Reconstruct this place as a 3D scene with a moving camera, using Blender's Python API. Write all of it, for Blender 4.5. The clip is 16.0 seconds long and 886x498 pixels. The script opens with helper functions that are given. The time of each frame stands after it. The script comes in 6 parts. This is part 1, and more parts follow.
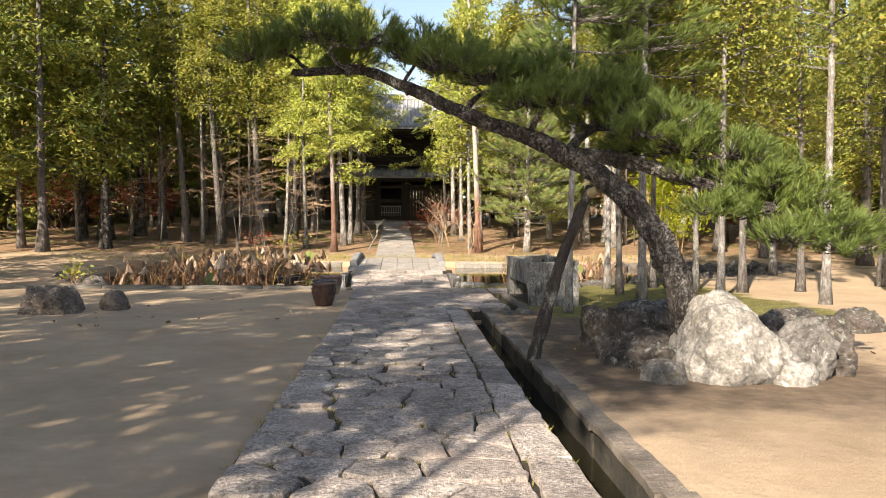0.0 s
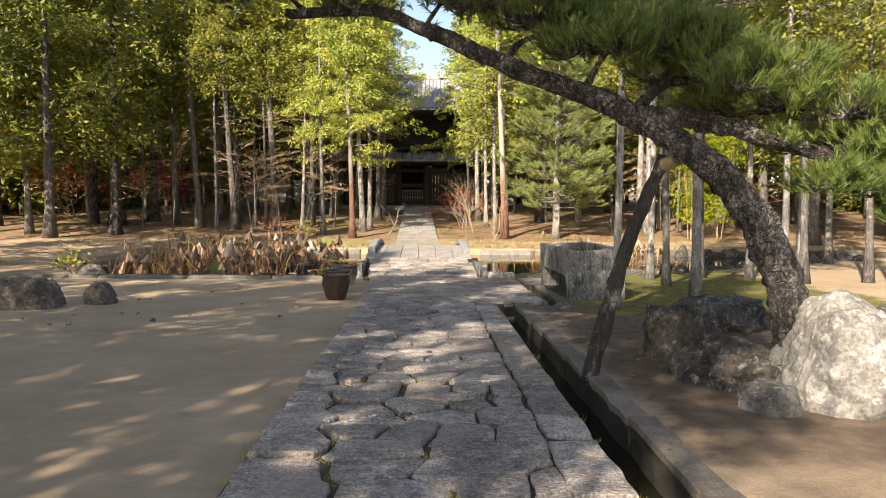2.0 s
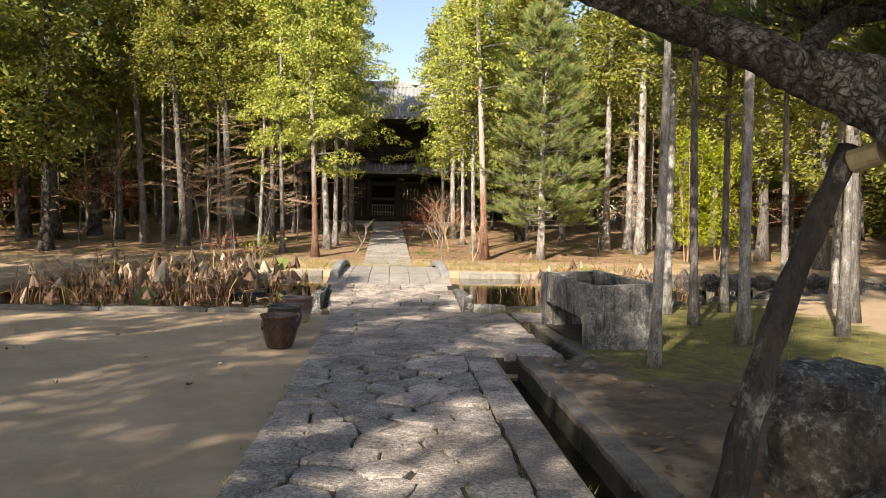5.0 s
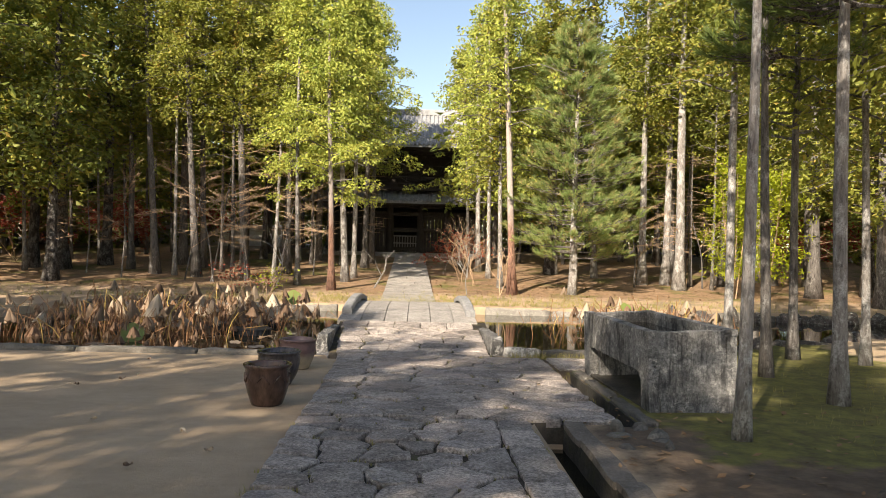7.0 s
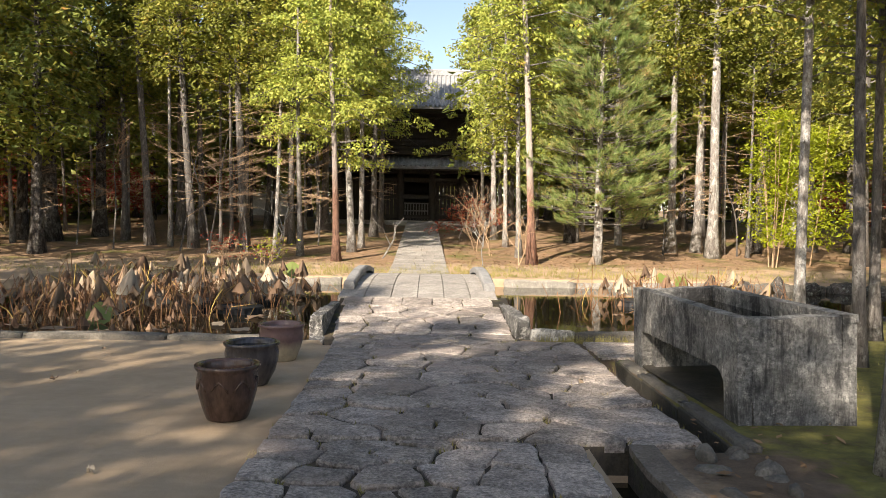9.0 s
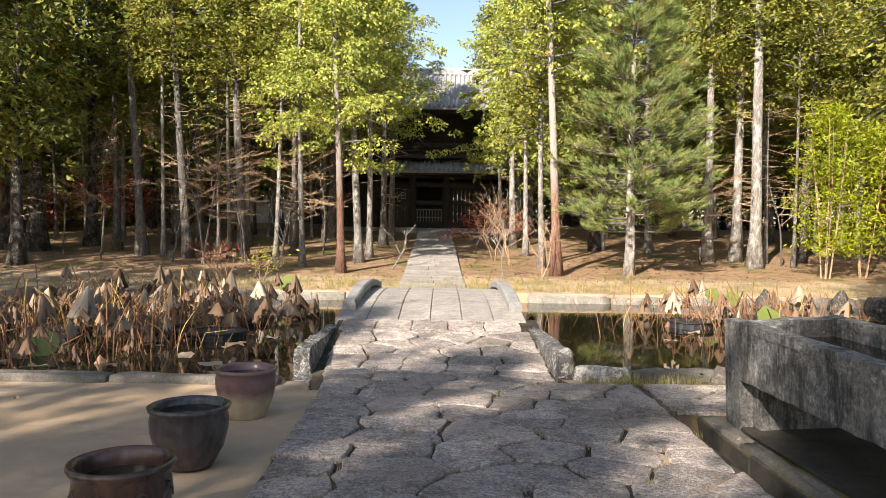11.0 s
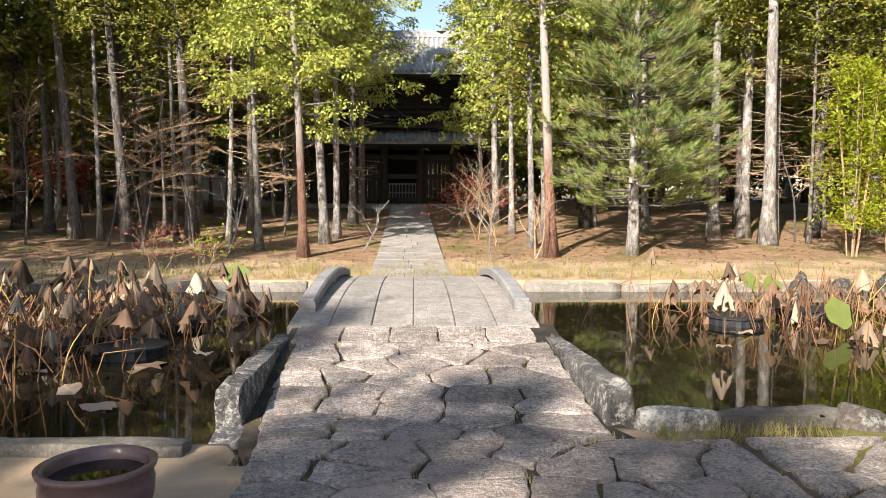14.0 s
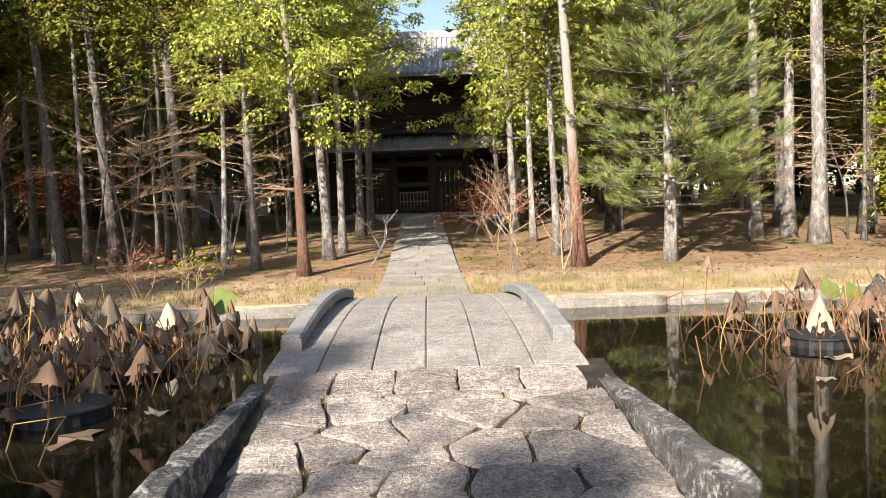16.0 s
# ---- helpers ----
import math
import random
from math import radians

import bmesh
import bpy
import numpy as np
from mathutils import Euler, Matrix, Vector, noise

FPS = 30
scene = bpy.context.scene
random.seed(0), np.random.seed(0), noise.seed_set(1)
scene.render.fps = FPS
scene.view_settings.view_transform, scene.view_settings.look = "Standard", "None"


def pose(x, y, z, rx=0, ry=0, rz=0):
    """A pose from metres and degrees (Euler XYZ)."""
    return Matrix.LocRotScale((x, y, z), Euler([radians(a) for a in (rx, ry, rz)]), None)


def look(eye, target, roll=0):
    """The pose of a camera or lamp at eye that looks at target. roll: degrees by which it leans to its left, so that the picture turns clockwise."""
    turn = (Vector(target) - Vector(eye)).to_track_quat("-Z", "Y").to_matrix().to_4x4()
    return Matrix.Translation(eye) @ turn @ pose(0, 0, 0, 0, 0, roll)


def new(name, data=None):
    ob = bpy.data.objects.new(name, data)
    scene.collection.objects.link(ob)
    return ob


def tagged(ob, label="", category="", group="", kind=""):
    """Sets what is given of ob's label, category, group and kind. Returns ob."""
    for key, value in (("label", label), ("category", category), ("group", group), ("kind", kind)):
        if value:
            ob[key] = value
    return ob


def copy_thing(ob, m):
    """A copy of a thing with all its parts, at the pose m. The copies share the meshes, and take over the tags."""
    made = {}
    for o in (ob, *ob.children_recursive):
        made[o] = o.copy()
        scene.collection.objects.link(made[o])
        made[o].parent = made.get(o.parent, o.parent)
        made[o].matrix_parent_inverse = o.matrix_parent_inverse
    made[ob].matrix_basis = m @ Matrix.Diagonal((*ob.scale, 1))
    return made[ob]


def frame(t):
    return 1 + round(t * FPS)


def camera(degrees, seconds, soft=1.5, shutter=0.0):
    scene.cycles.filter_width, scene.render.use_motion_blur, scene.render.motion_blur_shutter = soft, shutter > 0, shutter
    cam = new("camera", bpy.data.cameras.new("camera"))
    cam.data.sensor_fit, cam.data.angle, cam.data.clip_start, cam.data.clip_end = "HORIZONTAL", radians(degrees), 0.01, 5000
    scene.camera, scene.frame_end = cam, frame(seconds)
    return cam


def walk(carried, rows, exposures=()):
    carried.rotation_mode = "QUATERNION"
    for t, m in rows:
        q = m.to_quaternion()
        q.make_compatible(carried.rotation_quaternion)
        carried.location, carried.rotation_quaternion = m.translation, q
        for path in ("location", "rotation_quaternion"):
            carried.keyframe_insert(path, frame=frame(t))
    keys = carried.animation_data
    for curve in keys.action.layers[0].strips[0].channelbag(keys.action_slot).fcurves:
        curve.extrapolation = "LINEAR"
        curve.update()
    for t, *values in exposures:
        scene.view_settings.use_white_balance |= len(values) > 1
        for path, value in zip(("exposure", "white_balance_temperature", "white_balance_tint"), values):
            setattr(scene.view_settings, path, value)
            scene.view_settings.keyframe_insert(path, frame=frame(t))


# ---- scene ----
import functools

# ---------- camera and walk ----------
cam = camera(62.0, 16.0, soft=0.9)
ROWS = [
    (0.0, 0.392, 0.297, 1.463, 87.75, -0.41, -2.21),
    (0.5, 0.411, 0.806, 1.438, 87.2, -0.26, -1.54),
    (1.0, 0.4, 1.256, 1.441, 87.2, -0.78, -1.49),
    (1.5, 0.357, 1.68, 1.437, 87.19, -0.6, -1.67),
    (2.0, 0.356, 2.136, 1.399, 86.64, -0.35, -0.53),
    (2.5, 0.297, 2.616, 1.381, 86.24, -0.44, -0.3),
    (3.0, 0.231, 3.178, 1.388, 86.28, -0.11, -1.27),
    (3.5, 0.239, 3.8, 1.39, 86.13, 0.03, -1.64),
    (3.7, 0.226, 4.068, 1.41, 86.37, -0.17, -1.94),
    (5.8, 0.278, 6.228, 1.463, 89.01, -1.07, -2.93),
    (6.0, 0.306, 6.445, 1.458, 89.42, -0.81, -2.06),
    (6.5, 0.331, 6.913, 1.435, 89.99, -0.92, -1.39),
    (7.0, 0.311, 7.388, 1.417, 90.32, -1.45, -0.99),
    (7.5, 0.366, 7.832, 1.395, 89.78, -1.13, 0.01),
    (8.0, 0.391, 8.339, 1.361, 88.96, -0.99, 0.19),
    (8.2, 0.375, 8.569, 1.361, 88.03, -1.15, 0.17),
    (10.3, 0.295, 11.18, 1.332, 87.84, -0.07, 0.02),
    (10.5, 0.293, 11.407, 1.331, 87.9, -0.15, 0.37),
    (11.0, 0.242, 11.977, 1.36, 88.42, -0.76, 1.02),
    (11.5, 0.238, 12.579, 1.349, 88.22, -0.61, 3.8),
    (12.0, 0.173, 13.109, 1.366, 87.7, -1.0, 3.94),
    (12.5, 0.088, 13.62, 1.38, 87.01, -0.8, 1.34),
    (13.0, 0.08, 14.11, 1.362, 86.46, -0.56, -0.5),
    (13.5, 0.035, 14.585, 1.361, 86.23, -0.65, -2.39),
    (14.0, -0.004, 15.009, 1.367, 86.54, -0.12, -1.23),
    (14.5, 0.067, 15.506, 1.343, 86.77, 0.59, 0.02),
    (15.0, 0.055, 16.018, 1.308, 87.05, 0.74, -0.65),
    (15.5, -0.006, 16.538, 1.317, 87.2, 1.51, -2.63),
    (16.0, 0.031, 17.107, 1.339, 87.24, 2.0, -0.14),
]
walk(cam, [(t, pose(x, y, z, rx, ry, rz)) for t, x, y, z, rx, ry, rz in ROWS], exposures=[(0.0, 1.34, 7400, 13), (2.0, 1.28, 7400, 13), (3.5, 1.16, 7450, 13), (8.0, 1.22, 7400, 12), (11.0, 1.32, 7000, 13), (16.0, 1.26, 6800, 13)])

# ---------- world and sun ----------
SUN_TO = Vector((-0.40, -0.74, 0.54)).normalized()
world = bpy.data.worlds.new("sky")
scene.world = world
world.use_nodes = True
wn = world.node_tree
sky = wn.nodes.new("ShaderNodeTexSky")
sky.sky_type, sky.sun_disc = "NISHITA", False
sky.sun_elevation = math.asin(SUN_TO.z)
sky.sun_rotation = math.atan2(SUN_TO.x, SUN_TO.y)
wn.links.new(sky.outputs[0], wn.nodes["Background"].inputs[0])
wn.nodes["Background"].inputs[1].default_value = 0.10
sun = new("sun", bpy.data.lights.new("sun", "SUN"))
sun.data.energy, sun.data.angle, sun.data.color = 5.0, radians(0.6), (1.0, 0.93, 0.82)
sun.matrix_world = look((0, 0, 30), Vector((0, 0, 30)) - SUN_TO)


# ---------- material helpers ----------
def mat_new(name, rough=0.9):
    m = bpy.data.materials.new(name)
    m.use_nodes = True
    b = m.node_tree.nodes["Principled BSDF"]
    b.inputs["Roughness"].default_value = rough
    return m, m.node_tree, b


def ramp(nt, fac, stops):
    r = nt.nodes.new("ShaderNodeValToRGB")
    while len(r.color_ramp.elements) < len(stops):
        r.color_ramp.elements.new(0.5)
    for e, (p, c) in zip(r.color_ramp.elements, stops):
        e.position, e.color = p, (*c, 1)
    nt.links.new(fac, r.inputs[0])
    return r.outputs[0]


def noise_tex(nt, vec, scale, detail=4, rough=0.6, distort=0.0):
    n = nt.nodes.new("ShaderNodeTexNoise")
    n.inputs["Scale"].default_value, n.inputs["Detail"].default_value = scale, detail
    n.inputs["Roughness"].default_value, n.inputs["Distortion"].default_value = rough, distort
    if vec is not None:
        nt.links.new(vec, n.inputs["Vector"])
    return n.outputs[0]


def mix(nt, fac, a, b, kind="MIX"):
    n = nt.nodes.new("ShaderNodeMix")
    n.data_type, n.blend_type = "RGBA", kind
    for v, i in ((fac, 0), (a, 6), (b, 7)):
        if isinstance(v, (int, float)):
            n.inputs[i].default_value = v
        elif isinstance(v, tuple):
            n.inputs[i].default_value = (*v, 1)
        else:
            nt.links.new(v, n.inputs[i])
    return n.outputs[2]


def calc(nt, op, a, b=0.0, c=None, clamp=False):
    n = nt.nodes.new("ShaderNodeMath")
    n.operation, n.use_clamp = op, clamp
    for i, v in enumerate((a, b, c)):
        if v is None:
            continue
        if isinstance(v, (int, float)):
            n.inputs[i].default_value = v
        else:
            nt.links.new(v, n.inputs[i])
    return n.outputs[0]


def bump(nt, b, height, strength=0.3, distance=0.02):
    n = nt.nodes.new("ShaderNodeBump")
    n.inputs["Strength"].default_value, n.inputs["Distance"].default_value = strength, distance
    nt.links.new(height, n.inputs["Height"])
    nt.links.new(n.outputs[0], b.inputs["Normal"])


def position(nt):
    return nt.nodes.new("ShaderNodeNewGeometry").outputs["Position"]


def stretched(nt, vec, s):
    n = nt.nodes.new("ShaderNodeMapping")
    n.inputs["Scale"].default_value = s
    nt.links.new(vec, n.inputs["Vector"])
    return n.outputs[0]


def obj_random(nt):
    return nt.nodes.new("ShaderNodeObjectInfo").outputs["Random"]


def island_random(nt):
    return nt.nodes.new("ShaderNodeNewGeometry").outputs["Random Per Island"]


# ---------- materials ----------
def make_stone(name, dark, light, lichen, lichen_at=0.62, moss=None, speck=60, rel=0.5, per_piece=0.0, wear=None, streak=None, grain=0.55, depth=0.03):
    """Weathered stone: broad tone, crystal grain, pale lichen, moss in hollows."""
    m, nt, b = mat_new(name, 0.86)
    p = position(nt)
    c = ramp(nt, noise_tex(nt, p, 2.2, 6, 0.65), [(0.3, dark), (0.7, light)])
    g = noise_tex(nt, p, speck, 3, 0.7)
    c = mix(nt, grain, c, ramp(nt, g, [(0.3, (0.2, 0.2, 0.2)), (0.7, (0.82, 0.82, 0.82))]), "OVERLAY")
    c = mix(nt, grain * 0.8, c, ramp(nt, noise_tex(nt, p, speck * 0.22, 5, 0.75), [(0.3, (0.3, 0.3, 0.3)), (0.7, (0.7, 0.7, 0.7))]), "OVERLAY")
    li = noise_tex(nt, p, 10, 9, 0.78, 0.05)
    lf = calc(nt, "MULTIPLY", calc(nt, "SUBTRACT", li, lichen_at), 9.0, clamp=True)
    c = mix(nt, lf, c, lichen)
    if wear:
        wf = calc(nt, "MULTIPLY", calc(nt, "SUBTRACT", noise_tex(nt, p, 1.1, 4, 0.6), 0.55), 5.0, clamp=True)
        c = mix(nt, wf, c, wear)
    if streak:
        sn = noise_tex(nt, stretched(nt, p, (6, 6, 0.8)), 1.5, 8, 0.8)
        sf = calc(nt, "MULTIPLY", calc(nt, "SUBTRACT", calc(nt, "MULTIPLY_ADD", noise_tex(nt, p, 1.7, 4, 0.6), 0.8, sn), 0.87), 6.0, clamp=True)
        c = mix(nt, calc(nt, "MULTIPLY", sf, 0.85), c, streak)
    if moss:
        mf = calc(nt, "MULTIPLY", calc(nt, "SUBTRACT", noise_tex(nt, p, 3.3, 6, 0.7), 0.6), 8.0, clamp=True)
        c = mix(nt, mf, c, moss)
    if per_piece:
        v = calc(nt, "MULTIPLY_ADD", obj_random(nt), per_piece, 1.0 - per_piece / 2)
        hsv = nt.nodes.new("ShaderNodeHueSaturation")
        nt.links.new(v, hsv.inputs["Value"])
        nt.links.new(c, hsv.inputs["Color"])
        c = hsv.outputs[0]
    nt.links.new(c, b.inputs["Base Color"])
    h = calc(nt, "MULTIPLY_ADD", g, 0.35, noise_tex(nt, p, 14, 6, 0.7))
    bump(nt, b, h, rel, depth)
    return m


M_PAVE = make_stone("granite_paving", (0.24, 0.205, 0.185), (0.50, 0.44, 0.40), (0.60, 0.545, 0.495), 0.575, (0.16, 0.13, 0.09), 40, 1.0, 0.5, (0.37, 0.285, 0.245), None, 1.0, 0.07)
M_DECK = make_stone("dressed_granite", (0.20, 0.185, 0.17), (0.37, 0.345, 0.32), (0.45, 0.425, 0.395), 0.60, None, 55, 0.7, 0.22, (0.27, 0.235, 0.21), None, 0.9, 0.04)
M_RAIL = make_stone("bridge_rail_stone", (0.16, 0.16, 0.165), (0.30, 0.30, 0.30), (0.48, 0.47, 0.44), 0.6, None, 50, 0.6)
M_WALLSTONE = make_stone("lichened_wall_stone", (0.035, 0.035, 0.037), (0.14, 0.135, 0.135), (0.50, 0.49, 0.46), 0.52, (0.06, 0.075, 0.02), 40, 0.9)
M_PARAPET = make_stone("weathered_parapet_stone", (0.04, 0.039, 0.038), (0.16, 0.155, 0.15), (0.46, 0.45, 0.43), 0.505, (0.06, 0.07, 0.025), 40, 1.0, 0.0, (0.10, 0.098, 0.095), None, 0.8, 0.05)
M_TROUGH = make_stone("trough_stone", (0.10, 0.10, 0.10), (0.27, 0.265, 0.255), (0.47, 0.455, 0.425), 0.525, None, 30, 1.0, 0.0, (0.12, 0.118, 0.115), (0.02, 0.02, 0.022), 0.9, 0.05)
M_ROCK_PALE = make_stone("pale_boulder", (0.13, 0.122, 0.11), (0.26, 0.248, 0.23), (0.43, 0.42, 0.395), 0.515, (0.20, 0.15, 0.11), 26, 0.9, 0.0, (0.22, 0.19, 0.16), None, 0.8, 0.03)
M_ROCK_GREY = make_stone("grey_boulder", (0.06, 0.056, 0.052), (0.22, 0.21, 0.20), (0.42, 0.41, 0.385), 0.55, (0.10, 0.085, 0.045), 22, 1.0, 0.0, (0.10, 0.08, 0.07), None, 0.8, 0.05)
M_ROCK_DARK = make_stone("dark_boulder", (0.020, 0.017, 0.016), (0.12, 0.10, 0.088), (0.27, 0.295, 0.265), 0.53, (0.085, 0.07, 0.03), 20, 1.0, 0.0, (0.085, 0.06, 0.05), None, 0.8, 0.05)
M_ROCK_BROWN = make_stone("brown_boulder", (0.06, 0.048, 0.04), (0.20, 0.165, 0.14), (0.36, 0.33, 0.29), 0.57, None, 20, 1.0, 0.0, (0.15, 0.11, 0.09), None, 0.8, 0.05)
M_KERB = make_stone("kerb_stone", (0.07, 0.063, 0.054), (0.18, 0.165, 0.142), (0.40, 0.38, 0.34), 0.60, (0.09, 0.10, 0.03), 45, 0.8, 0.35)
M_KERB_PALE = make_stone("pale_kerb_stone", (0.12, 0.112, 0.10), (0.27, 0.25, 0.22), (0.46, 0.44, 0.40), 0.57, (0.10, 0.11, 0.03), 45, 0.8, 0.2)
M_KERB_WHITE = make_stone("white_lichened_kerb", (0.13, 0.125, 0.115), (0.34, 0.325, 0.30), (0.60, 0.585, 0.54), 0.465, (0.09, 0.10, 0.03), 40, 0.9)
M_KERB_DRAIN = make_stone("earthy_drain_kerb", (0.10, 0.085, 0.07), (0.24, 0.20, 0.165), (0.42, 0.38, 0.33), 0.60, (0.07, 0.075, 0.018), 45, 0.9, 0.3, (0.20, 0.145, 0.10))
# Wet mossy stone, with the shade of the drain walls darkened into its colour.
M_DRAIN = make_stone("wet_shade_dark_stone", (0.014, 0.013, 0.010), (0.07, 0.062, 0.048), (0.15, 0.14, 0.115), 0.66, (0.05, 0.058, 0.012), 45, 0.8)


def make_ground():
    m, nt, b = mat_new("earth_ground", 0.95)
    p = position(nt)
    sep = nt.nodes.new("ShaderNodeSeparateXYZ")
    nt.links.new(p, sep.inputs[0])
    x, y = sep.outputs[0], sep.outputs[1]
    wob = calc(nt, "MULTIPLY", calc(nt, "SUBTRACT", noise_tex(nt, p, 0.9, 6, 0.7), 0.5), 3.2)
    fine = noise_tex(nt, p, 140, 3, 0.8)
    # raked sandy court
    sand = ramp(nt, noise_tex(nt, p, 0.7, 7, 0.65), [(0.3, (0.31, 0.225, 0.145)), (0.7, (0.43, 0.325, 0.22))])
    streak = noise_tex(nt, stretched(nt, p, (2.0, 14.0, 1.0)), 1.0, 4, 0.6)
    sand = mix(nt, 0.10, sand, ramp(nt, streak, [(0.35, (0.35, 0.35, 0.35)), (0.65, (0.65, 0.65, 0.65))]), "OVERLAY")
    sand = mix(nt, 0.5, sand, ramp(nt, fine, [(0.25, (0.3, 0.3, 0.3)), (0.75, (0.7, 0.7, 0.7))]), "OVERLAY")
    patch = noise_tex(nt, p, 2.6, 8, 0.75, 0.6)
    sand = mix(nt, 0.35, sand, ramp(nt, patch, [(0.3, (0.32, 0.31, 0.30)), (0.7, (0.66, 0.66, 0.66))]), "OVERLAY")
    # trodden soil under the pine
    soil = ramp(nt, noise_tex(nt, p, 5, 7, 0.7), [(0.3, (0.055, 0.036, 0.023)), (0.5, (0.10, 0.068, 0.044)), (0.72, (0.165, 0.115, 0.075))])
    soil = mix(nt, 0.5, soil, ramp(nt, fine, [(0.25, (0.25, 0.25, 0.25)), (0.75, (0.72, 0.72, 0.72))]), "OVERLAY")
    # moss
    moss = ramp(nt, noise_tex(nt, p, 4, 8, 0.75), [(0.28, (0.06, 0.042, 0.022)), (0.45, (0.095, 0.088, 0.022)), (0.68, (0.19, 0.175, 0.035))])
    # forest floor with needles
    floor = ramp(nt, noise_tex(nt, p, 3, 9, 0.8), [(0.25, (0.075, 0.047, 0.03)), (0.5, (0.23, 0.145, 0.085)), (0.75, (0.40, 0.265, 0.16))])
    litter = noise_tex(nt, p, 38, 4, 0.8)
    floor = mix(nt, 0.6, floor, ramp(nt, litter, [(0.3, (0.22, 0.22, 0.22)), (0.7, (0.8, 0.78, 0.74))]), "OVERLAY")
    mosspatch = calc(nt, "MULTIPLY", calc(nt, "SUBTRACT", noise_tex(nt, p, 0.42, 5, 0.6), 0.52), 9.0, clamp=True)
    floor = mix(nt, mosspatch, floor, moss)
    grassy = ramp(nt, noise_tex(nt, p, 6, 7, 0.75), [(0.3, (0.15, 0.105, 0.065)), (0.55, (0.27, 0.205, 0.13)), (0.75, (0.24, 0.205, 0.10))])
    bank = calc(nt, "MULTIPLY", calc(nt, "SUBTRACT", calc(nt, "ADD", 35.2, wob), y), 0.9, clamp=True)
    floor = mix(nt, bank, floor, mix(nt, calc(nt, "MULTIPLY", calc(nt, "SUBTRACT", noise_tex(nt, p, 0.8, 3), 0.45), 6, clamp=True), (0.40, 0.28, 0.185), grassy))
    # zones
    mx = calc(nt, "MULTIPLY", calc(nt, "SUBTRACT", calc(nt, "ADD", x, wob), 2.6), 3.0, clamp=True)
    my = calc(nt, "MULTIPLY", calc(nt, "SUBTRACT", calc(nt, "ADD", y, wob), 13.6), 3.0, clamp=True)
    mx2 = calc(nt, "MULTIPLY", calc(nt, "SUBTRACT", calc(nt, "ADD", 9.3, wob), x), 2.0, clamp=True)
    mz = calc(nt, "MULTIPLY", calc(nt, "MULTIPLY", mx, my), mx2)
    sx = calc(nt, "MULTIPLY", calc(nt, "SUBTRACT", calc(nt, "ADD", x, calc(nt, "MULTIPLY", wob, 0.5)), 1.9), 3.0, clamp=True)
    sy = calc(nt, "MULTIPLY", calc(nt, "SUBTRACT", calc(nt, "ADD", y, wob), 5.2), 0.6, clamp=True)
    sx2 = calc(nt, "MULTIPLY", calc(nt, "SUBTRACT", calc(nt, "ADD", 6.5, wob), x), 1.0, clamp=True)
    so = calc(nt, "MULTIPLY", calc(nt, "MULTIPLY", sx, sy), calc(nt, "MULTIPLY", sx2, 0.95))
    near = mix(nt, mz, mix(nt, so, sand, soil), moss)
    lx = calc(nt, "MULTIPLY", calc(nt, "SUBTRACT", calc(nt, "SUBTRACT", -9.5, wob), x), 0.8, clamp=True)
    ly = calc(nt, "MULTIPLY", calc(nt, "SUBTRACT", calc(nt, "ADD", y, wob), 18.5), 0.8, clamp=True)
    near = mix(nt, calc(nt, "MULTIPLY", lx, ly), near, floor)
    far = calc(nt, "MULTIPLY", calc(nt, "SUBTRACT", y, 28.0), 2.0, clamp=True)
    c = mix(nt, far, near, floor)
    nt.links.new(c, b.inputs["Base Color"])
    bump(nt, b, calc(nt, "MULTIPLY_ADD", fine, 0.3, noise_tex(nt, p, 18, 6, 0.7)), 0.45, 0.03)
    return m


M_GROUND = make_ground()


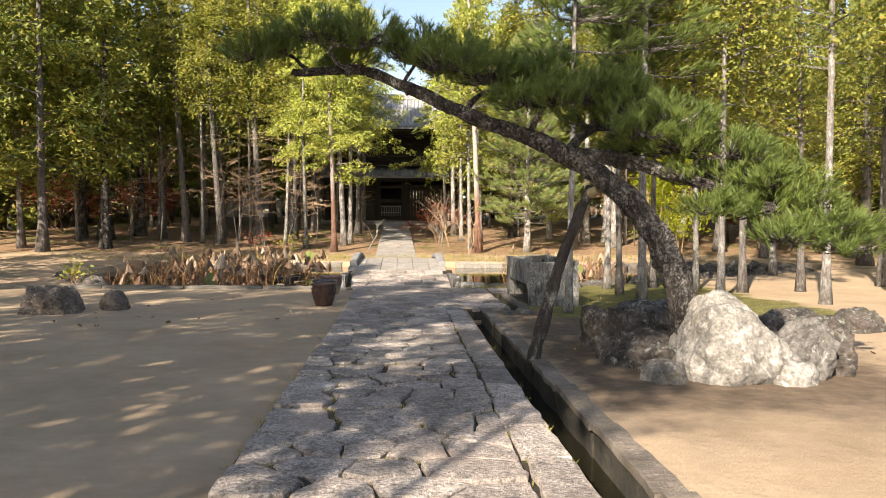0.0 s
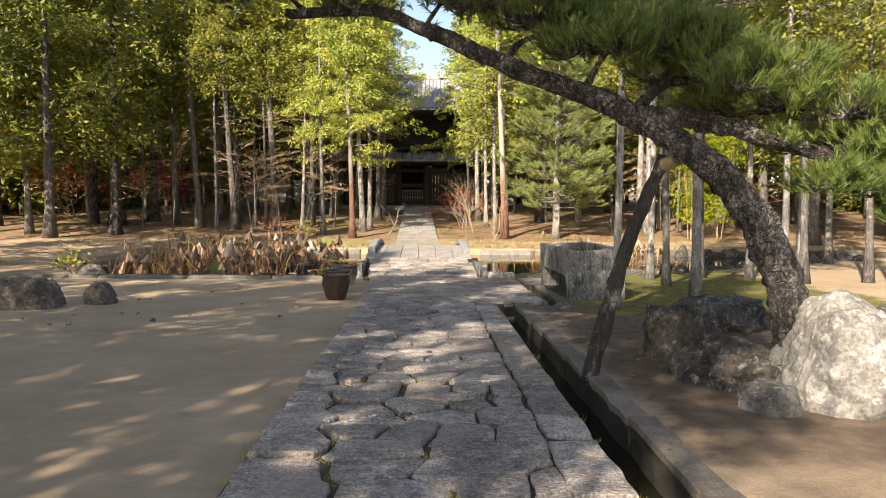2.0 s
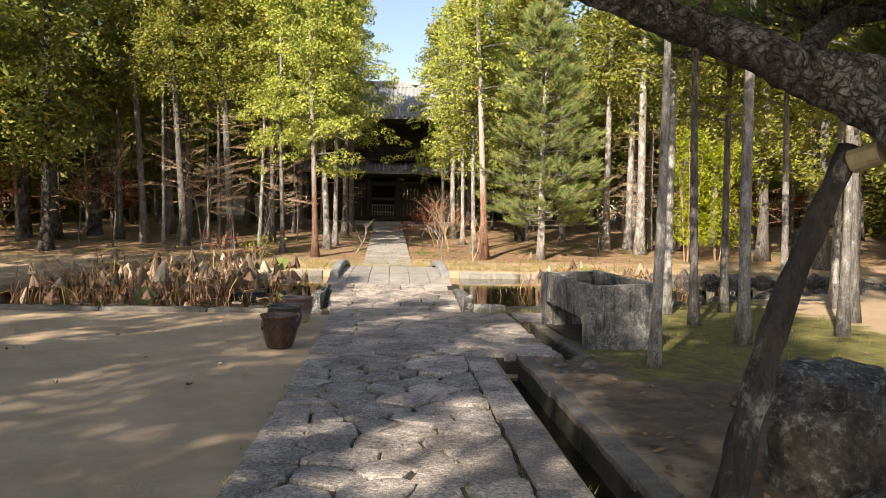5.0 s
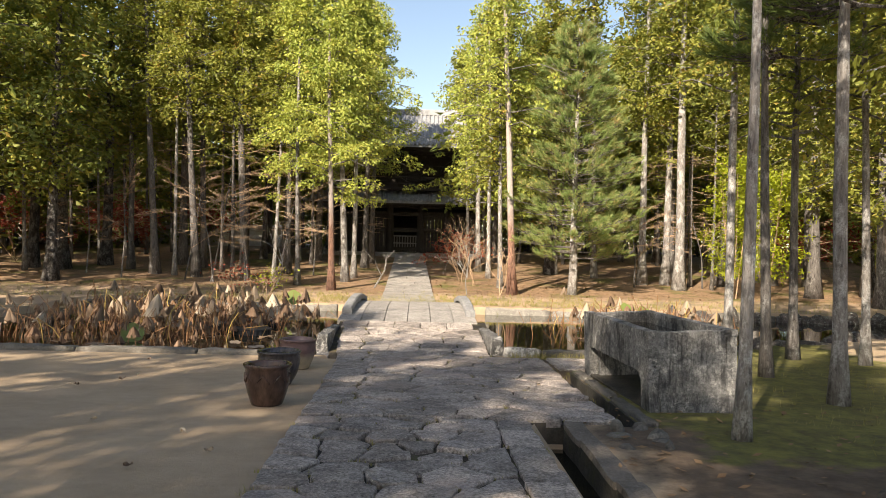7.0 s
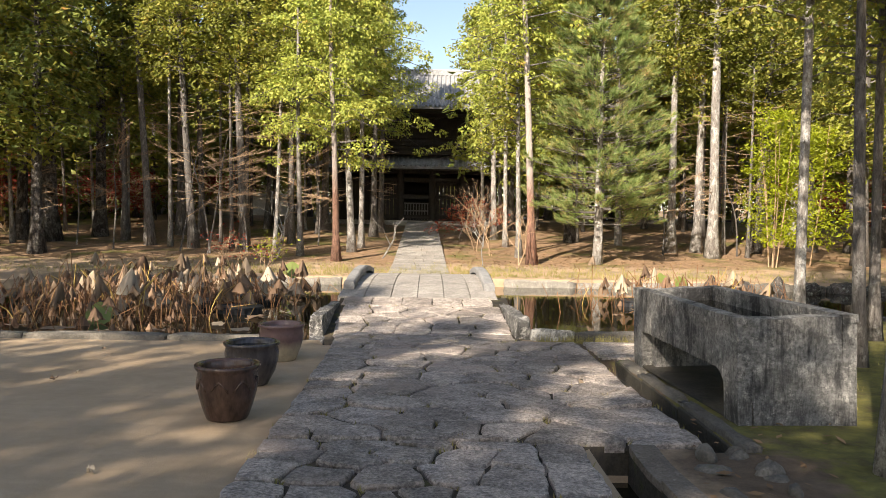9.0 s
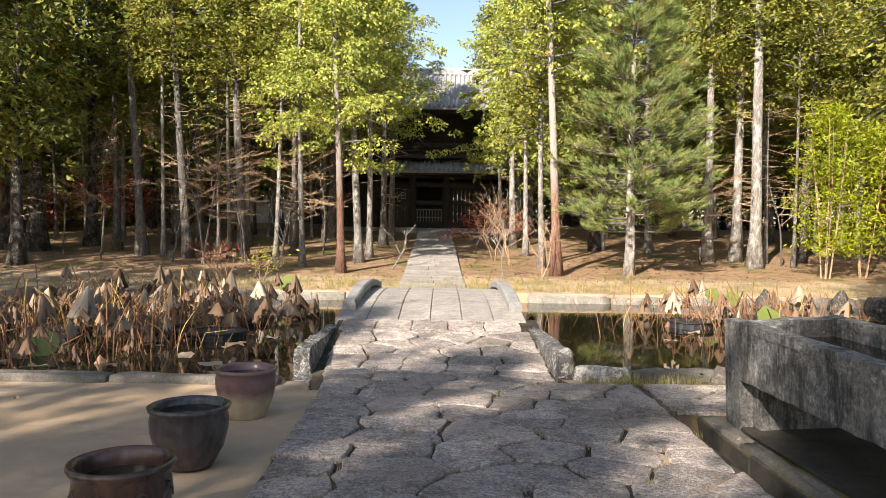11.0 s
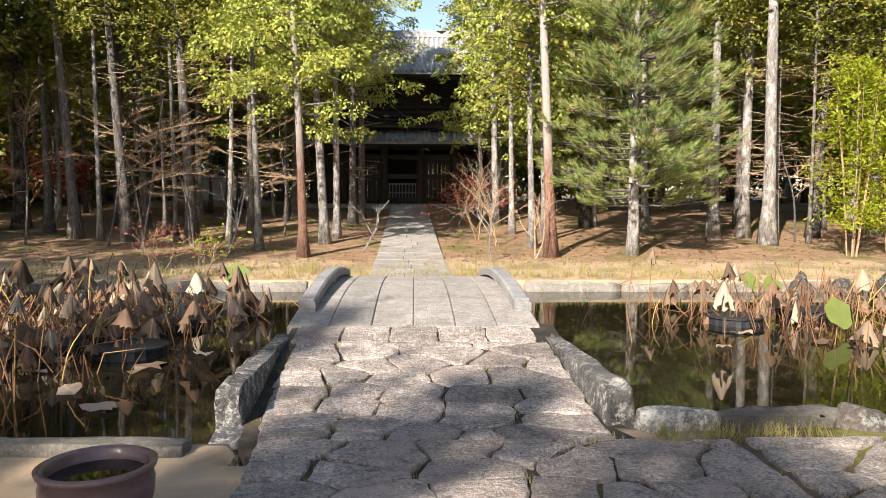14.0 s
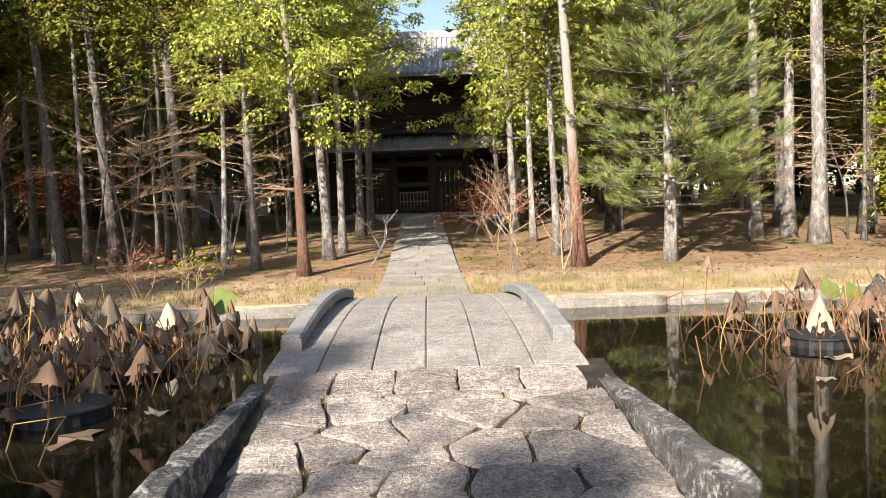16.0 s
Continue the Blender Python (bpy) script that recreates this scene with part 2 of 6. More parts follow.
def make_bark(name, a, b_, lich, at=0.58, ridge=0.9, upper=None, plates=0.0):
    """Fibrous bark with lichen blotches; plated and deeply cracked where asked."""
    m, nt, b = mat_new(name, 0.93)
    p = position(nt)
    n = noise_tex(nt, stretched(nt, p, (9, 9, 1.6)), 2.4, 8, 0.75, 0.6)
    c = ramp(nt, n, [(0.36, a), (0.60, b_)])
    lf = calc(nt, "MULTIPLY", calc(nt, "SUBTRACT", noise_tex(nt, stretched(nt, p, (3, 3, 1.5)), 2.0, 8, 0.75), at), 9.0, clamp=True)
    lf = calc(nt, "MULTIPLY", lf, calc(nt, "MULTIPLY_ADD", calc(nt, "SUBTRACT", noise_tex(nt, p, 26, 5, 0.75), 0.42), 5.0, 0.35, clamp=True))
    c = mix(nt, lf, c, lich)
    spots = calc(nt, "MULTIPLY", calc(nt, "SUBTRACT", noise_tex(nt, stretched(nt, p, (1, 1, 0.7)), 13, 4, 0.7), 0.56), 9.0, clamp=True)
    c = mix(nt, calc(nt, "MULTIPLY", spots, 0.6), c, tuple(q * 0.45 for q in a))
    h = n
    if plates:
        vo = nt.nodes.new("ShaderNodeTexVoronoi")
        vo.feature = "DISTANCE_TO_EDGE"
        vo.inputs["Scale"].default_value = plates
        nz = nt.nodes.new("ShaderNodeTexNoise")
        nz.inputs["Scale"].default_value = 6
        nt.links.new(p, nz.inputs["Vector"])
        add = nt.nodes.new("ShaderNodeVectorMath")
        add.operation = "MULTIPLY_ADD"
        add.inputs[1].default_value = (0.26, 0.26, 0.26)
        nt.links.new(nz.outputs["Color"], add.inputs[0])
        nt.links.new(stretched(nt, p, (0.8, 1.0, 1.0)), add.inputs[2])
        nt.links.new(add.outputs[0], vo.inputs["Vector"])
        crack = calc(nt, "ADD", calc(nt, "MULTIPLY", vo.outputs["Distance"], 7.0), calc(nt, "MULTIPLY", calc(nt, "SUBTRACT", noise_tex(nt, p, 7, 5, 0.7), 0.45), 2.2), clamp=True)
        c = mix(nt, calc(nt, "MULTIPLY_ADD", crack, 0.7, 0.3), (0.012, 0.010, 0.009), c)
        h = calc(nt, "MULTIPLY_ADD", crack, 1.5, n)
    if upper:
        sep = nt.nodes.new("ShaderNodeSeparateXYZ")
        nt.links.new(p, sep.inputs[0])
        hf = calc(nt, "MULTIPLY", calc(nt, "SUBTRACT", calc(nt, "MULTIPLY_ADD", n, 2.0, sep.outputs[2]), 3.2), 0.9, clamp=True)
        c = mix(nt, hf, c, upper)
    v = calc(nt, "MULTIPLY_ADD", obj_random(nt), 0.5, 0.75)
    hsv = nt.nodes.new("ShaderNodeHueSaturation")
    nt.links.new(v, hsv.inputs["Value"])
    nt.links.new(c, hsv.inputs["Color"])
    nt.links.new(hsv.outputs[0], b.inputs["Base Color"])
    bump(nt, b, h, ridge, 0.06)
    return m


M_BARK = make_bark("grey_cypress_bark", (0.05, 0.043, 0.04), (0.17, 0.155, 0.145), (0.36, 0.355, 0.34), 0.54)
M_BARK_PALE = make_bark("pale_lichened_bark", (0.10, 0.088, 0.08), (0.27, 0.25, 0.235), (0.46, 0.455, 0.44), 0.48)
M_BARK_RED = make_bark("red_cypress_bark", (0.085, 0.048, 0.036), (0.25, 0.135, 0.095), (0.32, 0.24, 0.20), 0.62, 0.9, (0.30, 0.26, 0.24))
M_BARK_PINE = make_bark("black_pine_bark", (0.025, 0.02, 0.018), (0.11, 0.09, 0.08), (0.36, 0.34, 0.32), 0.46, 1.0, None, 19.0)
M_PROP = make_bark("rough_prop_bark", (0.014, 0.012, 0.011), (0.05, 0.043, 0.04), (0.24, 0.235, 0.225), 0.53)
M_TWIG = make_bark("bare_twig", (0.22, 0.14, 0.09), (0.44, 0.31, 0.20), (0.42, 0.32, 0.24), 0.6, 0.4)


def make_leaf(name, stops, trans=0.4, rough=0.6, by_object=False, patch=1.3):
    """Leaf colour drifts from spray to spray and a little from leaf to leaf."""
    m, nt, b = mat_new(name, rough)
    if by_object:
        r = obj_random(nt)
    else:
        n = calc(nt, "MULTIPLY_ADD", calc(nt, "SUBTRACT", noise_tex(nt, position(nt), patch, 4, 0.7), 0.5), 1.9, 0.5)
        r = calc(nt, "ADD", calc(nt, "MULTIPLY", n, 0.62), calc(nt, "MULTIPLY", island_random(nt), 0.38), clamp=True)
    c = ramp(nt, r, stops)
    n = noise_tex(nt, position(nt), 0.45, 3, 0.6)
    c = mix(nt, 0.35, c, ramp(nt, n, [(0.3, (0.34, 0.37, 0.32)), (0.7, (0.68, 0.65, 0.6))]), "OVERLAY")
    nt.links.new(c, b.inputs["Base Color"])
    t = nt.nodes.new("ShaderNodeBsdfTranslucent")
    nt.links.new(c, t.inputs["Color"])
    s = nt.nodes.new("ShaderNodeMixShader")
    s.inputs[0].default_value = trans
    nt.links.new(b.outputs[0], s.inputs[1])
    nt.links.new(t.outputs[0], s.inputs[2])
    nt.links.new(s.outputs[0], nt.nodes["Material Output"].inputs["Surface"])
    return m


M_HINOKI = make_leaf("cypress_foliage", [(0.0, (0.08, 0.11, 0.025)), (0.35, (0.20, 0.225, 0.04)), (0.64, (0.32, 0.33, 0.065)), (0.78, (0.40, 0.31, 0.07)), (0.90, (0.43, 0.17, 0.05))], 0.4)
# Lighter and darker copies of the cypress leaves, sun and shade put into the colours.
M_HINOKI_BRIGHT = make_leaf("sun_tinted_cypress_foliage", [(0.0, (0.11, 0.16, 0.035)), (0.35, (0.25, 0.31, 0.055)), (0.68, (0.44, 0.46, 0.095)), (0.84, (0.51, 0.42, 0.10)), (0.96, (0.48, 0.22, 0.07))], 0.25)
M_HINOKI_DARK = make_leaf("shade_tinted_cypress_foliage", [(0.0, (0.08, 0.12, 0.03)), (0.5, (0.21, 0.25, 0.05)), (0.72, (0.35, 0.32, 0.06)), (0.88, (0.42, 0.18, 0.05))], 0.4)
M_NEEDLE = make_leaf("pine_needles", [(0.0, (0.07, 0.105, 0.03)), (0.5, (0.14, 0.195, 0.05)), (0.88, (0.22, 0.28, 0.07)), (1.0, (0.33, 0.25, 0.09))], 0.4)
M_NEEDLE_YOUNG = make_leaf("young_pine_needles", [(0.0, (0.11, 0.18, 0.06)), (0.38, (0.22, 0.31, 0.10)), (0.58, (0.34, 0.40, 0.15)), (0.70, (0.42, 0.36, 0.16)), (0.88, (0.52, 0.30, 0.14))], 0.4, patch=1.8)
M_BUSH = make_leaf("bright_shrub_leaves", [(0.0, (0.16, 0.21, 0.012)), (0.5, (0.30, 0.35, 0.02)), (1.0, (0.42, 0.44, 0.03))], 0.45)
M_MAPLE = make_leaf("red_maple_leaves", [(0.0, (0.15, 0.025, 0.02)), (0.6, (0.30, 0.06, 0.035)), (1.0, (0.38, 0.16, 0.07))], 0.4)
M_LOTUS_DRY = make_leaf("withered_lotus_leaf", [(0.0, (0.13, 0.08, 0.055)), (0.45, (0.29, 0.205, 0.145)), (0.85, (0.44, 0.345, 0.26)), (1.0, (0.50, 0.43, 0.35))], 0.25, 0.85, True)
M_LOTUS_GREEN = make_leaf("green_lotus_leaf", [(0.0, (0.13, 0.18, 0.04)), (1.0, (0.23, 0.27, 0.08))], 0.3)
M_STALK = make_leaf("dry_lotus_stalk", [(0.0, (0.13, 0.06, 0.03)), (0.6, (0.25, 0.13, 0.06)), (1.0, (0.46, 0.33, 0.10))], 0.1, 0.8, True)

M_STALK_GRASS = make_leaf("dry_grass", [(0.0, (0.15, 0.15, 0.04)), (0.5, (0.28, 0.25, 0.08)), (1.0, (0.44, 0.36, 0.17))], 0.3)
M_STALK_MIX = make_leaf("broken_stalks", [(0.0, (0.10, 0.045, 0.025)), (0.6, (0.24, 0.12, 0.06)), (0.9, (0.36, 0.22, 0.09)), (1.0, (0.48, 0.36, 0.11))], 0.1, 0.8)
M_RAGS = make_leaf("ragged_lotus_leaf", [(0.0, (0.10, 0.05, 0.033)), (0.6, (0.26, 0.165, 0.11)), (1.0, (0.44, 0.33, 0.24))], 0.25, 0.85)
M_LITTER = make_leaf("fallen_leaves", [(0.0, (0.08, 0.045, 0.025)), (0.5, (0.22, 0.13, 0.07)), (0.9, (0.38, 0.25, 0.14)), (1.0, (0.40, 0.12, 0.05))], 0.2, 0.85)


def make_wood(name, a, b_, rough=0.8):
    m, nt, b = mat_new(name, rough)
    p = position(nt)
    n = noise_tex(nt, stretched(nt, p, (7, 7, 1.0)), 3.0, 7, 0.7, 0.3)
    nt.links.new(ramp(nt, n, [(0.3, a), (0.7, b_)]), b.inputs["Base Color"])
    bump(nt, b, n, 0.4, 0.01)
    return m


M_TIMBER = make_wood("aged_dark_timber", (0.022, 0.018, 0.016), (0.06, 0.05, 0.043))
M_STUB = make_wood("pale_sawn_wood", (0.20, 0.16, 0.09), (0.38, 0.32, 0.20))
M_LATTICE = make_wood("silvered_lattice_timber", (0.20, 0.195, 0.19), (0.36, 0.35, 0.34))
M_TILE = make_stone("grey_roof_tile", (0.21, 0.215, 0.225), (0.36, 0.365, 0.375), (0.45, 0.45, 0.44), 0.64, None, 30, 0.2, 0.2)
M_PLASTER = make_stone("pale_plaster", (0.50, 0.47, 0.42), (0.68, 0.65, 0.59), (0.72, 0.70, 0.66), 0.7, None, 30, 0.2)


def make_glaze(name, base, drip, rough=0.2):
    m, nt, b = mat_new(name, rough)
    p = position(nt)
    n = noise_tex(nt, stretched(nt, p, (5, 5, 1.5)), 2.5, 6, 0.65)
    nt.links.new(ramp(nt, n, [(0.35, base), (0.65, drip)]), b.inputs["Base Color"])
    bump(nt, b, noise_tex(nt, p, 20, 5, 0.7), 0.25, 0.01)
    return m


M_POT_BROWN = make_glaze("brown_glaze", (0.03, 0.018, 0.015), (0.085, 0.05, 0.04))
M_POT_DARK = make_glaze("dark_glaze", (0.03, 0.027, 0.03), (0.075, 0.064, 0.066))


def make_dipped(name, upper, lower, at):
    """Two glazes: the upper one poured over the lower and run a little."""
    m, nt, b = mat_new(name, 0.22)
    tc = nt.nodes.new("ShaderNodeTexCoord").outputs["Object"]
    sep = nt.nodes.new("ShaderNodeSeparateXYZ")
    nt.links.new(tc, sep.inputs[0])
    run = noise_tex(nt, stretched(nt, tc, (6, 6, 1.0)), 2.0, 5, 0.65)
    k = calc(nt, "MULTIPLY", calc(nt, "SUBTRACT", calc(nt, "MULTIPLY_ADD", run, 0.12, sep.outputs[2]), at + 0.06), 9.0, clamp=True)
    c = mix(nt, k, lower, upper)
    c = mix(nt, 0.5, c, ramp(nt, noise_tex(nt, tc, 9, 6, 0.7), [(0.3, (0.3, 0.3, 0.3)), (0.7, (0.66, 0.66, 0.66))]), "OVERLAY")
    nt.links.new(c, b.inputs["Base Color"])
    bump(nt, b, noise_tex(nt, tc, 20, 5, 0.7), 0.2, 0.01)
    return m


M_POT_PALE = make_dipped("mauve_and_tan_glaze", (0.15, 0.09, 0.088), (0.34, 0.28, 0.20), 0.16)
M_PLASTIC, _, _b = mat_new("black_plastic_crate", 0.5)
_b.inputs["Base Color"].default_value = (0.02, 0.021, 0.025, 1)


def make_water(name, deep):
    m, nt, b = mat_new(name, 0.03)
    b.inputs["Base Color"].default_value = (*deep, 1)
    b.inputs["IOR"].default_value = 1.33
    p = position(nt)
    bump(nt, b, noise_tex(nt, p, 2.2, 3, 0.5), 0.06, 0.02)
    return m


M_WATER = make_water("pond_water", (0.012, 0.011, 0.006))

# ---------- mesh helpers ----------
rng = random.Random(7)


def mesh_of(name, verts, faces, *mats, smooth=False, picks=None):
    me = bpy.data.meshes.new(name)
    me.from_pydata([tuple(v) for v in verts], [], faces)
    for m in mats:
        me.materials.append(m)
    if smooth:
        me.polygons.foreach_set("use_smooth", [True] * len(me.polygons))
    if picks is not None:
        me.polygons.foreach_set("material_index", picks)
    me.update()
    return me


def part_mesh(name, me, parent=None, label="", m=None):
    ob = new(name, me)
    ob.parent = parent
    if m is not None:
        ob.matrix_basis = m
    if label:
        ob["label"] = label
    return ob


def part(name, bm, material, parent=None, label="", smooth=False):
    me = bpy.data.meshes.new(name)
    bm.to_mesh(me)
    bm.free()
    me.materials.append(material)
    if smooth:
        me.polygons.foreach_set("use_smooth", [True] * len(me.polygons))
    return part_mesh(name, me, parent, label)


def base_empty(name, m, label, category, group="", kind=""):
    ob = new(name)
    ob.empty_display_size = 0.1
    ob.matrix_basis = m
    return tagged(ob, label, category, group, kind)


def box_bm(sx, sy, sz, bev=0.01, at=(0, 0, 0), turn=0.0, jitter=0.0, cuts=0, seed=0):
    """A bevelled block with its base centre at 'at', optionally subdivided and roughened."""
    bm = bmesh.new()
    bmesh.ops.create_cube(bm, size=1)
    if cuts:
        bmesh.ops.subdivide_edges(bm, edges=bm.edges[:], cuts=cuts, use_grid_fill=True)
    for v in bm.verts:
        v.co = Vector((v.co.x * sx, v.co.y * sy, (v.co.z + 0.5) * sz))
    if bev and not cuts:
        bmesh.ops.bevel(bm, geom=bm.edges[:], offset=bev, segments=1, affect="EDGES")
    if jitter:
        for v in bm.verts:
            q = v.co * 3.1 + Vector((seed * 7.3, seed * 3.7, 0))
            v.co += jitter * Vector((noise.noise(q), noise.noise(q + Vector((9, 0, 0))), noise.noise(q + Vector((0, 9, 0)))))
    bmesh.ops.transform(bm, matrix=Matrix.Translation(at) @ Matrix.Rotation(turn, 4, "Z"), verts=bm.verts[:])
    return bm


def tube_data(points, radii, seg=8, rough=0.0, cap=True, seed=0.0):
    """Tapered tube along points."""
    pts = [Vector(p) for p in points]
    verts, faces = [], []
    side = Vector((1, 0, 0))
    for i, p in enumerate(pts):
        d = (pts[min(i + 1, len(pts) - 1)] - pts[max(i - 1, 0)]).normalized()
        u = d.cross(side)
        if u.length < 0.2:
            u = d.cross(Vector((0, 1, 0)))
        u.normalize()
        w = d.cross(u)
        for k in range(seg):
            a = 2 * math.pi * k / seg
            r = radii[i]
            if rough:
                r *= 1 + rough * noise.noise(Vector((math.cos(a) * 1.7 + seed, math.sin(a) * 1.7, i * 0.45 + seed)))
            verts.append(p + r * (math.cos(a) * u + math.sin(a) * w))
    for i in range(len(pts) - 1):
        for k in range(seg):
            a, b = i * seg + k, i * seg + (k + 1) % seg
            faces.append((a, b, b + seg, a + seg))
    if cap:
        faces.append(tuple(range(seg))[::-1])
        faces.append(tuple(range((len(pts) - 1) * seg, len(pts) * seg)))
    return verts, faces


def join_data(*sets):
    verts, faces = [], []
    for v, f in sets:
        n = len(verts)
        verts += list(v)
        faces += [tuple(i + n for i in q) for q in f]
    return verts, faces


def smooth_path(points, n):
    """Catmull-Rom through points."""
    P = [Vector(p) for p in points]
    P = [2 * P[0] - P[1]] + P + [2 * P[-1] - P[-2]]
    out = []
    for i in range(1, len(P) - 2):
        for k in range(n):
            t = k / n
            a, b, c, d = P[i - 1 : i + 3]
            out.append(0.5 * ((2 * b) + (c - a) * t + (2 * a - 5 * b + 4 * c - d) * t * t + (3 * b - a - 3 * c + d) * t ** 3))
    out.append(P[-2])
    return out


# ---------- lie of the land ----------
WATER_Z = -0.52


def land(x, y):
    """Height of the ground without the pond."""
    near = -0.05 - 0.019 * min(max(y, -30), 21.5)
    far = -0.28 + 0.18 * min(max((y - 31) / 4, 0), 1) + 0.07 * min(max(y - 35, 0), 22) + 0.02 * max(y - 57, 0)
    k = min(max((y - 21.5) / 9.0, 0), 1)
    z = near * (1 - k) + far * k
    if y > 32:
        z += 0.07 * noise.noise(Vector((x * 0.35, y * 0.35, 0)))
    return z


def pond_near_edge(x):
    return 20.84 + max(0.0, x - 3.3) * 0.55 if x > 0 else 20.42 - 0.0 * x


def in_pond(x, y):
    if x < -10.5 or x > 17 or y > 30.95:
        return False
    e = pond_near_edge(x)
    if x < -8:
        e += (-8 - x) * 1.4
    return y > e + 0.08


def build_ground():
    def lines(dense_lo, dense_hi, step, far, extra):
        v = [dense_lo + i * step for i in range(int(round((dense_hi - dense_lo) / step)) + 1)]
        d, s = dense_hi, step
        while d < far:
            s *= 1.5
            d += s
            v.append(d)
        d, s = dense_lo, step
        while d > -far:
            s *= 1.5
            d -= s
            v.append(d)
        return sorted(set([round(q, 4) for q in v] + extra))

    xs = lines(-19, 19, 0.25, 900, [1.44, 1.45, 1.85, 1.86, 2.345, 2.355, 2.565, 2.575])
    ys = lines(-8, 46, 0.25, 900, [20.45, 20.55, 20.88, 20.96, 30.9, 30.98])
    verts, faces = [], []
    for y in ys:
        for x in xs:
            z = land(x, y)
            if in_pond(x, y):
                z = -1.1
            elif 1.445 < x < 1.855 and -9 < y < 15.1:
                z -= 0.42
            elif -1.5 < x < 1.3 and 20 < y < 31:
                z -= 0.35
            elif 2.35 < x < 2.57 and 15.2 < y < 19:
                z -= 0.35
            elif 1.45 < x < 2.1 and y < 15.3:
                z -= 0.012
            elif -1.0 < x < 1.44 and y < 24:
                z -= 0.05
            elif y < 21 and abs(x) < 19 and y > -9:
                z += 0.012 * noise.noise(Vector((x * 0.8, y * 0.8, 3)))
            verts.append((x, y, z))
    w = len(xs)
    for j in range(len(ys) - 1):
        for i in range(w - 1):
            a = j * w + i
            faces.append((a, a + 1, a + 1 + w, a + w))
    ob = new("ground", mesh_of("ground", verts, faces, M_GROUND, smooth=True))
    tagged(ob, "pale trodden sand court, moss and needle-strewn forest floor", "ground", kind="structure")


build_ground()
water = new("water", mesh_of("water", [(-13, 20.2, WATER_Z), (19, 20.2, WATER_Z), (19, 31.1, WATER_Z), (-13, 31.1, WATER_Z)], [(0, 1, 2, 3)], M_WATER))
tagged(water, "still dark pond water with withered lotus", "pond", kind="structure")
drain_water = new("water", mesh_of("drain_water", [(1.44, -9, 0.0), (1.86, -9, 0.0), (1.86, 15.1, -0.46), (1.44, 15.1, -0.46)], [(0, 1, 2, 3)], M_WATER))
for v in drain_water.data.vertices:
    v.co.z = land(0, v.co.y) - 0.27
side_water = new("water", mesh_of("side_water", [(2.35, 15.1, land(0, 17) - 0.27), (2.58, 15.1, land(0, 17) - 0.27), (2.58, 19.1, land(0, 17) - 0.30), (2.35, 19.1, land(0, 17) - 0.30)], [(0, 1, 2, 3)], M_WATER))
tagged(side_water, "thin dark water in the gutter beside the trough", "drain", kind="structure")
tagged(drain_water, "shallow dark water in the stone drain", "drain", kind="structure")


# ---------- paving ----------
def clip(poly, px, py, nx, ny):
    out = []
    for i, a in enumerate(poly):
        b = poly[(i + 1) % len(poly)]
        da, db = (a[0] - px) * nx + (a[1] - py) * ny, (b[0] - px) * nx + (b[1] - py) * ny
        if da <= 0:
            out.append(a)
        if da * db < 0:
            t = da / (da - db)
            out.append((a[0] + t * (b[0] - a[0]), a[1] + t * (b[1] - a[1])))
    return out


def shrink(poly, d):
    out = poly
    for i, a in enumerate(poly):
        b = poly[(i + 1) % len(poly)]
        ex, ey = b[0] - a[0], b[1] - a[1]
        ln = math.hypot(ex, ey)
        if ln < 1e-6:
            continue
        nx, ny = ey / ln, -ex / ln
        out = clip(out, a[0] - nx * d, a[1] - ny * d, nx, ny)
        if len(out) < 3:
            return []
    return out


def tidy(poly, tol=0.05):
    out = []
    for p in poly:
        if not out or math.hypot(p[0] - out[-1][0], p[1] - out[-1][1]) > tol:
            out.append(p)
    while len(out) > 2 and math.hypot(out[0][0] - out[-1][0], out[0][1] - out[-1][1]) < tol:
        out.pop()
    return out


def flagstone(poly, height, tilt, thick=0.09, wavy=0.014, r=rng):
    """One flat stone: uneven outline, worn rounded arris, slightly tilted top."""
    c = Vector((sum(p[0] for p in poly) / len(poly), sum(p[1] for p in poly) / len(poly)))
    ring = []
    for i, a in enumerate(poly):
        b = poly[(i + 1) % len(poly)]
        ln = math.hypot(b[0] - a[0], b[1] - a[1])
        n = max(1, min(5, int(ln / 0.10)))
        for k in range(n):
            t = k / n
            q = Vector((a[0] + t * (b[0] - a[0]), a[1] + t * (b[1] - a[1])))
            if k == 0:
                q = q + (c - q) * 0.035
            q += Vector((r.uniform(-wavy, wavy), r.uniform(-wavy, wavy)))
            ring.append(q)
    n = len(ring)
    verts, faces = [], []
    for inset, dz in ((0.0, -thick), (0.0, -0.014), (0.011, 0.0), (0.07, 0.003)):
        for q in ring:
            d = c - q
            s = q + d * min(0.6, inset / max(d.length, 1e-3))
            z = height(s.x, s.y) + dz + tilt[0] * (s.x - c.x) + tilt[1] * (s.y - c.y)
            if dz >= 0:
                z += 0.014 * noise.noise(Vector((s.x * 5, s.y * 5, 1)))
            verts.append((s.x - c.x, s.y - c.y, z))
    for k in range(3):
        for i in range(n):
            j = (i + 1) % n
            faces.append((k * n + i, k * n + j, (k + 1) * n + j, (k + 1) * n + i))
    faces.append(tuple(range(3 * n, 4 * n)))
    return c, verts, faces


def pave_z(x, y):
    if y < 21.2:
        return land(x, y) + 0.035
    return land(x, 21.2) + 0.035 + 0.05 * (y - 21.2) + 0.010 * (y - 21.2) ** 2


def left_edge(y):
    return float(np.interp(y, (-3, 4.45, 12.4, 16.7, 19.9, 21.6, 24.5), (-0.72, -0.79, -0.93, -1.08, -1.22, -1.47, -1.60)))


def right_edge(y):
    return 1.45 - 0.008 * (y - 4)


STONES = []


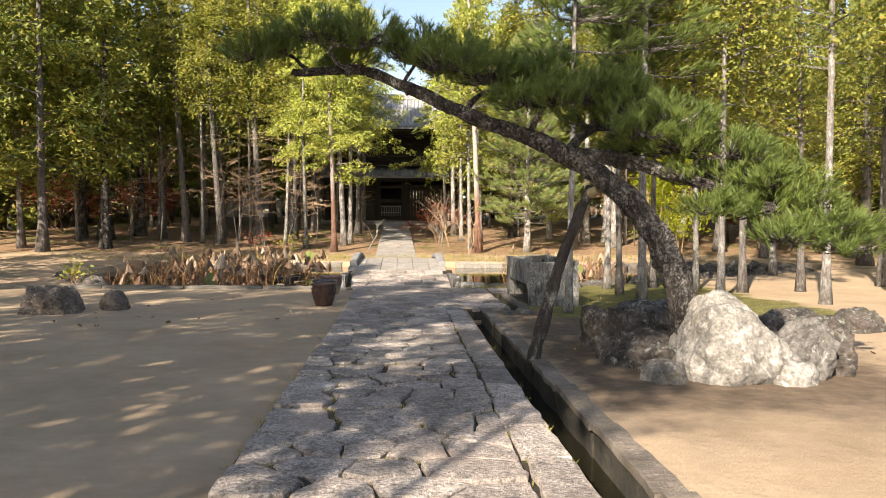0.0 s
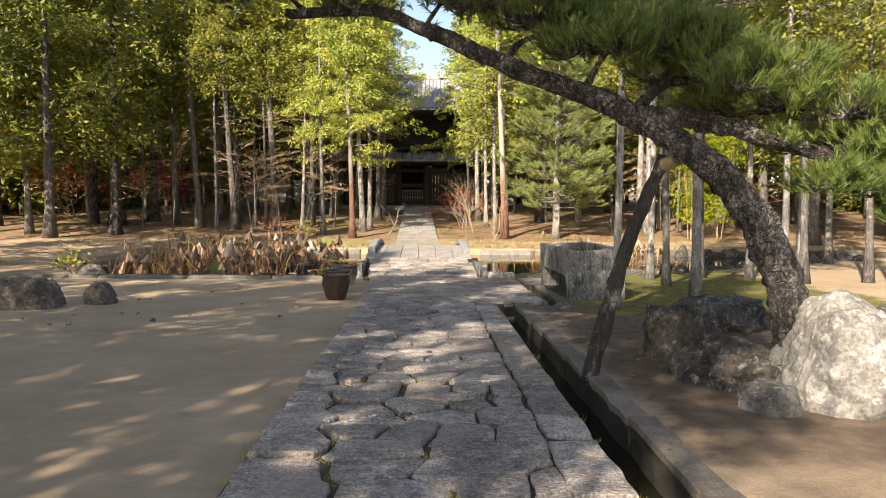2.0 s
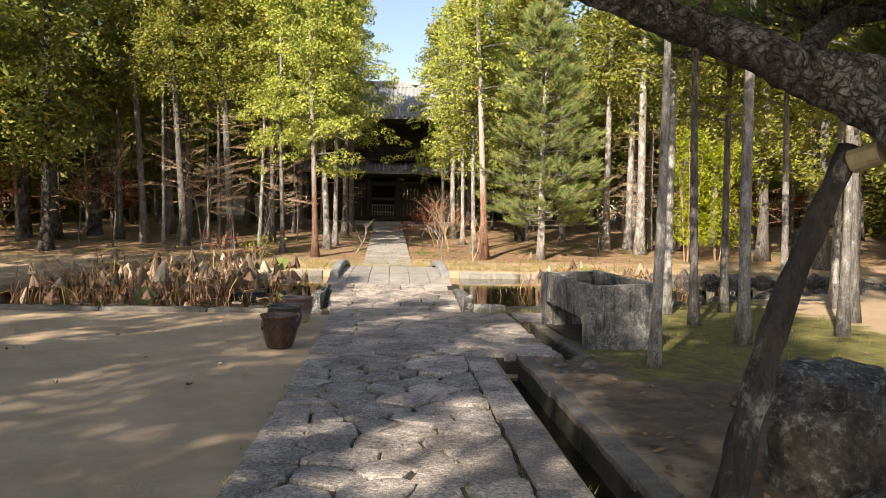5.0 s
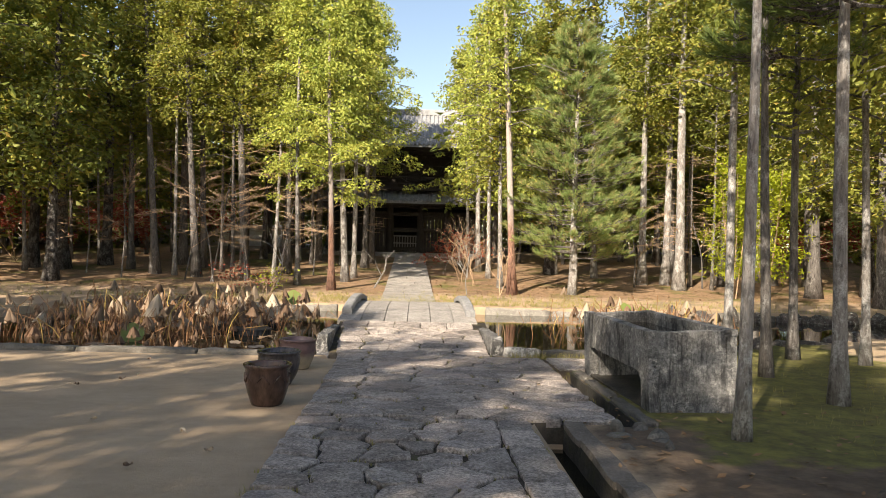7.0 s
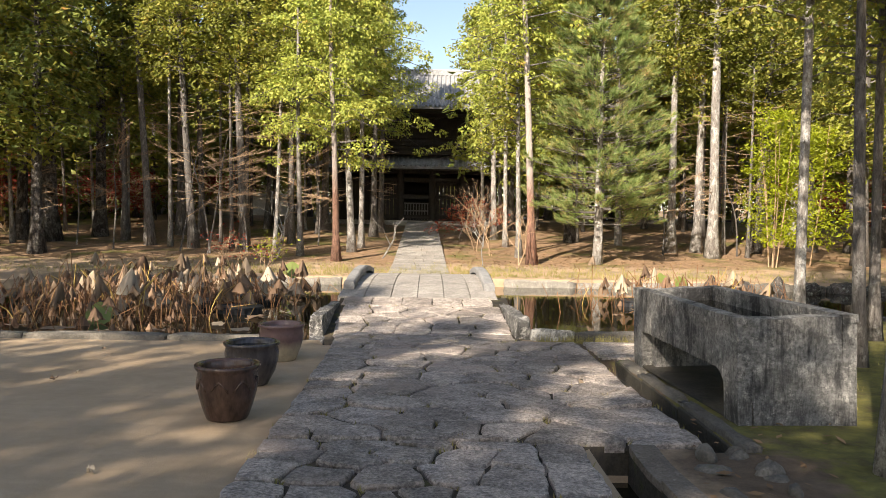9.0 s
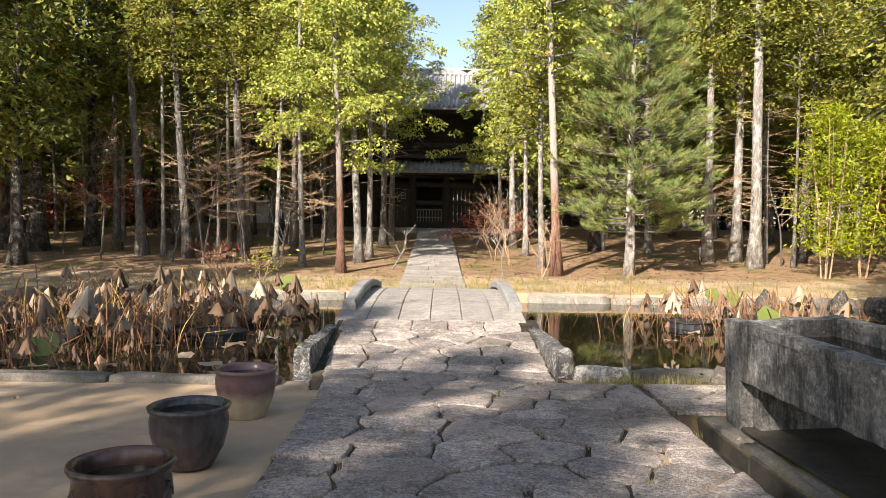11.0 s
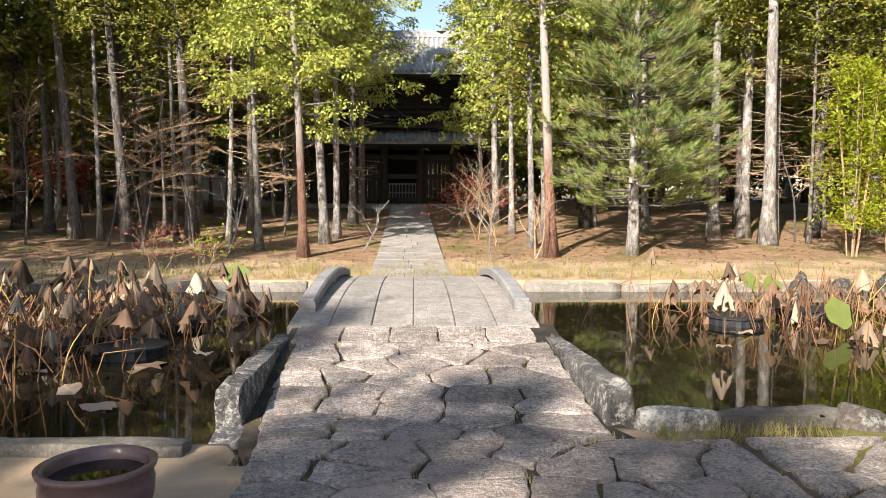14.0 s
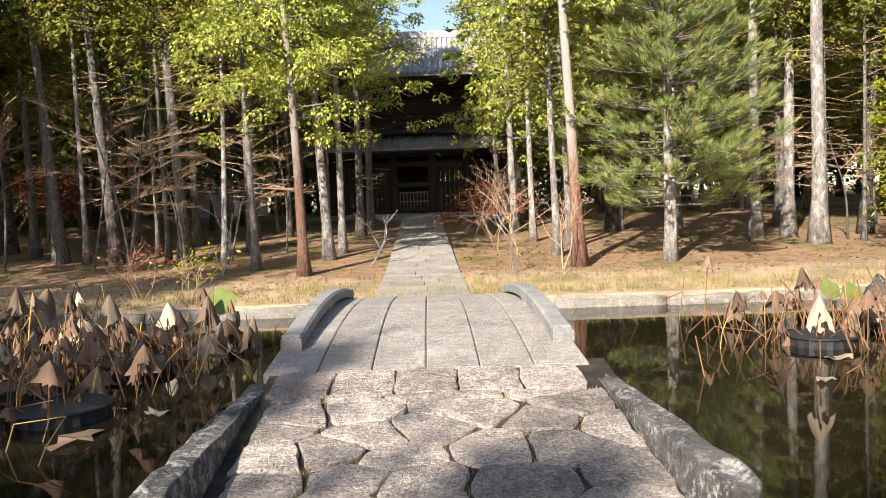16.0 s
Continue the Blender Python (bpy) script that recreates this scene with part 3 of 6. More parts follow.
def lay_region(lo_y, hi_y, fl, fr, sx, sy, aspect, seed, gap=0.016):
    """Irregular flagstones between two side lines."""
    r = random.Random(seed)
    sites = []
    y = lo_y - sy
    row = 0
    while y < hi_y + sy:
        a, b = fl(y), fr(y)
        x = a + sx * r.uniform(0.2, 0.55)
        while x < b - 0.1 * sx:
            sites.append((x + r.uniform(-0.15, 0.15) * sx, y + r.uniform(-0.38, 0.38) * sy))
            x += sx * r.choice((0.62, 0.85, 1.0, 1.25, 1.6))
        y += sy
        row += 1
    for i, s in enumerate(sites):
        poly = [(s[0] - 1.2, s[1] - 1.2), (s[0] + 1.2, s[1] - 1.2), (s[0] + 1.2, s[1] + 1.2), (s[0] - 1.2, s[1] + 1.2)]
        for j, o in enumerate(sites):
            if i == j or abs(o[0] - s[0]) > 1.8 or abs(o[1] - s[1]) > 1.8:
                continue
            dx, dy = (o[0] - s[0]), (o[1] - s[1]) * aspect
            poly = clip(poly, (o[0] + s[0]) / 2, (o[1] + s[1]) / 2, dx, dy)
            if len(poly) < 3:
                break
        if len(poly) < 3:
            continue
        ya, yb = s[1] - 0.5, s[1] + 0.5
        ea, eb = Vector((fl(ya), ya)), Vector((fl(yb), yb))
        d = (eb - ea).normalized()
        poly = clip(poly, ea.x, ea.y, -d.y, d.x)
        if len(poly) >= 3:
            ea, eb = Vector((fr(ya), ya)), Vector((fr(yb), yb))
            d = (eb - ea).normalized()
            poly = clip(poly, ea.x, ea.y, d.y, -d.x)
        for yy, sg in ((lo_y, -1), (hi_y, 1)):
            if len(poly) >= 3:
                poly = clip(poly, 0, yy, 0, sg)
        if len(poly) < 3:
            continue
        poly = tidy(poly)
        poly = shrink(poly, gap * r.choice((0.4, 0.6, 0.8, 1.0, 1.5))) if len(poly) > 2 else []
        poly = tidy(poly) if poly else []
        if len(poly) < 3:
            continue
        area = abs(sum(p[0] * q[1] - q[0] * p[1] for p, q in zip(poly, poly[1:] + poly[:1]))) / 2
        if area < 0.012:
            continue
        k = 1.0 if s[1] < 18 else 0.4
        STONES.append((poly, k * r.uniform(-0.016, 0.016), (k * r.gauss(0, 0.024), k * r.gauss(0, 0.024))))


def lay_border(fl, lo_y, hi_y, width, side, seed):
    """A row of long edging stones along one side."""
    r = random.Random(seed)
    y = lo_y
    while y < hi_y - 0.2:
        ln = min(r.uniform(0.5, 1.15), hi_y - y)
        w = width * r.uniform(0.90, 1.0)
        g = 0.014
        a, b = fl(y), fl(y + ln)
        skew = r.uniform(-0.08, 0.08)
        poly = [(a + g, y + g), (a + side * w - g * side, y + g + skew * 0.4), (b + side * w - g * side, y + ln - g + skew), (b + g, y + ln - g)]
        if side < 0:
            poly = poly[::-1]
        STONES.append((poly, r.uniform(-0.008, 0.012), (r.gauss(0, 0.01), r.gauss(0, 0.01))))
        y += ln


lay_region(-3.0, 15.1, left_edge, lambda y: right_edge(y) - 0.335, 0.46, 0.36, 1.35, 11, 0.014)
lay_border(right_edge, -3.0, 15.1, 0.35, -1, 14)
lay_region(15.1, 20.5, left_edge, lambda y: 2.33, 0.55, 0.43, 1.3, 12, 0.013)
lay_region(19.1, 20.5, lambda y: 2.40, lambda y: 3.6, 0.6, 0.5, 1.2, 15, 0.02)
lay_region(20.5, 23.6, left_edge, lambda y: 1.46 - 0.01 * (y - 20.6), 0.56, 0.45, 1.2, 13, 0.016)
# dressed threshold row before the bridge slabs
for i in range(5):
    x0, x1 = -1.62 + i * 0.585, -1.62 + (i + 1) * 0.585
    STONES.append(([(x0 + 0.008, 23.62), (x1 - 0.008, 23.62), (x1 - 0.008, 24.28), (x0 + 0.008, 24.28)], 0.0, (0.0, 0.0)))

# bedding soil and moss under the joints
m_bed, nt_bed, b_bed = mat_new("joint_soil", 0.95)
nt_bed.links.new(ramp(nt_bed, noise_tex(nt_bed, position(nt_bed), 3.0, 7, 0.7), [(0.42, (0.03, 0.025, 0.019)), (0.55, (0.075, 0.056, 0.038)), (0.66, (0.10, 0.105, 0.022))]), b_bed.inputs["Base Color"])
bed_v, bed_f = [], []
bed_y = [-3 + i * 0.5 for i in range(56)]
for y in bed_y:
    bed_v += [(left_edge(y) + (0.01 if y < 20.4 else -0.12), y, pave_z(0, y) - 0.034), ((right_edge(y) - 0.01) if y < 15.1 else (2.32 if y < 20.3 else 1.62), y, pave_z(0, y) - 0.034)]
bed_f = [(2 * i, 2 * i + 1, 2 * i + 3, 2 * i + 2) for i in range(len(bed_y) - 1)]
nb = len(bed_v)
bed_v += [(a, b, c - 0.6) for a, b, c in bed_v]
bed_f += [(2 * i + nb, 2 * i, 2 * i + 2, 2 * i + 2 + nb) for i in range(len(bed_y) - 1)] + [(2 * i + 1, 2 * i + 1 + nb, 2 * i + 3 + nb, 2 * i + 3) for i in range(len(bed_y) - 1)]
pavement = new("pavement", mesh_of("pavement", bed_v, bed_f, m_bed, smooth=True))
tagged(pavement, "path of irregular worn grey granite flagstones with mossy joints", "stone path", kind="structure")
STONES.sort(key=lambda s: -sum(p[1] for p in s[0]) / len(s[0]))
STONES.sort(key=lambda s: 0 if 3.5 < sum(p[1] for p in s[0]) / len(s[0]) else 1)


def lay_stones():
    rest_v, rest_f = [], []
    for n, (poly, dz, tilt) in enumerate(STONES):
        c, v, f = flagstone(poly, lambda x, y: pave_z(x, y) + dz, tilt)
        if n < 320:
            ob = new("flagstone", mesh_of("flagstone", v, f, M_PAVE))
            ob.location = (c.x, c.y, 0)
            ob.parent = pavement
        else:
            k = len(rest_v)
            rest_v += [(a + c.x, b + c.y, z) for a, b, z in v]
            rest_f += [tuple(i + k for i in q) for q in f]
    if rest_v:
        ob = new("flagstones", mesh_of("flagstones", rest_v, rest_f, M_PAVE))
        ob.parent = pavement
        ob["kind"] = "stuff"


# ---------- drain ----------
def build_drain():
    e = base_empty("drain_kerb", pose(0, 0, 0), "line of long grey stone kerbs edging the open drain", "kerb", kind="structure")
    r = random.Random(21)
    y = -6.0
    while y < 14.9:
        ln = min(r.uniform(1.1, 1.9), 15.1 - y)
        if ln < 0.3:
            break
        bm = box_bm(0.20, ln - 0.012, 0.06, 0, (1.925 - 0.008 * (y - 4), y + ln / 2, land(0, y + ln / 2) - 0.045), 0, 0.025, 5, r.random() * 9)
        part("kerbstone", bm, M_KERB_DRAIN, e)
        bm = box_bm(0.15, ln - 0.012, 0.40, 0, (1.915 - 0.008 * (y - 4), y + ln / 2, land(0, y + ln / 2) - 0.45), 0, 0.025, 5, r.random() * 9)
        part("side_stone", bm, M_DRAIN, e, "wet mossy drain side with shade in its dark colour")
        y += ln
    y = -6.0
    while y < 14.9:
        ln = min(r.uniform(0.5, 1.0), 15.1 - y)
        part("side_stone", box_bm(0.07, ln - 0.01, 0.34, 0.01, (1.475 - 0.008 * (y - 4), y + ln / 2, land(0, y + ln / 2) - 0.43)), M_DRAIN, e, "wet mossy drain side with shade in its dark colour")
        y += ln
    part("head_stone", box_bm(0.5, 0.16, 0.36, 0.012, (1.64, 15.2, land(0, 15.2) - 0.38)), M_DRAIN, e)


build_drain()


# ---------- bridge ----------
BX0, BX1, BY0, BY1 = -1.78, 1.44, 24.30, 31.15


def deck_z(y):
    k = (y - BY0) / (BY1 - BY0)
    return -0.175 - 0.05 * k + 0.21 * 4 * k * (1 - k)


def arc_beam(x0, x1, top, depth, y0, y1, n, bev=0.012, side=0.0):
    """A long stone that follows the arch."""
    verts, faces = [], []
    for i in range(n + 1):
        y = y0 + (y1 - y0) * i / n
        z = top(y)
        s = side * (y - y0)
        verts += [(x0 + s, y, z - depth), (x1 + s, y, z - depth), (x1 + s, y, z - bev), (x1 - bev + s, y, z), (x0 + bev + s, y, z), (x0 + s, y, z - bev)]
    for i in range(n):
        a = i * 6
        for k in range(6):
            faces.append((a + k, a + (k + 1) % 6, a + 6 + (k + 1) % 6, a + 6 + k))
    faces += [(5, 4, 3, 2, 1, 0), tuple(range(6 * n, 6 * n + 6))]
    return verts, faces


def build_bridge():
    e = base_empty("stone_bridge", pose(0, 27.5, WATER_Z - 0.3), "low arched bridge of pale dressed granite slabs over the pond", "bridge")
    off = Vector((0, -27.5, -WATER_Z + 0.3))
    n = 6
    drift = -0.018
    for i in range(n):
        x0 = BX0 + (BX1 - BX0) * i / n
        x1 = BX0 + (BX1 - BX0) * (i + 1) / n
        v, f = arc_beam(x0 + 0.005, x1 - 0.005, lambda y: deck_z(y) + 0.004 * (i % 2), 0.24, BY0, BY1, 18, 0.012, drift)
        part_mesh("slab", mesh_of("slab", [Vector(q) + off for q in v], f, M_DECK), e)
    for sx, name in ((BX0 + 0.02, "rail"), (BX1 - 0.24, "rail")):
        def rail_top(y):
            k = (y - 25.05) / 5.6
            return deck_z(y) + 0.15 + 0.07 * 4 * k * (1 - k)
        v, f = arc_beam(sx, sx + 0.23, rail_top, 0.15, 25.05, 30.65, 20, 0.03, drift)
        rail = part_mesh(name, mesh_of(name, [Vector(q) + off for q in v], f, M_RAIL), e, "rounded grey stone rail")
        for yy in (25.27, 27.7, 30.42):
            bm = box_bm(0.21, 0.4, 0.22, 0.015, Vector((sx + 0.115 + drift * (yy - 25.05), yy, deck_z(yy) - 0.06)) + off)
            part("foot_block", bm, M_RAIL, rail)
    for yy in (25.2, 30.2):
        for xx in (-1.1, 0.0, 0.9):
            part("pier", box_bm(0.35, 0.3, 0.75, 0.02, Vector((xx - 0.05, yy, -1.05)) + off), M_WALLSTONE, e)


build_bridge()


def wall_stone(name, a, b, w, top0, top1, bottom, mat, label, cuts=10, rough=0.035, seed=1, category="wall"):
    """A long rounded stone laid between two plan points."""
    a, b = Vector((*a, 0)), Vector((*b, 0))
    d = b - a
    ln = d.length
    bm = bmesh.new()
    bmesh.ops.create_cube(bm, size=1)
    bmesh.ops.subdivide_edges(bm, edges=bm.edges[:], cuts=cuts, use_grid_fill=True)
    ang = math.atan2(d.y, d.x)
    for v in bm.verts:
        t = v.co.x + 0.5
        q = Vector((t * ln * 3, v.co.y * 3, v.co.z * 3 + seed * 5))
        zt = top0 + (top1 - top0) * t
        z = bottom + (v.co.z + 0.5) * (zt - bottom)
        z += rough * noise.noise(q) * (1 if v.co.z > 0 else 0)
        yy = v.co.y * w * (1 - 0.18 * max(0, v.co.z) * 2 * abs(v.co.y) * 2) + rough * noise.noise(q + Vector((5, 5, 5)))
        round_end = 1 - 0.5 * max(0, abs(v.co.x) - 0.42) / 0.08 * max(0, v.co.z + 0.1)
        xx = v.co.x * ln + rough * noise.noise(q + Vector((1, 8, 2)))
        v.co = Vector((xx, yy * (0.8 + 0.2 * round_end), bottom + (z - bottom) * (0.88 + 0.12 * round_end)))
    mid = (a + b) / 2
    for v in bm.verts:
        v.co.z -= bottom
    me = bpy.data.meshes.new(name)
    bm.to_mesh(me)
    bm.free()
    me.materials.append(mat)
    me.polygons.foreach_set("use_smooth", [True] * len(me.polygons))
    ob = new(name, me)
    ob.matrix_basis = Matrix.Translation((mid.x, mid.y, bottom)) @ Matrix.Rotation(ang, 4, "Z")
    return tagged(ob, label, category)


wall_stone("parapet_stone", (-1.63, 21.0), (-1.80, 24.28), 0.23, -0.13, -0.26, -0.75, M_PARAPET, "long low parapet stone blotched with pale lichen beside the path", seed=1, cuts=14)
wall_stone("parapet_stone", (1.60, 20.95), (1.52, 24.28), 0.25, -0.13, -0.26, -0.75, M_PARAPET, "long low parapet stone blotched with pale lichen beside the path", seed=2, cuts=14)
for sx, x0, x1 in ((-1, -1.72, -1.45), (1, 1.28, 1.55)):
    wall_stone("abutment", ((x0 + x1) / 2, 20.6), ((x0 + x1) / 2 - 0.1, 24.6), 0.3, -0.47, -0.34, -1.1, M_WALLSTONE, "dark stone footing of the causeway in the pond", seed=5 + sx)

# pond kerbs
r_k = random.Random(5)
x = -1.75
while x > -9.5:
    ln = r_k.uniform(1.2, 2.4)
    wall_stone("pond_kerb", (x, 20.30), (x - ln + 0.02, 20.32), 0.26, land(0, 20.3) + 0.09, land(0, 20.3) + 0.085, -0.75, M_KERB, "low weathered stone kerb along the pond edge", 8, 0.025, x, "kerb")
    x -= ln
wall_stone("pond_kerb", (1.70, 20.84), (2.34, 20.90), 0.22, -0.27, -0.29, -0.8, M_KERB_WHITE, "sunlit pale kerb stone with lichen at the pond edge", 8, 0.03, 3, "kerb")
wall_stone("pond_kerb", (2.37, 20.90), (3.45, 21.0), 0.26, -0.34, -0.33, -0.8, M_KERB, "low dark kerb stone at the pond edge", 8, 0.05, 4, "kerb")
x = -13.0
while x < 17:
    ln = r_k.uniform(1.0, 2.2)
    if not (x + ln > -1.75 and x < 1.25):
        wall_stone("pond_kerb", (x, 31.02 + r_k.uniform(-0.05, 0.05)), (x + ln - 0.03, 31.02 + r_k.uniform(-0.05, 0.05)), 0.34, -0.31 + r_k.uniform(-0.06, 0.04), -0.31 + r_k.uniform(-0.05, 0.03), -0.8, M_KERB_PALE if abs(x) < 9 else M_KERB, "pale sunlit stone kerb along the far pond bank", 7, 0.05, x, "kerb")
    x += ln


# ---------- far path ----------
def far_path():
    """Two columns of dressed slabs on a low bed, climbing gently to the gate."""
    def lie(y):
        c = -0.37 - 0.026 * (y - 31)
        return c, 0.93 - 0.0055 * (y - 31), land_even(y) + 0.05 + 0.018 * max(0, y - 35)

    def land_even(y):
        return land(0, y) - (0.07 * noise.noise(Vector((0, y * 0.35, 0))) if y > 32 else 0.0)

    ys = [31.1 + i * 0.6 for i in range(34)]
    v, f = [], []
    for y in ys:
        c, w, z = lie(y)
        v += [(c - w + 0.01, y, z - 0.02), (c + w - 0.01, y, z - 0.02), (c - w + 0.01, y, z - 0.4), (c + w - 0.01, y, z - 0.4)]
    for i in range(len(ys) - 1):
        a = 4 * i
        f += [(a, a + 1, a + 5, a + 4), (a + 2, a, a + 4, a + 6), (a + 1, a + 3, a + 7, a + 5)]
    f.append((2, 3, 1, 0))
    path = new("pavement", mesh_of("far_path", v, f, m_bed))
    tagged(path, "straight pale stone path striped with tree shadows towards the gate", "stone path", kind="structure")
    r = random.Random(41)
    y = 31.1
    while y < 50.2:
        ln = r.uniform(0.55, 0.95)
        split = r.uniform(-0.25, 0.25)
        for side in (0, 1):
            c0, w0, z0 = lie(y)
            c1, w1, z1 = lie(y + ln)
            a0, b0 = (c0 - w0, c0 + split) if side == 0 else (c0 + split, c0 + w0)
            a1, b1 = (c1 - w1, c1 + split) if side == 0 else (c1 + split, c1 + w1)
            g, dz = 0.008, r.uniform(-0.006, 0.006)
            top = [(a0 + g, y + g, z0 + dz), (b0 - g, y + g, z0 + dz), (b1 - g, y + ln - g, z1 + dz), (a1 + g, y + ln - g, z1 + dz)]
            vv = top + [(p[0], p[1], p[2] - 0.09) for p in top]
            ff = [(0, 1, 2, 3), (0, 4, 5, 1), (1, 5, 6, 2), (2, 6, 7, 3), (3, 7, 4, 0)]
            part_mesh("slab", mesh_of("slab", vv, ff, M_DECK), path)
        y += ln


far_path()

# ---------- gate house ----------
def build_gate():
    gx, gy, gz = -1.30, 55.5, 1.15
    e = base_empty("temple_gate", pose(gx, gy, gz), "two-storey dark timber temple gate with grey tiled roofs", "temple gate")

    def block(name, x, y, z, sx, sy, sz, mat=M_TIMBER, par=None, bev=0.015, label=""):
        return part(name, box_bm(sx, sy, sz, bev, (x, y, z)), mat, par or e, label)

    plinth = block("plinth", 0, 0.5, -0.6, 12.0, 6.4, 0.85, M_DECK, bev=0.03, label="low stone plinth")
    for i in range(3):
        block("step", 0, -2.95 - 0.3 * i, -0.6, 3.4, 0.34, 0.72 - 0.17 * i, M_DECK, plinth, 0.015)
    posts_x = (-4.6, -2.7, -0.95, 0.95, 2.7, 4.6)
    for px in posts_x:
        for py in (-1.7, 2.6):
            bm = bmesh.new()
            bmesh.ops.create_cone(bm, cap_ends=True, segments=14, radius1=0.23, radius2=0.21, depth=3.0, matrix=Matrix.Translation((px, py, 1.75)))
            part("post", bm, M_TIMBER, e, smooth=False)
    for z in (0.35, 1.55, 2.55, 3.05):
        block("beam", 0, -1.72, z, 9.8, 0.2, 0.24)
        block("beam", 0, 2.62, z if z > 2 else z + 0.001, 9.8, 0.2, 0.24) if z > 2 else None
    for a, b in zip(posts_x, posts_x[1:]):
        if abs(a + b) < 0.1:
            continue
        w = b - a - 0.4
        for k in range(6):
            block("board", a + 0.2 + w * (k + 0.5) / 6, -1.62, 0.25, w / 6 - 0.015, 0.06, 2.6, par=None, bev=0.006)
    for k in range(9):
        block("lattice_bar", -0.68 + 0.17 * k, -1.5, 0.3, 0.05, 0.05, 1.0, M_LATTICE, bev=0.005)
    # added dark boards that block the bright background, so the doorway looks shaded
    block("inner_screen", 0, 2.2, 0.25, 2.3, 0.08, 2.9)
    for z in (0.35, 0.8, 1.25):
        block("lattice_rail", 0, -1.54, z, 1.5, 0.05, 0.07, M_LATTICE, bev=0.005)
    block("side_wall", -4.75, 0.4, 0.25, 0.1, 4.3, 3.0)
    block("side_wall", 4.75, 0.4, 0.25, 0.1, 4.3, 3.0)
    block("ceiling_board", 0, 0.45, 3.28, 9.8, 4.6, 0.08)
    # upper storey
    block("upper_wall", 0, 0.45, 4.3, 8.0, 3.4, 2.75, label="dark boarded upper wall")
    for px in (-3.9, -2.3, -0.8, 0.8, 2.3, 3.9):
        block("upper_post", px, -1.32, 4.3, 0.24, 0.22, 2.7)
    for z in (4.35, 4.75, 5.2, 5.75, 6.35):
        block("upper_beam", 0, -1.42, z, 8.4, 0.14, 0.14)
    for i in range(15):
        block("bracket", -3.92 + i * 0.56, -1.62, 6.3, 0.2, 0.6, 0.32)
    block("balcony", 0, -0.1, 4.12, 9.2, 4.9, 0.16)
    for i in range(11):
        block("baluster", -4.45 + i * 0.89, -2.45, 4.28, 0.07, 0.07, 0.62)
    for z in (4.5, 4.86):
        block("balcony_rail", 0, -2.45, z, 9.1, 0.08, 0.08)
    for i in range(17):
        block("rafter", -5.4 + i * 0.675, -2.4, 3.32, 0.09, 2.0, 0.1, bev=0.006)

    def tiled_slope(x0a, x1a, y0, z0, x0b, x1b, y1, z1, n, name):
        """A roof slope from the eave (a) up to the ridge (b): bed, rows of round cover tiles, eave ends."""
        v = [(x0a, y0, z0), (x1a, y0, z0), (x1b, y1, z1), (x0b, y1, z1), (x0a, y0, z0 - 0.13), (x1a, y0, z0 - 0.13), (x1b, y1, z1 - 0.13), (x0b, y1, z1 - 0.13)]
        f = [(0, 1, 2, 3), (7, 6, 5, 4), (0, 4, 5, 1), (1, 5, 6, 2), (2, 6, 7, 3), (3, 7, 4, 0)]
        roof = part_mesh(name, mesh_of(name, v, f, M_TILE), e, "grey tiled roof slope")
        for i in range(n + 1):
            t = i / n
            p0 = Vector((x0a + (x1a - x0a) * t, y0 - 0.03, z0 + 0.02))
            if abs(x0b - x0a) > 0.3:
                xx = p0.x
                inset, lo, hi = abs(x0b - x0a), min(x0a, x1a), max(x0a, x1a)
                s = max(0.03, min(1.0, (xx - lo) / inset, (hi - xx) / inset))
                p1 = Vector((xx, y0 + (y1 - y0) * s, z0 + (z1 - z0) * s + 0.02))
            else:
                p1 = Vector((x0b + (x1b - x0b) * t, y1, z1 + 0.02))
            mid = (p0 + p1) / 2 - Vector((0, 0, 0.03))
            vv, ff = tube_data([p0, mid, p1], [0.075, 0.07, 0.07], 7)
            part_mesh("cover_tile", mesh_of("cover_tile", vv, ff, M_TILE, smooth=False), roof)

    tiled_slope(-6.0, 6.0, -3.5, 3.35, -4.9, 4.9, -1.5, 4.15, 44, "lower_roof")
    tiled_slope(6.0, -6.0, 4.5, 3.35, 4.9, -4.9, 2.5, 4.15, 12, "lower_roof")
    tiled_slope(-6.4, 6.4, -3.7, 6.75, -5.2, 5.2, 0.45, 9.35, 48, "upper_roof")
    tiled_slope(6.4, -6.4, 4.6, 6.75, 5.2, -5.2, 0.45, 9.35, 12, "upper_roof")
    for sx in (-1, 1):
        v = [(sx * 6.4, -3.7, 6.75), (sx * 6.4, 4.6, 6.75), (sx * 5.2, 0.45, 9.35), (sx * 5.6, -3.3, 6.6), (sx * 5.6, 4.2, 6.6)]
        part_mesh("gable_end", mesh_of("gable_end", v, [(0, 1, 2), (3, 4, 2), (0, 3, 4, 1)], M_TILE), e)
        v = [(sx * 6.0, -3.5, 3.35), (sx * 6.0, 4.5, 3.35), (sx * 4.9, 2.5, 4.15), (sx * 4.9, -1.5, 4.15), (sx * 4.8, 0, 3.3)]
        part_mesh("side_roof", mesh_of("side_roof", v, [(0, 1, 2, 3), (0, 1, 4)], M_TILE), e)
    block("ridge", 0, 0.45, 9.25, 10.8, 0.42, 0.42, M_TILE, bev=0.06)
    block("ridge_end", -5.35, 0.45, 9.2, 0.3, 0.5, 0.75, M_TILE, bev=0.08)
    block("ridge_end", 5.35, 0.45, 9.2, 0.3, 0.5, 0.75, M_TILE, bev=0.08)
    block("eave_board", 0, -3.45, 6.5, 12.4, 0.1, 0.16)
    block("eave_board", 0, -3.3, 3.14, 11.6, 0.1, 0.14)
    block("soffit", 0, 0.45, 6.42, 12.2, 7.6, 0.08)


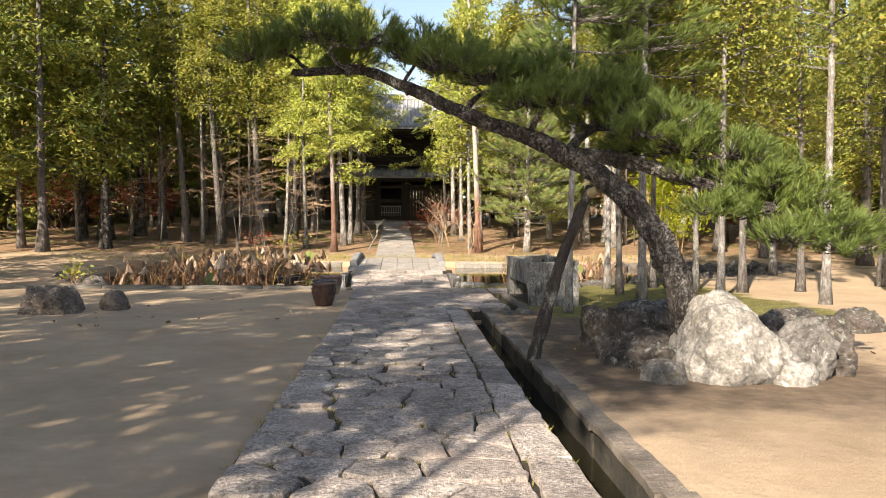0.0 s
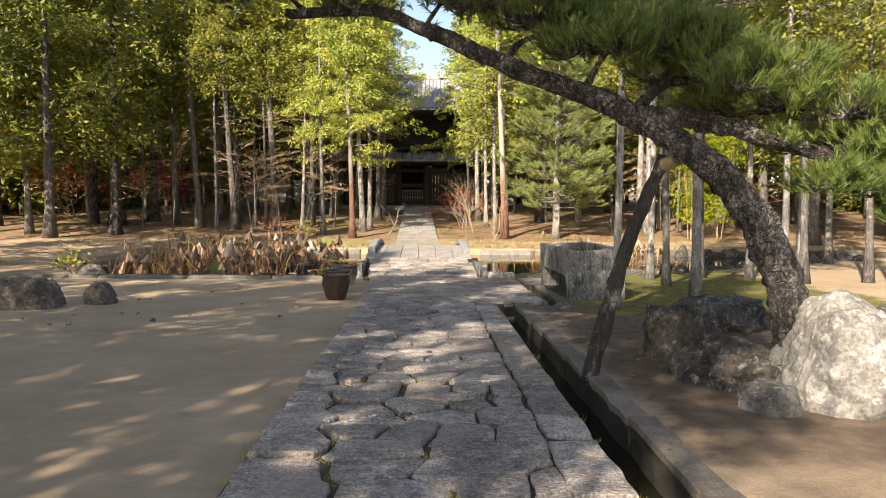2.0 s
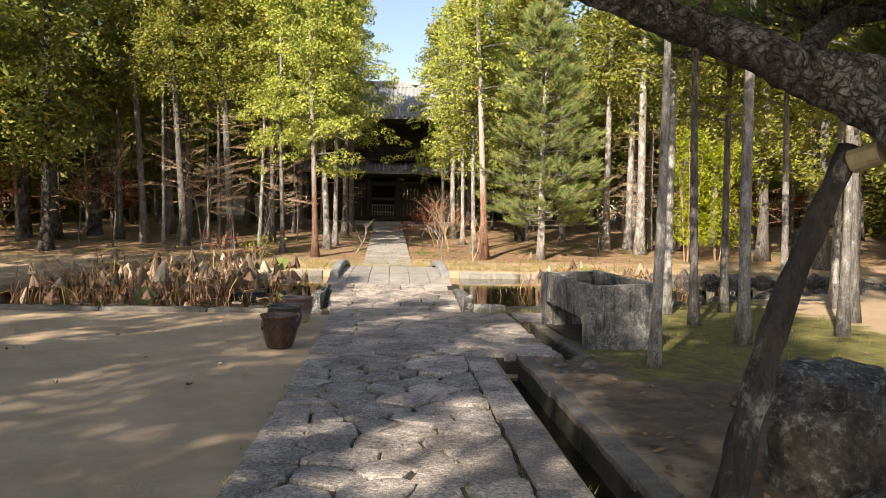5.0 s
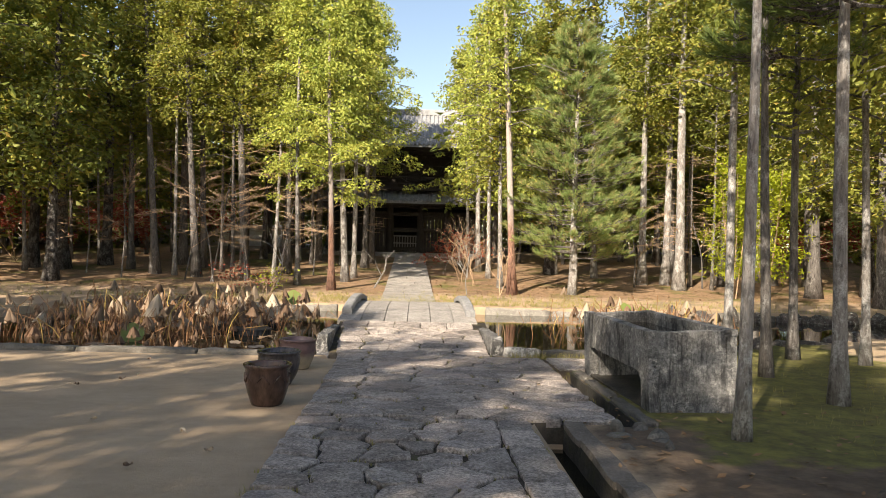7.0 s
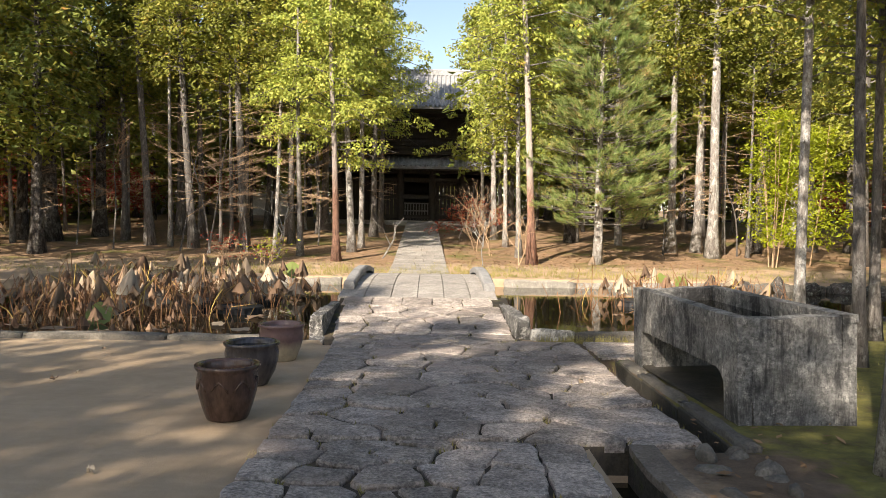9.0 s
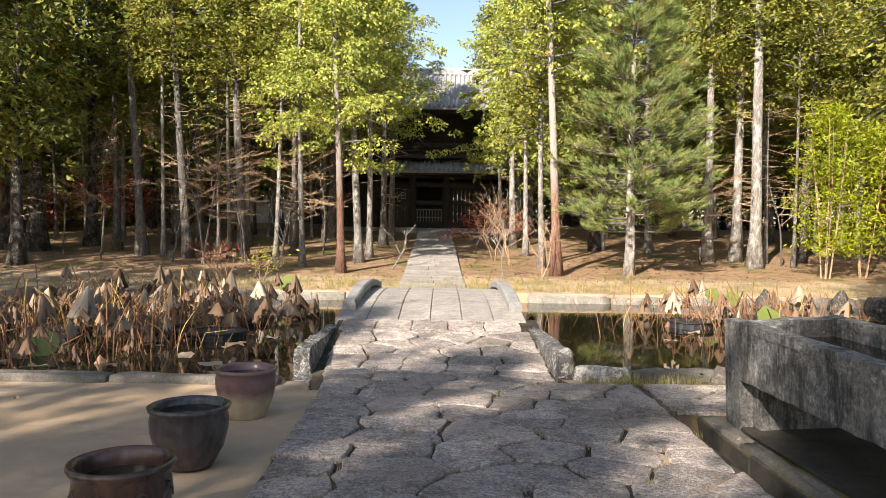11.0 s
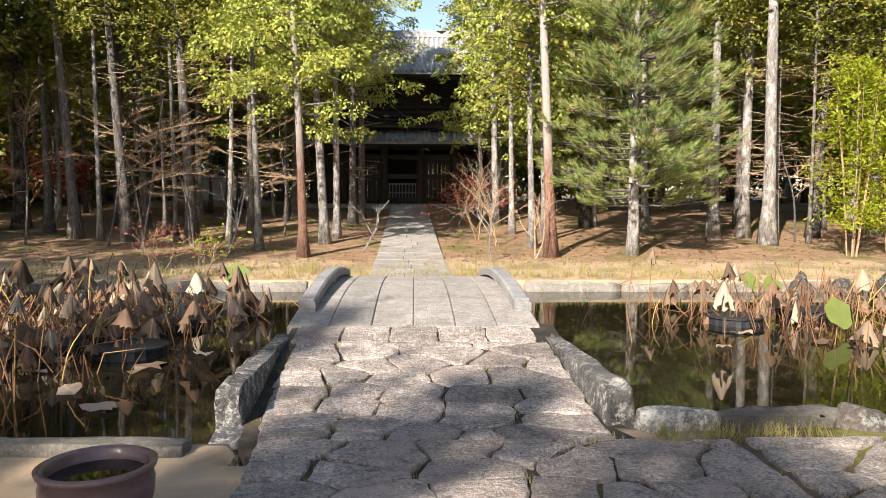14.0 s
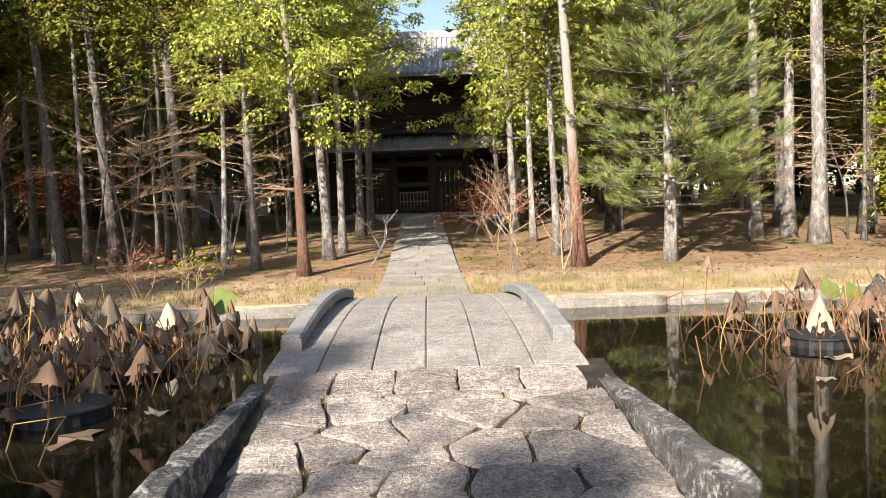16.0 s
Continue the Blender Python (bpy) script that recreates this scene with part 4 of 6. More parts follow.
build_gate()


# ---------- trough ----------
def build_trough():
    e = base_empty("stone_trough", pose(3.33, 17.30, land(0, 17.2) - 0.02, 0, -2.2, 2.6), "large hewn grey stone water trough raised over an arched opening", "water trough")
    W, LN, H, T = 1.04, 2.92, 0.985, 0.12
    hb = 0.49

    def blk(name, x, y, z, sx, sy, sz, seed, label=""):
        part(name, box_bm(sx, sy, sz, 0, (x, y, z), 0, 0.022, 5, seed), M_TROUGH, e, label)

    def panel(name, x, sgn):
        """Long side with a flat arched opening cut through it."""
        ys = [-LN / 2 + (LN / 2 - 1.17) * i / 5 for i in range(6)] + [-1.165 + 2.33 * i / 28 for i in range(29)] + [1.17 + (LN / 2 - 1.17) * i / 5 for i in range(6)]
        n = len(ys) - 1
        verts, faces = [], []
        for i, y in enumerate(ys):
            lift = 0.0 if abs(y) > 1.168 else min(hb, hb - 0.10 + 0.8 * (y + 1.165)) + 0.012 * noise.noise(Vector((y * 6, sgn, 9)))
            jx = 0.012 * noise.noise(Vector((y * 3, sgn, 0)))
            jz = 0.012 * noise.noise(Vector((y * 4, sgn, 5)))
            for xx in (x - T / 2 + jx, x + T / 2 + jx):
                verts += [(xx, y, lift), (xx, y, H - 0.02 + jz), (xx + (0.02 if xx < x else -0.02), y, H + jz)]
        for i in range(n):
            a = i * 6
            faces += [(a, a + 6, a + 7, a + 1), (a + 1, a + 7, a + 8, a + 2), (a + 3, a + 4, a + 10, a + 9), (a + 4, a + 5, a + 11, a + 10), (a + 2, a + 8, a + 11, a + 5), (a, a + 3, a + 9, a + 6)]
        faces += [(0, 1, 2, 5, 4, 3), tuple(6 * n + q for q in (3, 4, 5, 2, 1, 0))]
        part_mesh(name, mesh_of(name, verts, faces, M_TROUGH), e)

    panel("side_panel", -W / 2 + T / 2, 1)
    panel("side_panel", W / 2 - T / 2, 2)
    blk("end_panel", 0, -LN / 2 + 0.09, 0, W - 2 * T - 0.004, 0.17, H - 0.006, 3)
    blk("end_panel", 0, LN / 2 - 0.09, 0, W - 2 * T - 0.004, 0.17, H - 0.006, 4)
    blk("basin_floor", 0, 0, hb + 0.05, W - 2 * T - 0.01, LN - 0.36, 0.14, 5)
    blk("leg_block", 0, 1.20, 0, W - 2 * T - 0.02, 0.30, hb + 0.02, 6, "rough pale supporting stone")
    blk("leg_block", 0, -1.22, 0, W - 2 * T - 0.02, 0.2, hb + 0.02, 7)
    # added slab; its dark colour stands for the shade beneath the basin
    part("base_slab", box_bm(W - 0.02, LN - 0.5, 0.035, 0.008, (0, 0, 0.035)), M_DRAIN, e, "added dark slab standing for the shade under the basin")
    for sx in (-1, 1):
        part("rim", box_bm(T + 0.018, LN + 0.018, 0.075, 0, (sx * (W / 2 - T / 2), 0, H - 0.068), 0, 0.012, 9, 8 + sx), M_TROUGH, e)
    v = [(-W / 2 + T, -LN / 2 + 0.15, H - 0.16), (W / 2 - T, -LN / 2 + 0.15, H - 0.16), (W / 2 - T, LN / 2 - 0.15, H - 0.16), (-W / 2 + T, LN / 2 - 0.15, H - 0.16)]
    part_mesh("water_surface", mesh_of("water_surface", v, [(0, 1, 2, 3)], M_WATER), e, "still dark water")


build_trough()
for a, b, s in (((2.66, 15.0), (2.66, 16.6), 1), ((2.66, 16.62), (2.65, 18.0), 2), ((2.65, 18.05), (2.64, 18.95), 3)):
    wall_stone("trough_kerb", a, b, 0.15, land(0, a[1]) + 0.05, land(0, b[1]) + 0.05, land(0, a[1]) - 0.35, M_KERB, "narrow mossy kerb stone at the foot of the trough", 7, 0.03, s, "kerb")


gutter = base_empty("gutter", pose(2.46, 17.1, land(0, 17.1) - 0.4), "narrow dark wet stone gutter beside the trough", "gutter", kind="structure")
for gx in (-0.125, 0.115):
    for k in range(3):
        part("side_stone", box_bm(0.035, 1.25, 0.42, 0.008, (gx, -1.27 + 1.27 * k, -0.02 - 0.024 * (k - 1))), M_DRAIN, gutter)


# ---------- pots ----------
def pot_profile(kind):
    if kind == 0:
        return [(0.0, 0.0), (0.17, 0.0), (0.18, 0.02), (0.215, 0.12), (0.245, 0.24), (0.25, 0.33), (0.243, 0.40), (0.262, 0.425), (0.275, 0.445), (0.27, 0.465), (0.24, 0.465), (0.225, 0.44), (0.225, 0.34), (0.0, 0.34)]
    if kind == 1:
        return [(0.0, 0.0), (0.175, 0.0), (0.19, 0.03), (0.24, 0.16), (0.272, 0.28), (0.277, 0.36), (0.265, 0.41), (0.285, 0.425), (0.292, 0.45), (0.27, 0.46), (0.24, 0.445), (0.24, 0.36), (0.0, 0.36)]
    return [(0.0, 0.0), (0.165, 0.0), (0.18, 0.03), (0.24, 0.14), (0.272, 0.26), (0.277, 0.34), (0.266, 0.40), (0.285, 0.415), (0.292, 0.44), (0.27, 0.45), (0.242, 0.432), (0.242, 0.36), (0.0, 0.36)]


def build_pot(x, y, kind, mat, label):
    e = base_empty("garden_pot", pose(x, y, land(x, y) + 0.005, 0, 0, 30 * kind), label, "plant pot", "pots beside the path")
    prof, seg = pot_profile(kind), 36
    rings = prof[1:-1]
    verts, faces = [(0, 0, 0)], []
    for q, (r_, z) in enumerate(rings):
        for k in range(seg):
            a = 2 * math.pi * k / seg
            rr = r_
            if kind == 0 and 3 <= q <= 5:
                rr += 0.006 * max(0, math.sin(a * 8)) * (1 if q == 4 else 0.4)
            verts.append((rr * math.cos(a), rr * math.sin(a), z))
    for q in range(len(rings) - 1):
        for k in range(seg):
            a, b = 1 + q * seg + k, 1 + q * seg + (k + 1) % seg
            faces.append((a, b, b + seg, a + seg))
    faces.append(tuple(range(1, seg + 1))[::-1])
    me = mesh_of("vessel", verts, faces, mat, smooth=True)
    part_mesh("vessel", me, e)
    zr = prof[-1][1] + 0.03
    rr = prof[-2][0] - 0.002
    v = [(rr * math.cos(2 * math.pi * k / 28), rr * math.sin(2 * math.pi * k / 28), zr) for k in range(28)]
    part_mesh("water_surface", mesh_of("water_surface", v, [tuple(range(28))], M_WATER), e, "murky standing water")
    if kind == 0:
        for k in range(8):
            a = 2 * math.pi * k / 8
            pts = [(0.25 * math.cos(a + d) * (1.0 if abs(d) < 0.2 else 1.01), 0.25 * math.sin(a + d), 0.3 + 0.05 * math.cos(d * 8)) for d in (-0.3, -0.15, 0, 0.15, 0.3)]
            vv, ff = tube_data(pts, [0.006, 0.011, 0.014, 0.011, 0.006], 6)
            part_mesh("relief", mesh_of("relief", vv, ff, mat, smooth=True), e, "raised moulded scroll")


build_pot(-1.50, 15.80, 0, M_POT_BROWN, "brown glazed pot with moulded relief, filled with water")
build_pot(-1.66, 17.22, 2, M_POT_DARK, "dark glazed round pot filled with murky water")
build_pot(-1.68, 18.72, 1, M_POT_PALE, "mauve and tan glazed round pot filled with murky water")


# ---------- rocks ----------
def rock(name, at, size, mat, label, seed, flat=0.25, turn=0.0, sub=4, rough=0.36, group="", tip=(0, 0), planes=(), category="rock", grit=1.0):
    """A broken boulder: flat cleavage faces with softened edges, pitted and cracked."""
    r = random.Random(seed * 71 + 3)
    cuts = [(Vector(p[:3]).normalized(), p[3]) for p in planes]
    for _ in range(13 if not planes else 7):
        n = Vector((r.gauss(0, 1), r.gauss(0, 1), r.gauss(0.15, 0.8))).normalized()
        cuts.append((n, r.uniform(0.72, 1.0)))
    bm = bmesh.new()
    bmesh.ops.create_icosphere(bm, subdivisions=sub, radius=1)
    o = Vector((seed * 3.17, seed * 1.31, seed * 2.3))
    for v in bm.verts:
        d = v.co.normalized()
        k = (0.9 ** 14 + sum((max(d.dot(n), 0.0) / h) ** 14 for n, h in cuts)) ** (-1 / 14)
        k *= 1 + 0.35 * rough * noise.noise(d * 1.7 + o) + grit * (0.13 * noise.noise(d * 4.1 + o) - 0.12 * abs(noise.noise(d * 5.3 - o)) + 0.045 * noise.noise(d * 13 + o) + 0.022 * noise.noise(d * 29 + o))
        v.co = d * k
        v.co.z = max(v.co.z, -flat)
        v.co = Vector((v.co.x * size[0] + tip[0] * v.co.z, v.co.y * size[1] + tip[1] * v.co.z, (v.co.z + flat) * size[2] / (1 + flat)))
    me = bpy.data.meshes.new(name)
    bm.to_mesh(me)
    bm.free()
    me.materials.append(mat)
    me.polygons.foreach_set("use_smooth", [True] * len(me.polygons))
    ob = new(name, me)
    ob.matrix_basis = pose(at[0], at[1], at[2] - 0.04, 0, 0, turn)
    return tagged(ob, label, category, group)


def on_ground(x, y):
    return (x, y, land(x, y))


rock("boulder", on_ground(3.78, 8.05), (0.80, 0.62, 1.12), M_ROCK_PALE, "big pale sunlit boulder at the foot of the leaning pine", 3, 0.3, 0, 6, 0.22, planes=((-1, -0.05, 0.28, 0.60), (0.60, -0.15, 0.78, 0.60), (0.1, -0.85, 0.42, 0.72), (-0.15, -0.3, 0.95, 0.80), (0.3, 0.9, 0.3, 0.6), (-0.6, -0.7, 0.15, 0.78)), grit=0.5)
rock("boulder", on_ground(3.14, 8.80), (0.42, 0.72, 0.56), M_ROCK_DARK, "low dark lichen-spotted boulder beside the pale one", 4, 0.3, 24, 5, planes=((0, -0.2, 1, 0.62), (-0.9, -0.3, 0.35, 0.75), (-0.5, -0.8, 0.2, 0.85)))
rock("boulder", on_ground(2.92, 10.0), (0.36, 0.40, 0.72), M_ROCK_DARK, "dark lichen-spotted boulder at the end of the row", 8, 0.3, 0, 5)
rock("boulder", on_ground(3.05, 7.95), (0.32, 0.28, 0.30), M_ROCK_GREY, "small brown boulder half under the pale one", 14, 0.3, 35)
rock("boulder", on_ground(4.62, 8.15), (0.40, 0.40, 0.66), M_ROCK_GREY, "grey mottled boulder beside the pale one", 5, 0.3, 40, 5)
rock("boulder", on_ground(5.02, 8.45), (0.38, 0.42, 0.66), M_ROCK_DARK, "dark mottled boulder beside the pale one", 6, 0.3, 0, 5)
rock("boulder", on_ground(4.30, 7.68), (0.24, 0.22, 0.32), M_ROCK_PALE, "small pale boulder beside the big one", 7, 0.3, 0)
rock("boulder", on_ground(4.25, 12.3), (0.78, 0.5, 0.68), M_ROCK_DARK, "flat dark shaded boulder behind the pine", 9, 0.3, 10, 5, planes=((0.05, -0.1, 1, 0.55), (-0.7, -0.5, 0.5, 0.8)))
rock("boulder", on_ground(6.55, 12.2), (0.62, 0.4, 0.40), M_ROCK_DARK, "dark shaded boulder under the trees", 10, 0.3, 10)
rock("boulder", on_ground(7.6, 12.0), (0.66, 0.4, 0.40), M_ROCK_DARK, "dark shaded boulder under the trees", 11, 0.3, 60)
rock("boulder", on_ground(-6.35, 14.3), (0.56, 0.42, 0.62), M_ROCK_BROWN, "brown rugged boulder on the sand", 12, 0.3, 0, 5, planes=((-1, 0, 0.1, 0.85), (0, -0.1, 1, 0.8), (0.9, -0.3, 0.2, 0.8)))
rock("boulder", on_ground(-5.45, 14.9), (0.30, 0.26, 0.42), M_ROCK_BROWN, "small rugged boulder on the sand", 13, 0.3, 30)
r_r = random.Random(17)
for i in range(9):
    x = 1.9 + r_r.uniform(0, 0.75)
    rock("stone", on_ground(2.1 + r_r.uniform(0, 0.5), 14.5 + r_r.uniform(-0.4, 0.5)), [r_r.uniform(0.05, 0.14) for _ in range(3)], M_KERB, "small loose grey stone beside the drain", 20 + i, 0.3, i * 40, 2, group="loose stones")
for i in range(16):
    x = 3.6 + i * 0.75
    y = pond_near_edge(x) - 0.05
    rock("stone", (x, y, land(x, y) - 0.12), (r_r.uniform(0.3, 0.5), r_r.uniform(0.22, 0.36), r_r.uniform(0.28, 0.42)), M_ROCK_DARK, "mossy edging rock along the pond", 40 + i, 0.3, i * 50, 3, group="pond edging rocks")
for i in range(9):
    x = 8.0 + i * 0.95
    rock("stone", (x, 30.6, WATER_Z - 0.05), (r_r.uniform(0.3, 0.55), r_r.uniform(0.25, 0.4), r_r.uniform(0.35, 0.6)), M_ROCK_DARK, "dark rock at the far pond bank", 70 + i, 0.3, i * 35, 3, group="pond edging rocks")
for i in range(8):
    x = -8.3 - i * 0.35
    y = 20.8 + i * 0.5
    rock("stone", (x, y, land(x, y) - 0.08), (0.4, 0.3, r_r.uniform(0.25, 0.4)), M_ROCK_DARK, "mossy edging rock along the pond", 90 + i, 0.3, i * 35, 3, group="pond edging rocks")


# ---------- trees ----------
def clump(verts, faces, p, d, size, r, n=14, leaf=1.0):
    """A soft lump of small scale-leaf sprays hanging from a twig end."""
    for k in range(n):
        q = p + Vector((r.gauss(0, 1), r.gauss(0, 1), r.gauss(0, 0.7))) * size * 0.55
        u = (d + Vector((r.gauss(0, 0.8), r.gauss(0, 0.8), r.gauss(-0.35, 0.5)))).normalized()
        w = u.cross(Vector((r.gauss(0, 0.5), r.gauss(0, 0.5), 1))).normalized()
        m = u.cross(w)
        s = size * leaf * r.uniform(0.35, 0.62)
        i = len(verts)
        verts += [q - u * s * 0.5, q + w * s * 0.36 + m * s * 0.12, q + u * s * 0.7 - m * s * 0.15, q - w * s * 0.36 + m * s * 0.12]
        faces.append((i, i + 1, i + 2, i + 3))


def pad(verts, faces, p, d, size, r, n=14):
    """A dense rounded pad of short forked scale-leaf sprays at a twig end, drooping at its rim."""
    d = Vector((d.x, d.y, d.z * 0.5)).normalized()
    for k in range(n):
        o = Vector((r.gauss(0, 1), r.gauss(0, 1), r.gauss(0.3, 0.8))).normalized()
        q = p + Vector((o.x, o.y, o.z * 0.62)) * size * r.uniform(0.78, 1.05)
        u = (o * 0.7 + d * 0.3 + Vector((r.gauss(0, 0.4), r.gauss(0, 0.4), r.gauss(-0.55, 0.35)))).normalized()
        w = u.cross(o + Vector((r.gauss(0, 0.3), r.gauss(0, 0.3), r.gauss(0, 0.3)))).normalized()
        s = r.uniform(0.07, 0.12)
        i = len(verts)
        verts += [q - u * s * 0.5, q + w * s * 0.36 + u * s * 0.1, q + u * s * 0.75 + w * s * 0.16, q + u * s * 0.3 + o * s * 0.12, q + u * s * 0.62 - w * s * 0.26, q - w * s * 0.32]
        faces += [(i, i + 1, i + 2, i + 3), (i, i + 3, i + 4, i + 5)]


def cypress_crown(seed, height, radius, branches, per, size, leaves=12, tuft_of=clump, loose=0.12):
    """Foliage and its limbs, base at z=0."""
    r = random.Random(seed)
    lv, lf, limbs = [], [], []
    for i in range(branches):
        t = (i + r.random()) / branches
        z = t * height
        rad = radius * (0.35 + 0.65 * math.sin(math.pi * min(1, 0.25 + t * 0.8)) ** 0.8) * r.uniform(0.45, 1.3) * (1.15 - 0.75 * t ** 2)
        a = r.uniform(0, 2 * math.pi)
        d = Vector((math.cos(a), math.sin(a), r.uniform(-0.1, 0.35)))
        pts = [Vector((0, 0, z)), Vector((0, 0, z)) + d * rad * 0.5 + Vector((0, 0, 0.05)), Vector((0, 0, z)) + d * rad - Vector((0, 0, 0.22 * rad))]
        limbs.append(tube_data(pts, [0.032 * (1.2 - t), 0.02, 0.006], 3, cap=False))
        for k in range(per):
            s = 0.2 + 0.8 * (k + r.random()) / per
            q = pts[0].lerp(pts[1], min(1, s * 2)) if s < 0.5 else pts[1].lerp(pts[2], s * 2 - 1)
            q = q + Vector((r.gauss(0, 0.17), r.gauss(0, 0.17), r.gauss(0, loose))) * (0.4 + s)
            out = Vector((math.cos(a + r.gauss(0, 0.7)), math.sin(a + r.gauss(0, 0.7)), r.uniform(-0.75, 0.1)))
            tuft_of(lv, lf, q, out, size * r.uniform(0.75, 1.25), r, leaves)
    return lv, lf, join_data(*limbs)


CROWNS = {}
for key, seed, h, rad, br, per, size, mat in (
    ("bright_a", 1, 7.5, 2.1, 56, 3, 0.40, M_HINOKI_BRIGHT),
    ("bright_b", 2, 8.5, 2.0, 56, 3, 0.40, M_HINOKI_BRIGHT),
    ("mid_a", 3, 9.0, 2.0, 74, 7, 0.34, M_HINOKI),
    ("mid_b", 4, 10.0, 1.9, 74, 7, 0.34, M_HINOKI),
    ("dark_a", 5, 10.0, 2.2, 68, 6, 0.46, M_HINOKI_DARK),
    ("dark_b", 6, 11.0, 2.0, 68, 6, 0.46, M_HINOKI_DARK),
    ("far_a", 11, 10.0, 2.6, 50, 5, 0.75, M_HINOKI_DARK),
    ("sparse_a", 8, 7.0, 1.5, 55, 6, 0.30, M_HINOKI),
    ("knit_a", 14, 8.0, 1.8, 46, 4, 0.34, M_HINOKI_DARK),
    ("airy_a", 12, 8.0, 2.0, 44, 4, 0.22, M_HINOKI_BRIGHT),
):
    rounded = key[0] in "bak"
    lv, lf, lm = cypress_crown(seed, h, rad, br, per, size, {"b": 86, "m": 14, "d": 15, "f": 9, "s": 11, "a": 34, "k": 32}[key[0]], pad if rounded else functools.partial(clump, leaf={"m": 0.82, "d": 0.8, "f": 1.0, "s": 1.0}[key[0]]), 0.30 if rounded else 0.16)
    CROWNS[key] = (mesh_of("crown", lv, lf, mat), mesh_of("limbs", *lm, M_BARK), h)


def dead_twigs(seed, z0, z1, n, reach):
    r = random.Random(seed)
    out = []
    for i in range(n):
        z = r.uniform(z0, z1)
        a = r.uniform(0, 6.28)
        d = Vector((math.cos(a), math.sin(a), r.uniform(-0.25, 0.3)))
        s = Vector((-d.y, d.x, 0))
        ln = reach * r.uniform(0.4, 1)
        p = Vector((0, 0, z))
        pts = [p, p + d * ln * 0.5 + s * r.uniform(-0.1, 0.1), p + d * ln + s * r.uniform(-0.25, 0.25) + Vector((0, 0, r.uniform(-0.2, 0.15)))]
        out.append(tube_data(pts, [0.014, 0.008, 0.003], 3, cap=False))
        for k in range(3):
            q = pts[1].lerp(pts[2], r.random())
            out.append(tube_data([q, q + (d + s * r.uniform(-1.2, 1.2)) * ln * 0.3], [0.005, 0.002], 3, cap=False))
    return join_data(*out)


TWIGS = [mesh_of("dead_twigs", *dead_twigs(s, 1.6, 6.0, 26, 1.1), M_TWIG) for s in (1, 2, 3)]


def tree(x, y, radius, height, crown, crown_z, bark=M_BARK, lean=(0.0, 0.0), scale=1.0, label="", seed=0, twigs=0, name="cypress_tree", category="tree", group="cypress trees round the pond", bend=0.06, z=None):
    r = random.Random(seed * 13 + 5)
    radius *= 0.82
    if crown:
        height = crown_z + CROWNS[crown][2] * scale * 0.93
    e = base_empty(name, pose(x, y, (land(x, y) if z is None else z) - 0.05), label or "tall slender cypress with grey bark and yellow-green foliage", category, group)
    n = 12
    pts, rad = [], []
    ph = r.uniform(0, 6)
    for i in range(n + 1):
        t = i / n
        pts.append(Vector((lean[0] * t * height + bend * math.sin(t * 5 + ph) * t, lean[1] * t * height + bend * math.cos(t * 4 + ph) * t, t * height)))
        flare = 1 + 0.65 * math.exp(-t * height / 0.28)
        rad.append(radius * flare * (1 - 0.72 * t))
    v, f = tube_data(pts, rad, 12, 0.22, True, r.uniform(0, 50))
    part_mesh("trunk", mesh_of("trunk", v, f, bark, smooth=True), e)
    if crown:
        cme, lme, h = CROWNS[crown]
        at = crown_z / height
        m = pose(lean[0] * crown_z * 1.15, lean[1] * crown_z * 1.15, crown_z, 0, 0, r.uniform(0, 360)) @ Matrix.Diagonal((scale, scale, scale * r.uniform(0.95, 1.1), 1))
        c = part_mesh("crown", cme, e, "", m)
        part_mesh("branchwork", lme, c)["kind"] = "stuff"
    if twigs:
        part_mesh("deadwood", TWIGS[seed % 3], e, "bare dead side twigs", pose(0, 0, 0, 0, 0, r.uniform(0, 360)))["kind"] = "stuff"
    return e


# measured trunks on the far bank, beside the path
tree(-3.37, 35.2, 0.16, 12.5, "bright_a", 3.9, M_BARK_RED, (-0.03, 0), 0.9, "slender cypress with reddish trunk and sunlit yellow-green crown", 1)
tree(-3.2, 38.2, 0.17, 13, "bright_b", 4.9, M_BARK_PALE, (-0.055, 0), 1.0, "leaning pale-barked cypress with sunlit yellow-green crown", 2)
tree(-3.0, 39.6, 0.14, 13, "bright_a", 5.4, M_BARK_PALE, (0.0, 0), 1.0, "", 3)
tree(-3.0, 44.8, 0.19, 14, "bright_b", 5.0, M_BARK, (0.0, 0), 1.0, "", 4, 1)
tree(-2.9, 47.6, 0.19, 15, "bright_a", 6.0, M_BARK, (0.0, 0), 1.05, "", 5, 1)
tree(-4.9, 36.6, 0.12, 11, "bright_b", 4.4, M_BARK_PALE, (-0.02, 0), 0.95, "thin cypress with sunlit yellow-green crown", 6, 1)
tree(-6.95, 44.6, 0.20, 14, "mid_a", 7.0, M_BARK, (0.01, 0), 1.0, "", 7, 1)
tree(-7.65, 39.2, 0.21, 14, "mid_b", 7.4, M_BARK, (-0.045, 0), 1.0, "", 8, 1)
tree(-6.1, 40.8, 0.15, 13, "bright_a", 6.2, M_BARK, (0.0, 0), 1.0, "", 9, 1)
tree(-9.6, 38.9, 0.20, 14, "mid_a", 6.8, M_BARK, (-0.07, 0), 1.0, "", 10, 1)
tree(-11.6, 39.6, 0.20, 14, "mid_b", 7.2, M_BARK, (-0.06, 0), 1.0, "", 11, 1)
tree(-10.4, 42.5, 0.18, 14, "mid_a", 6.8, M_BARK, (-0.03, 0), 1.0, "", 12, 1)
tree(-8.7, 43.4, 0.16, 14, "mid_b", 7.2, M_BARK, (0.0, 0), 1.0, "", 13, 1)
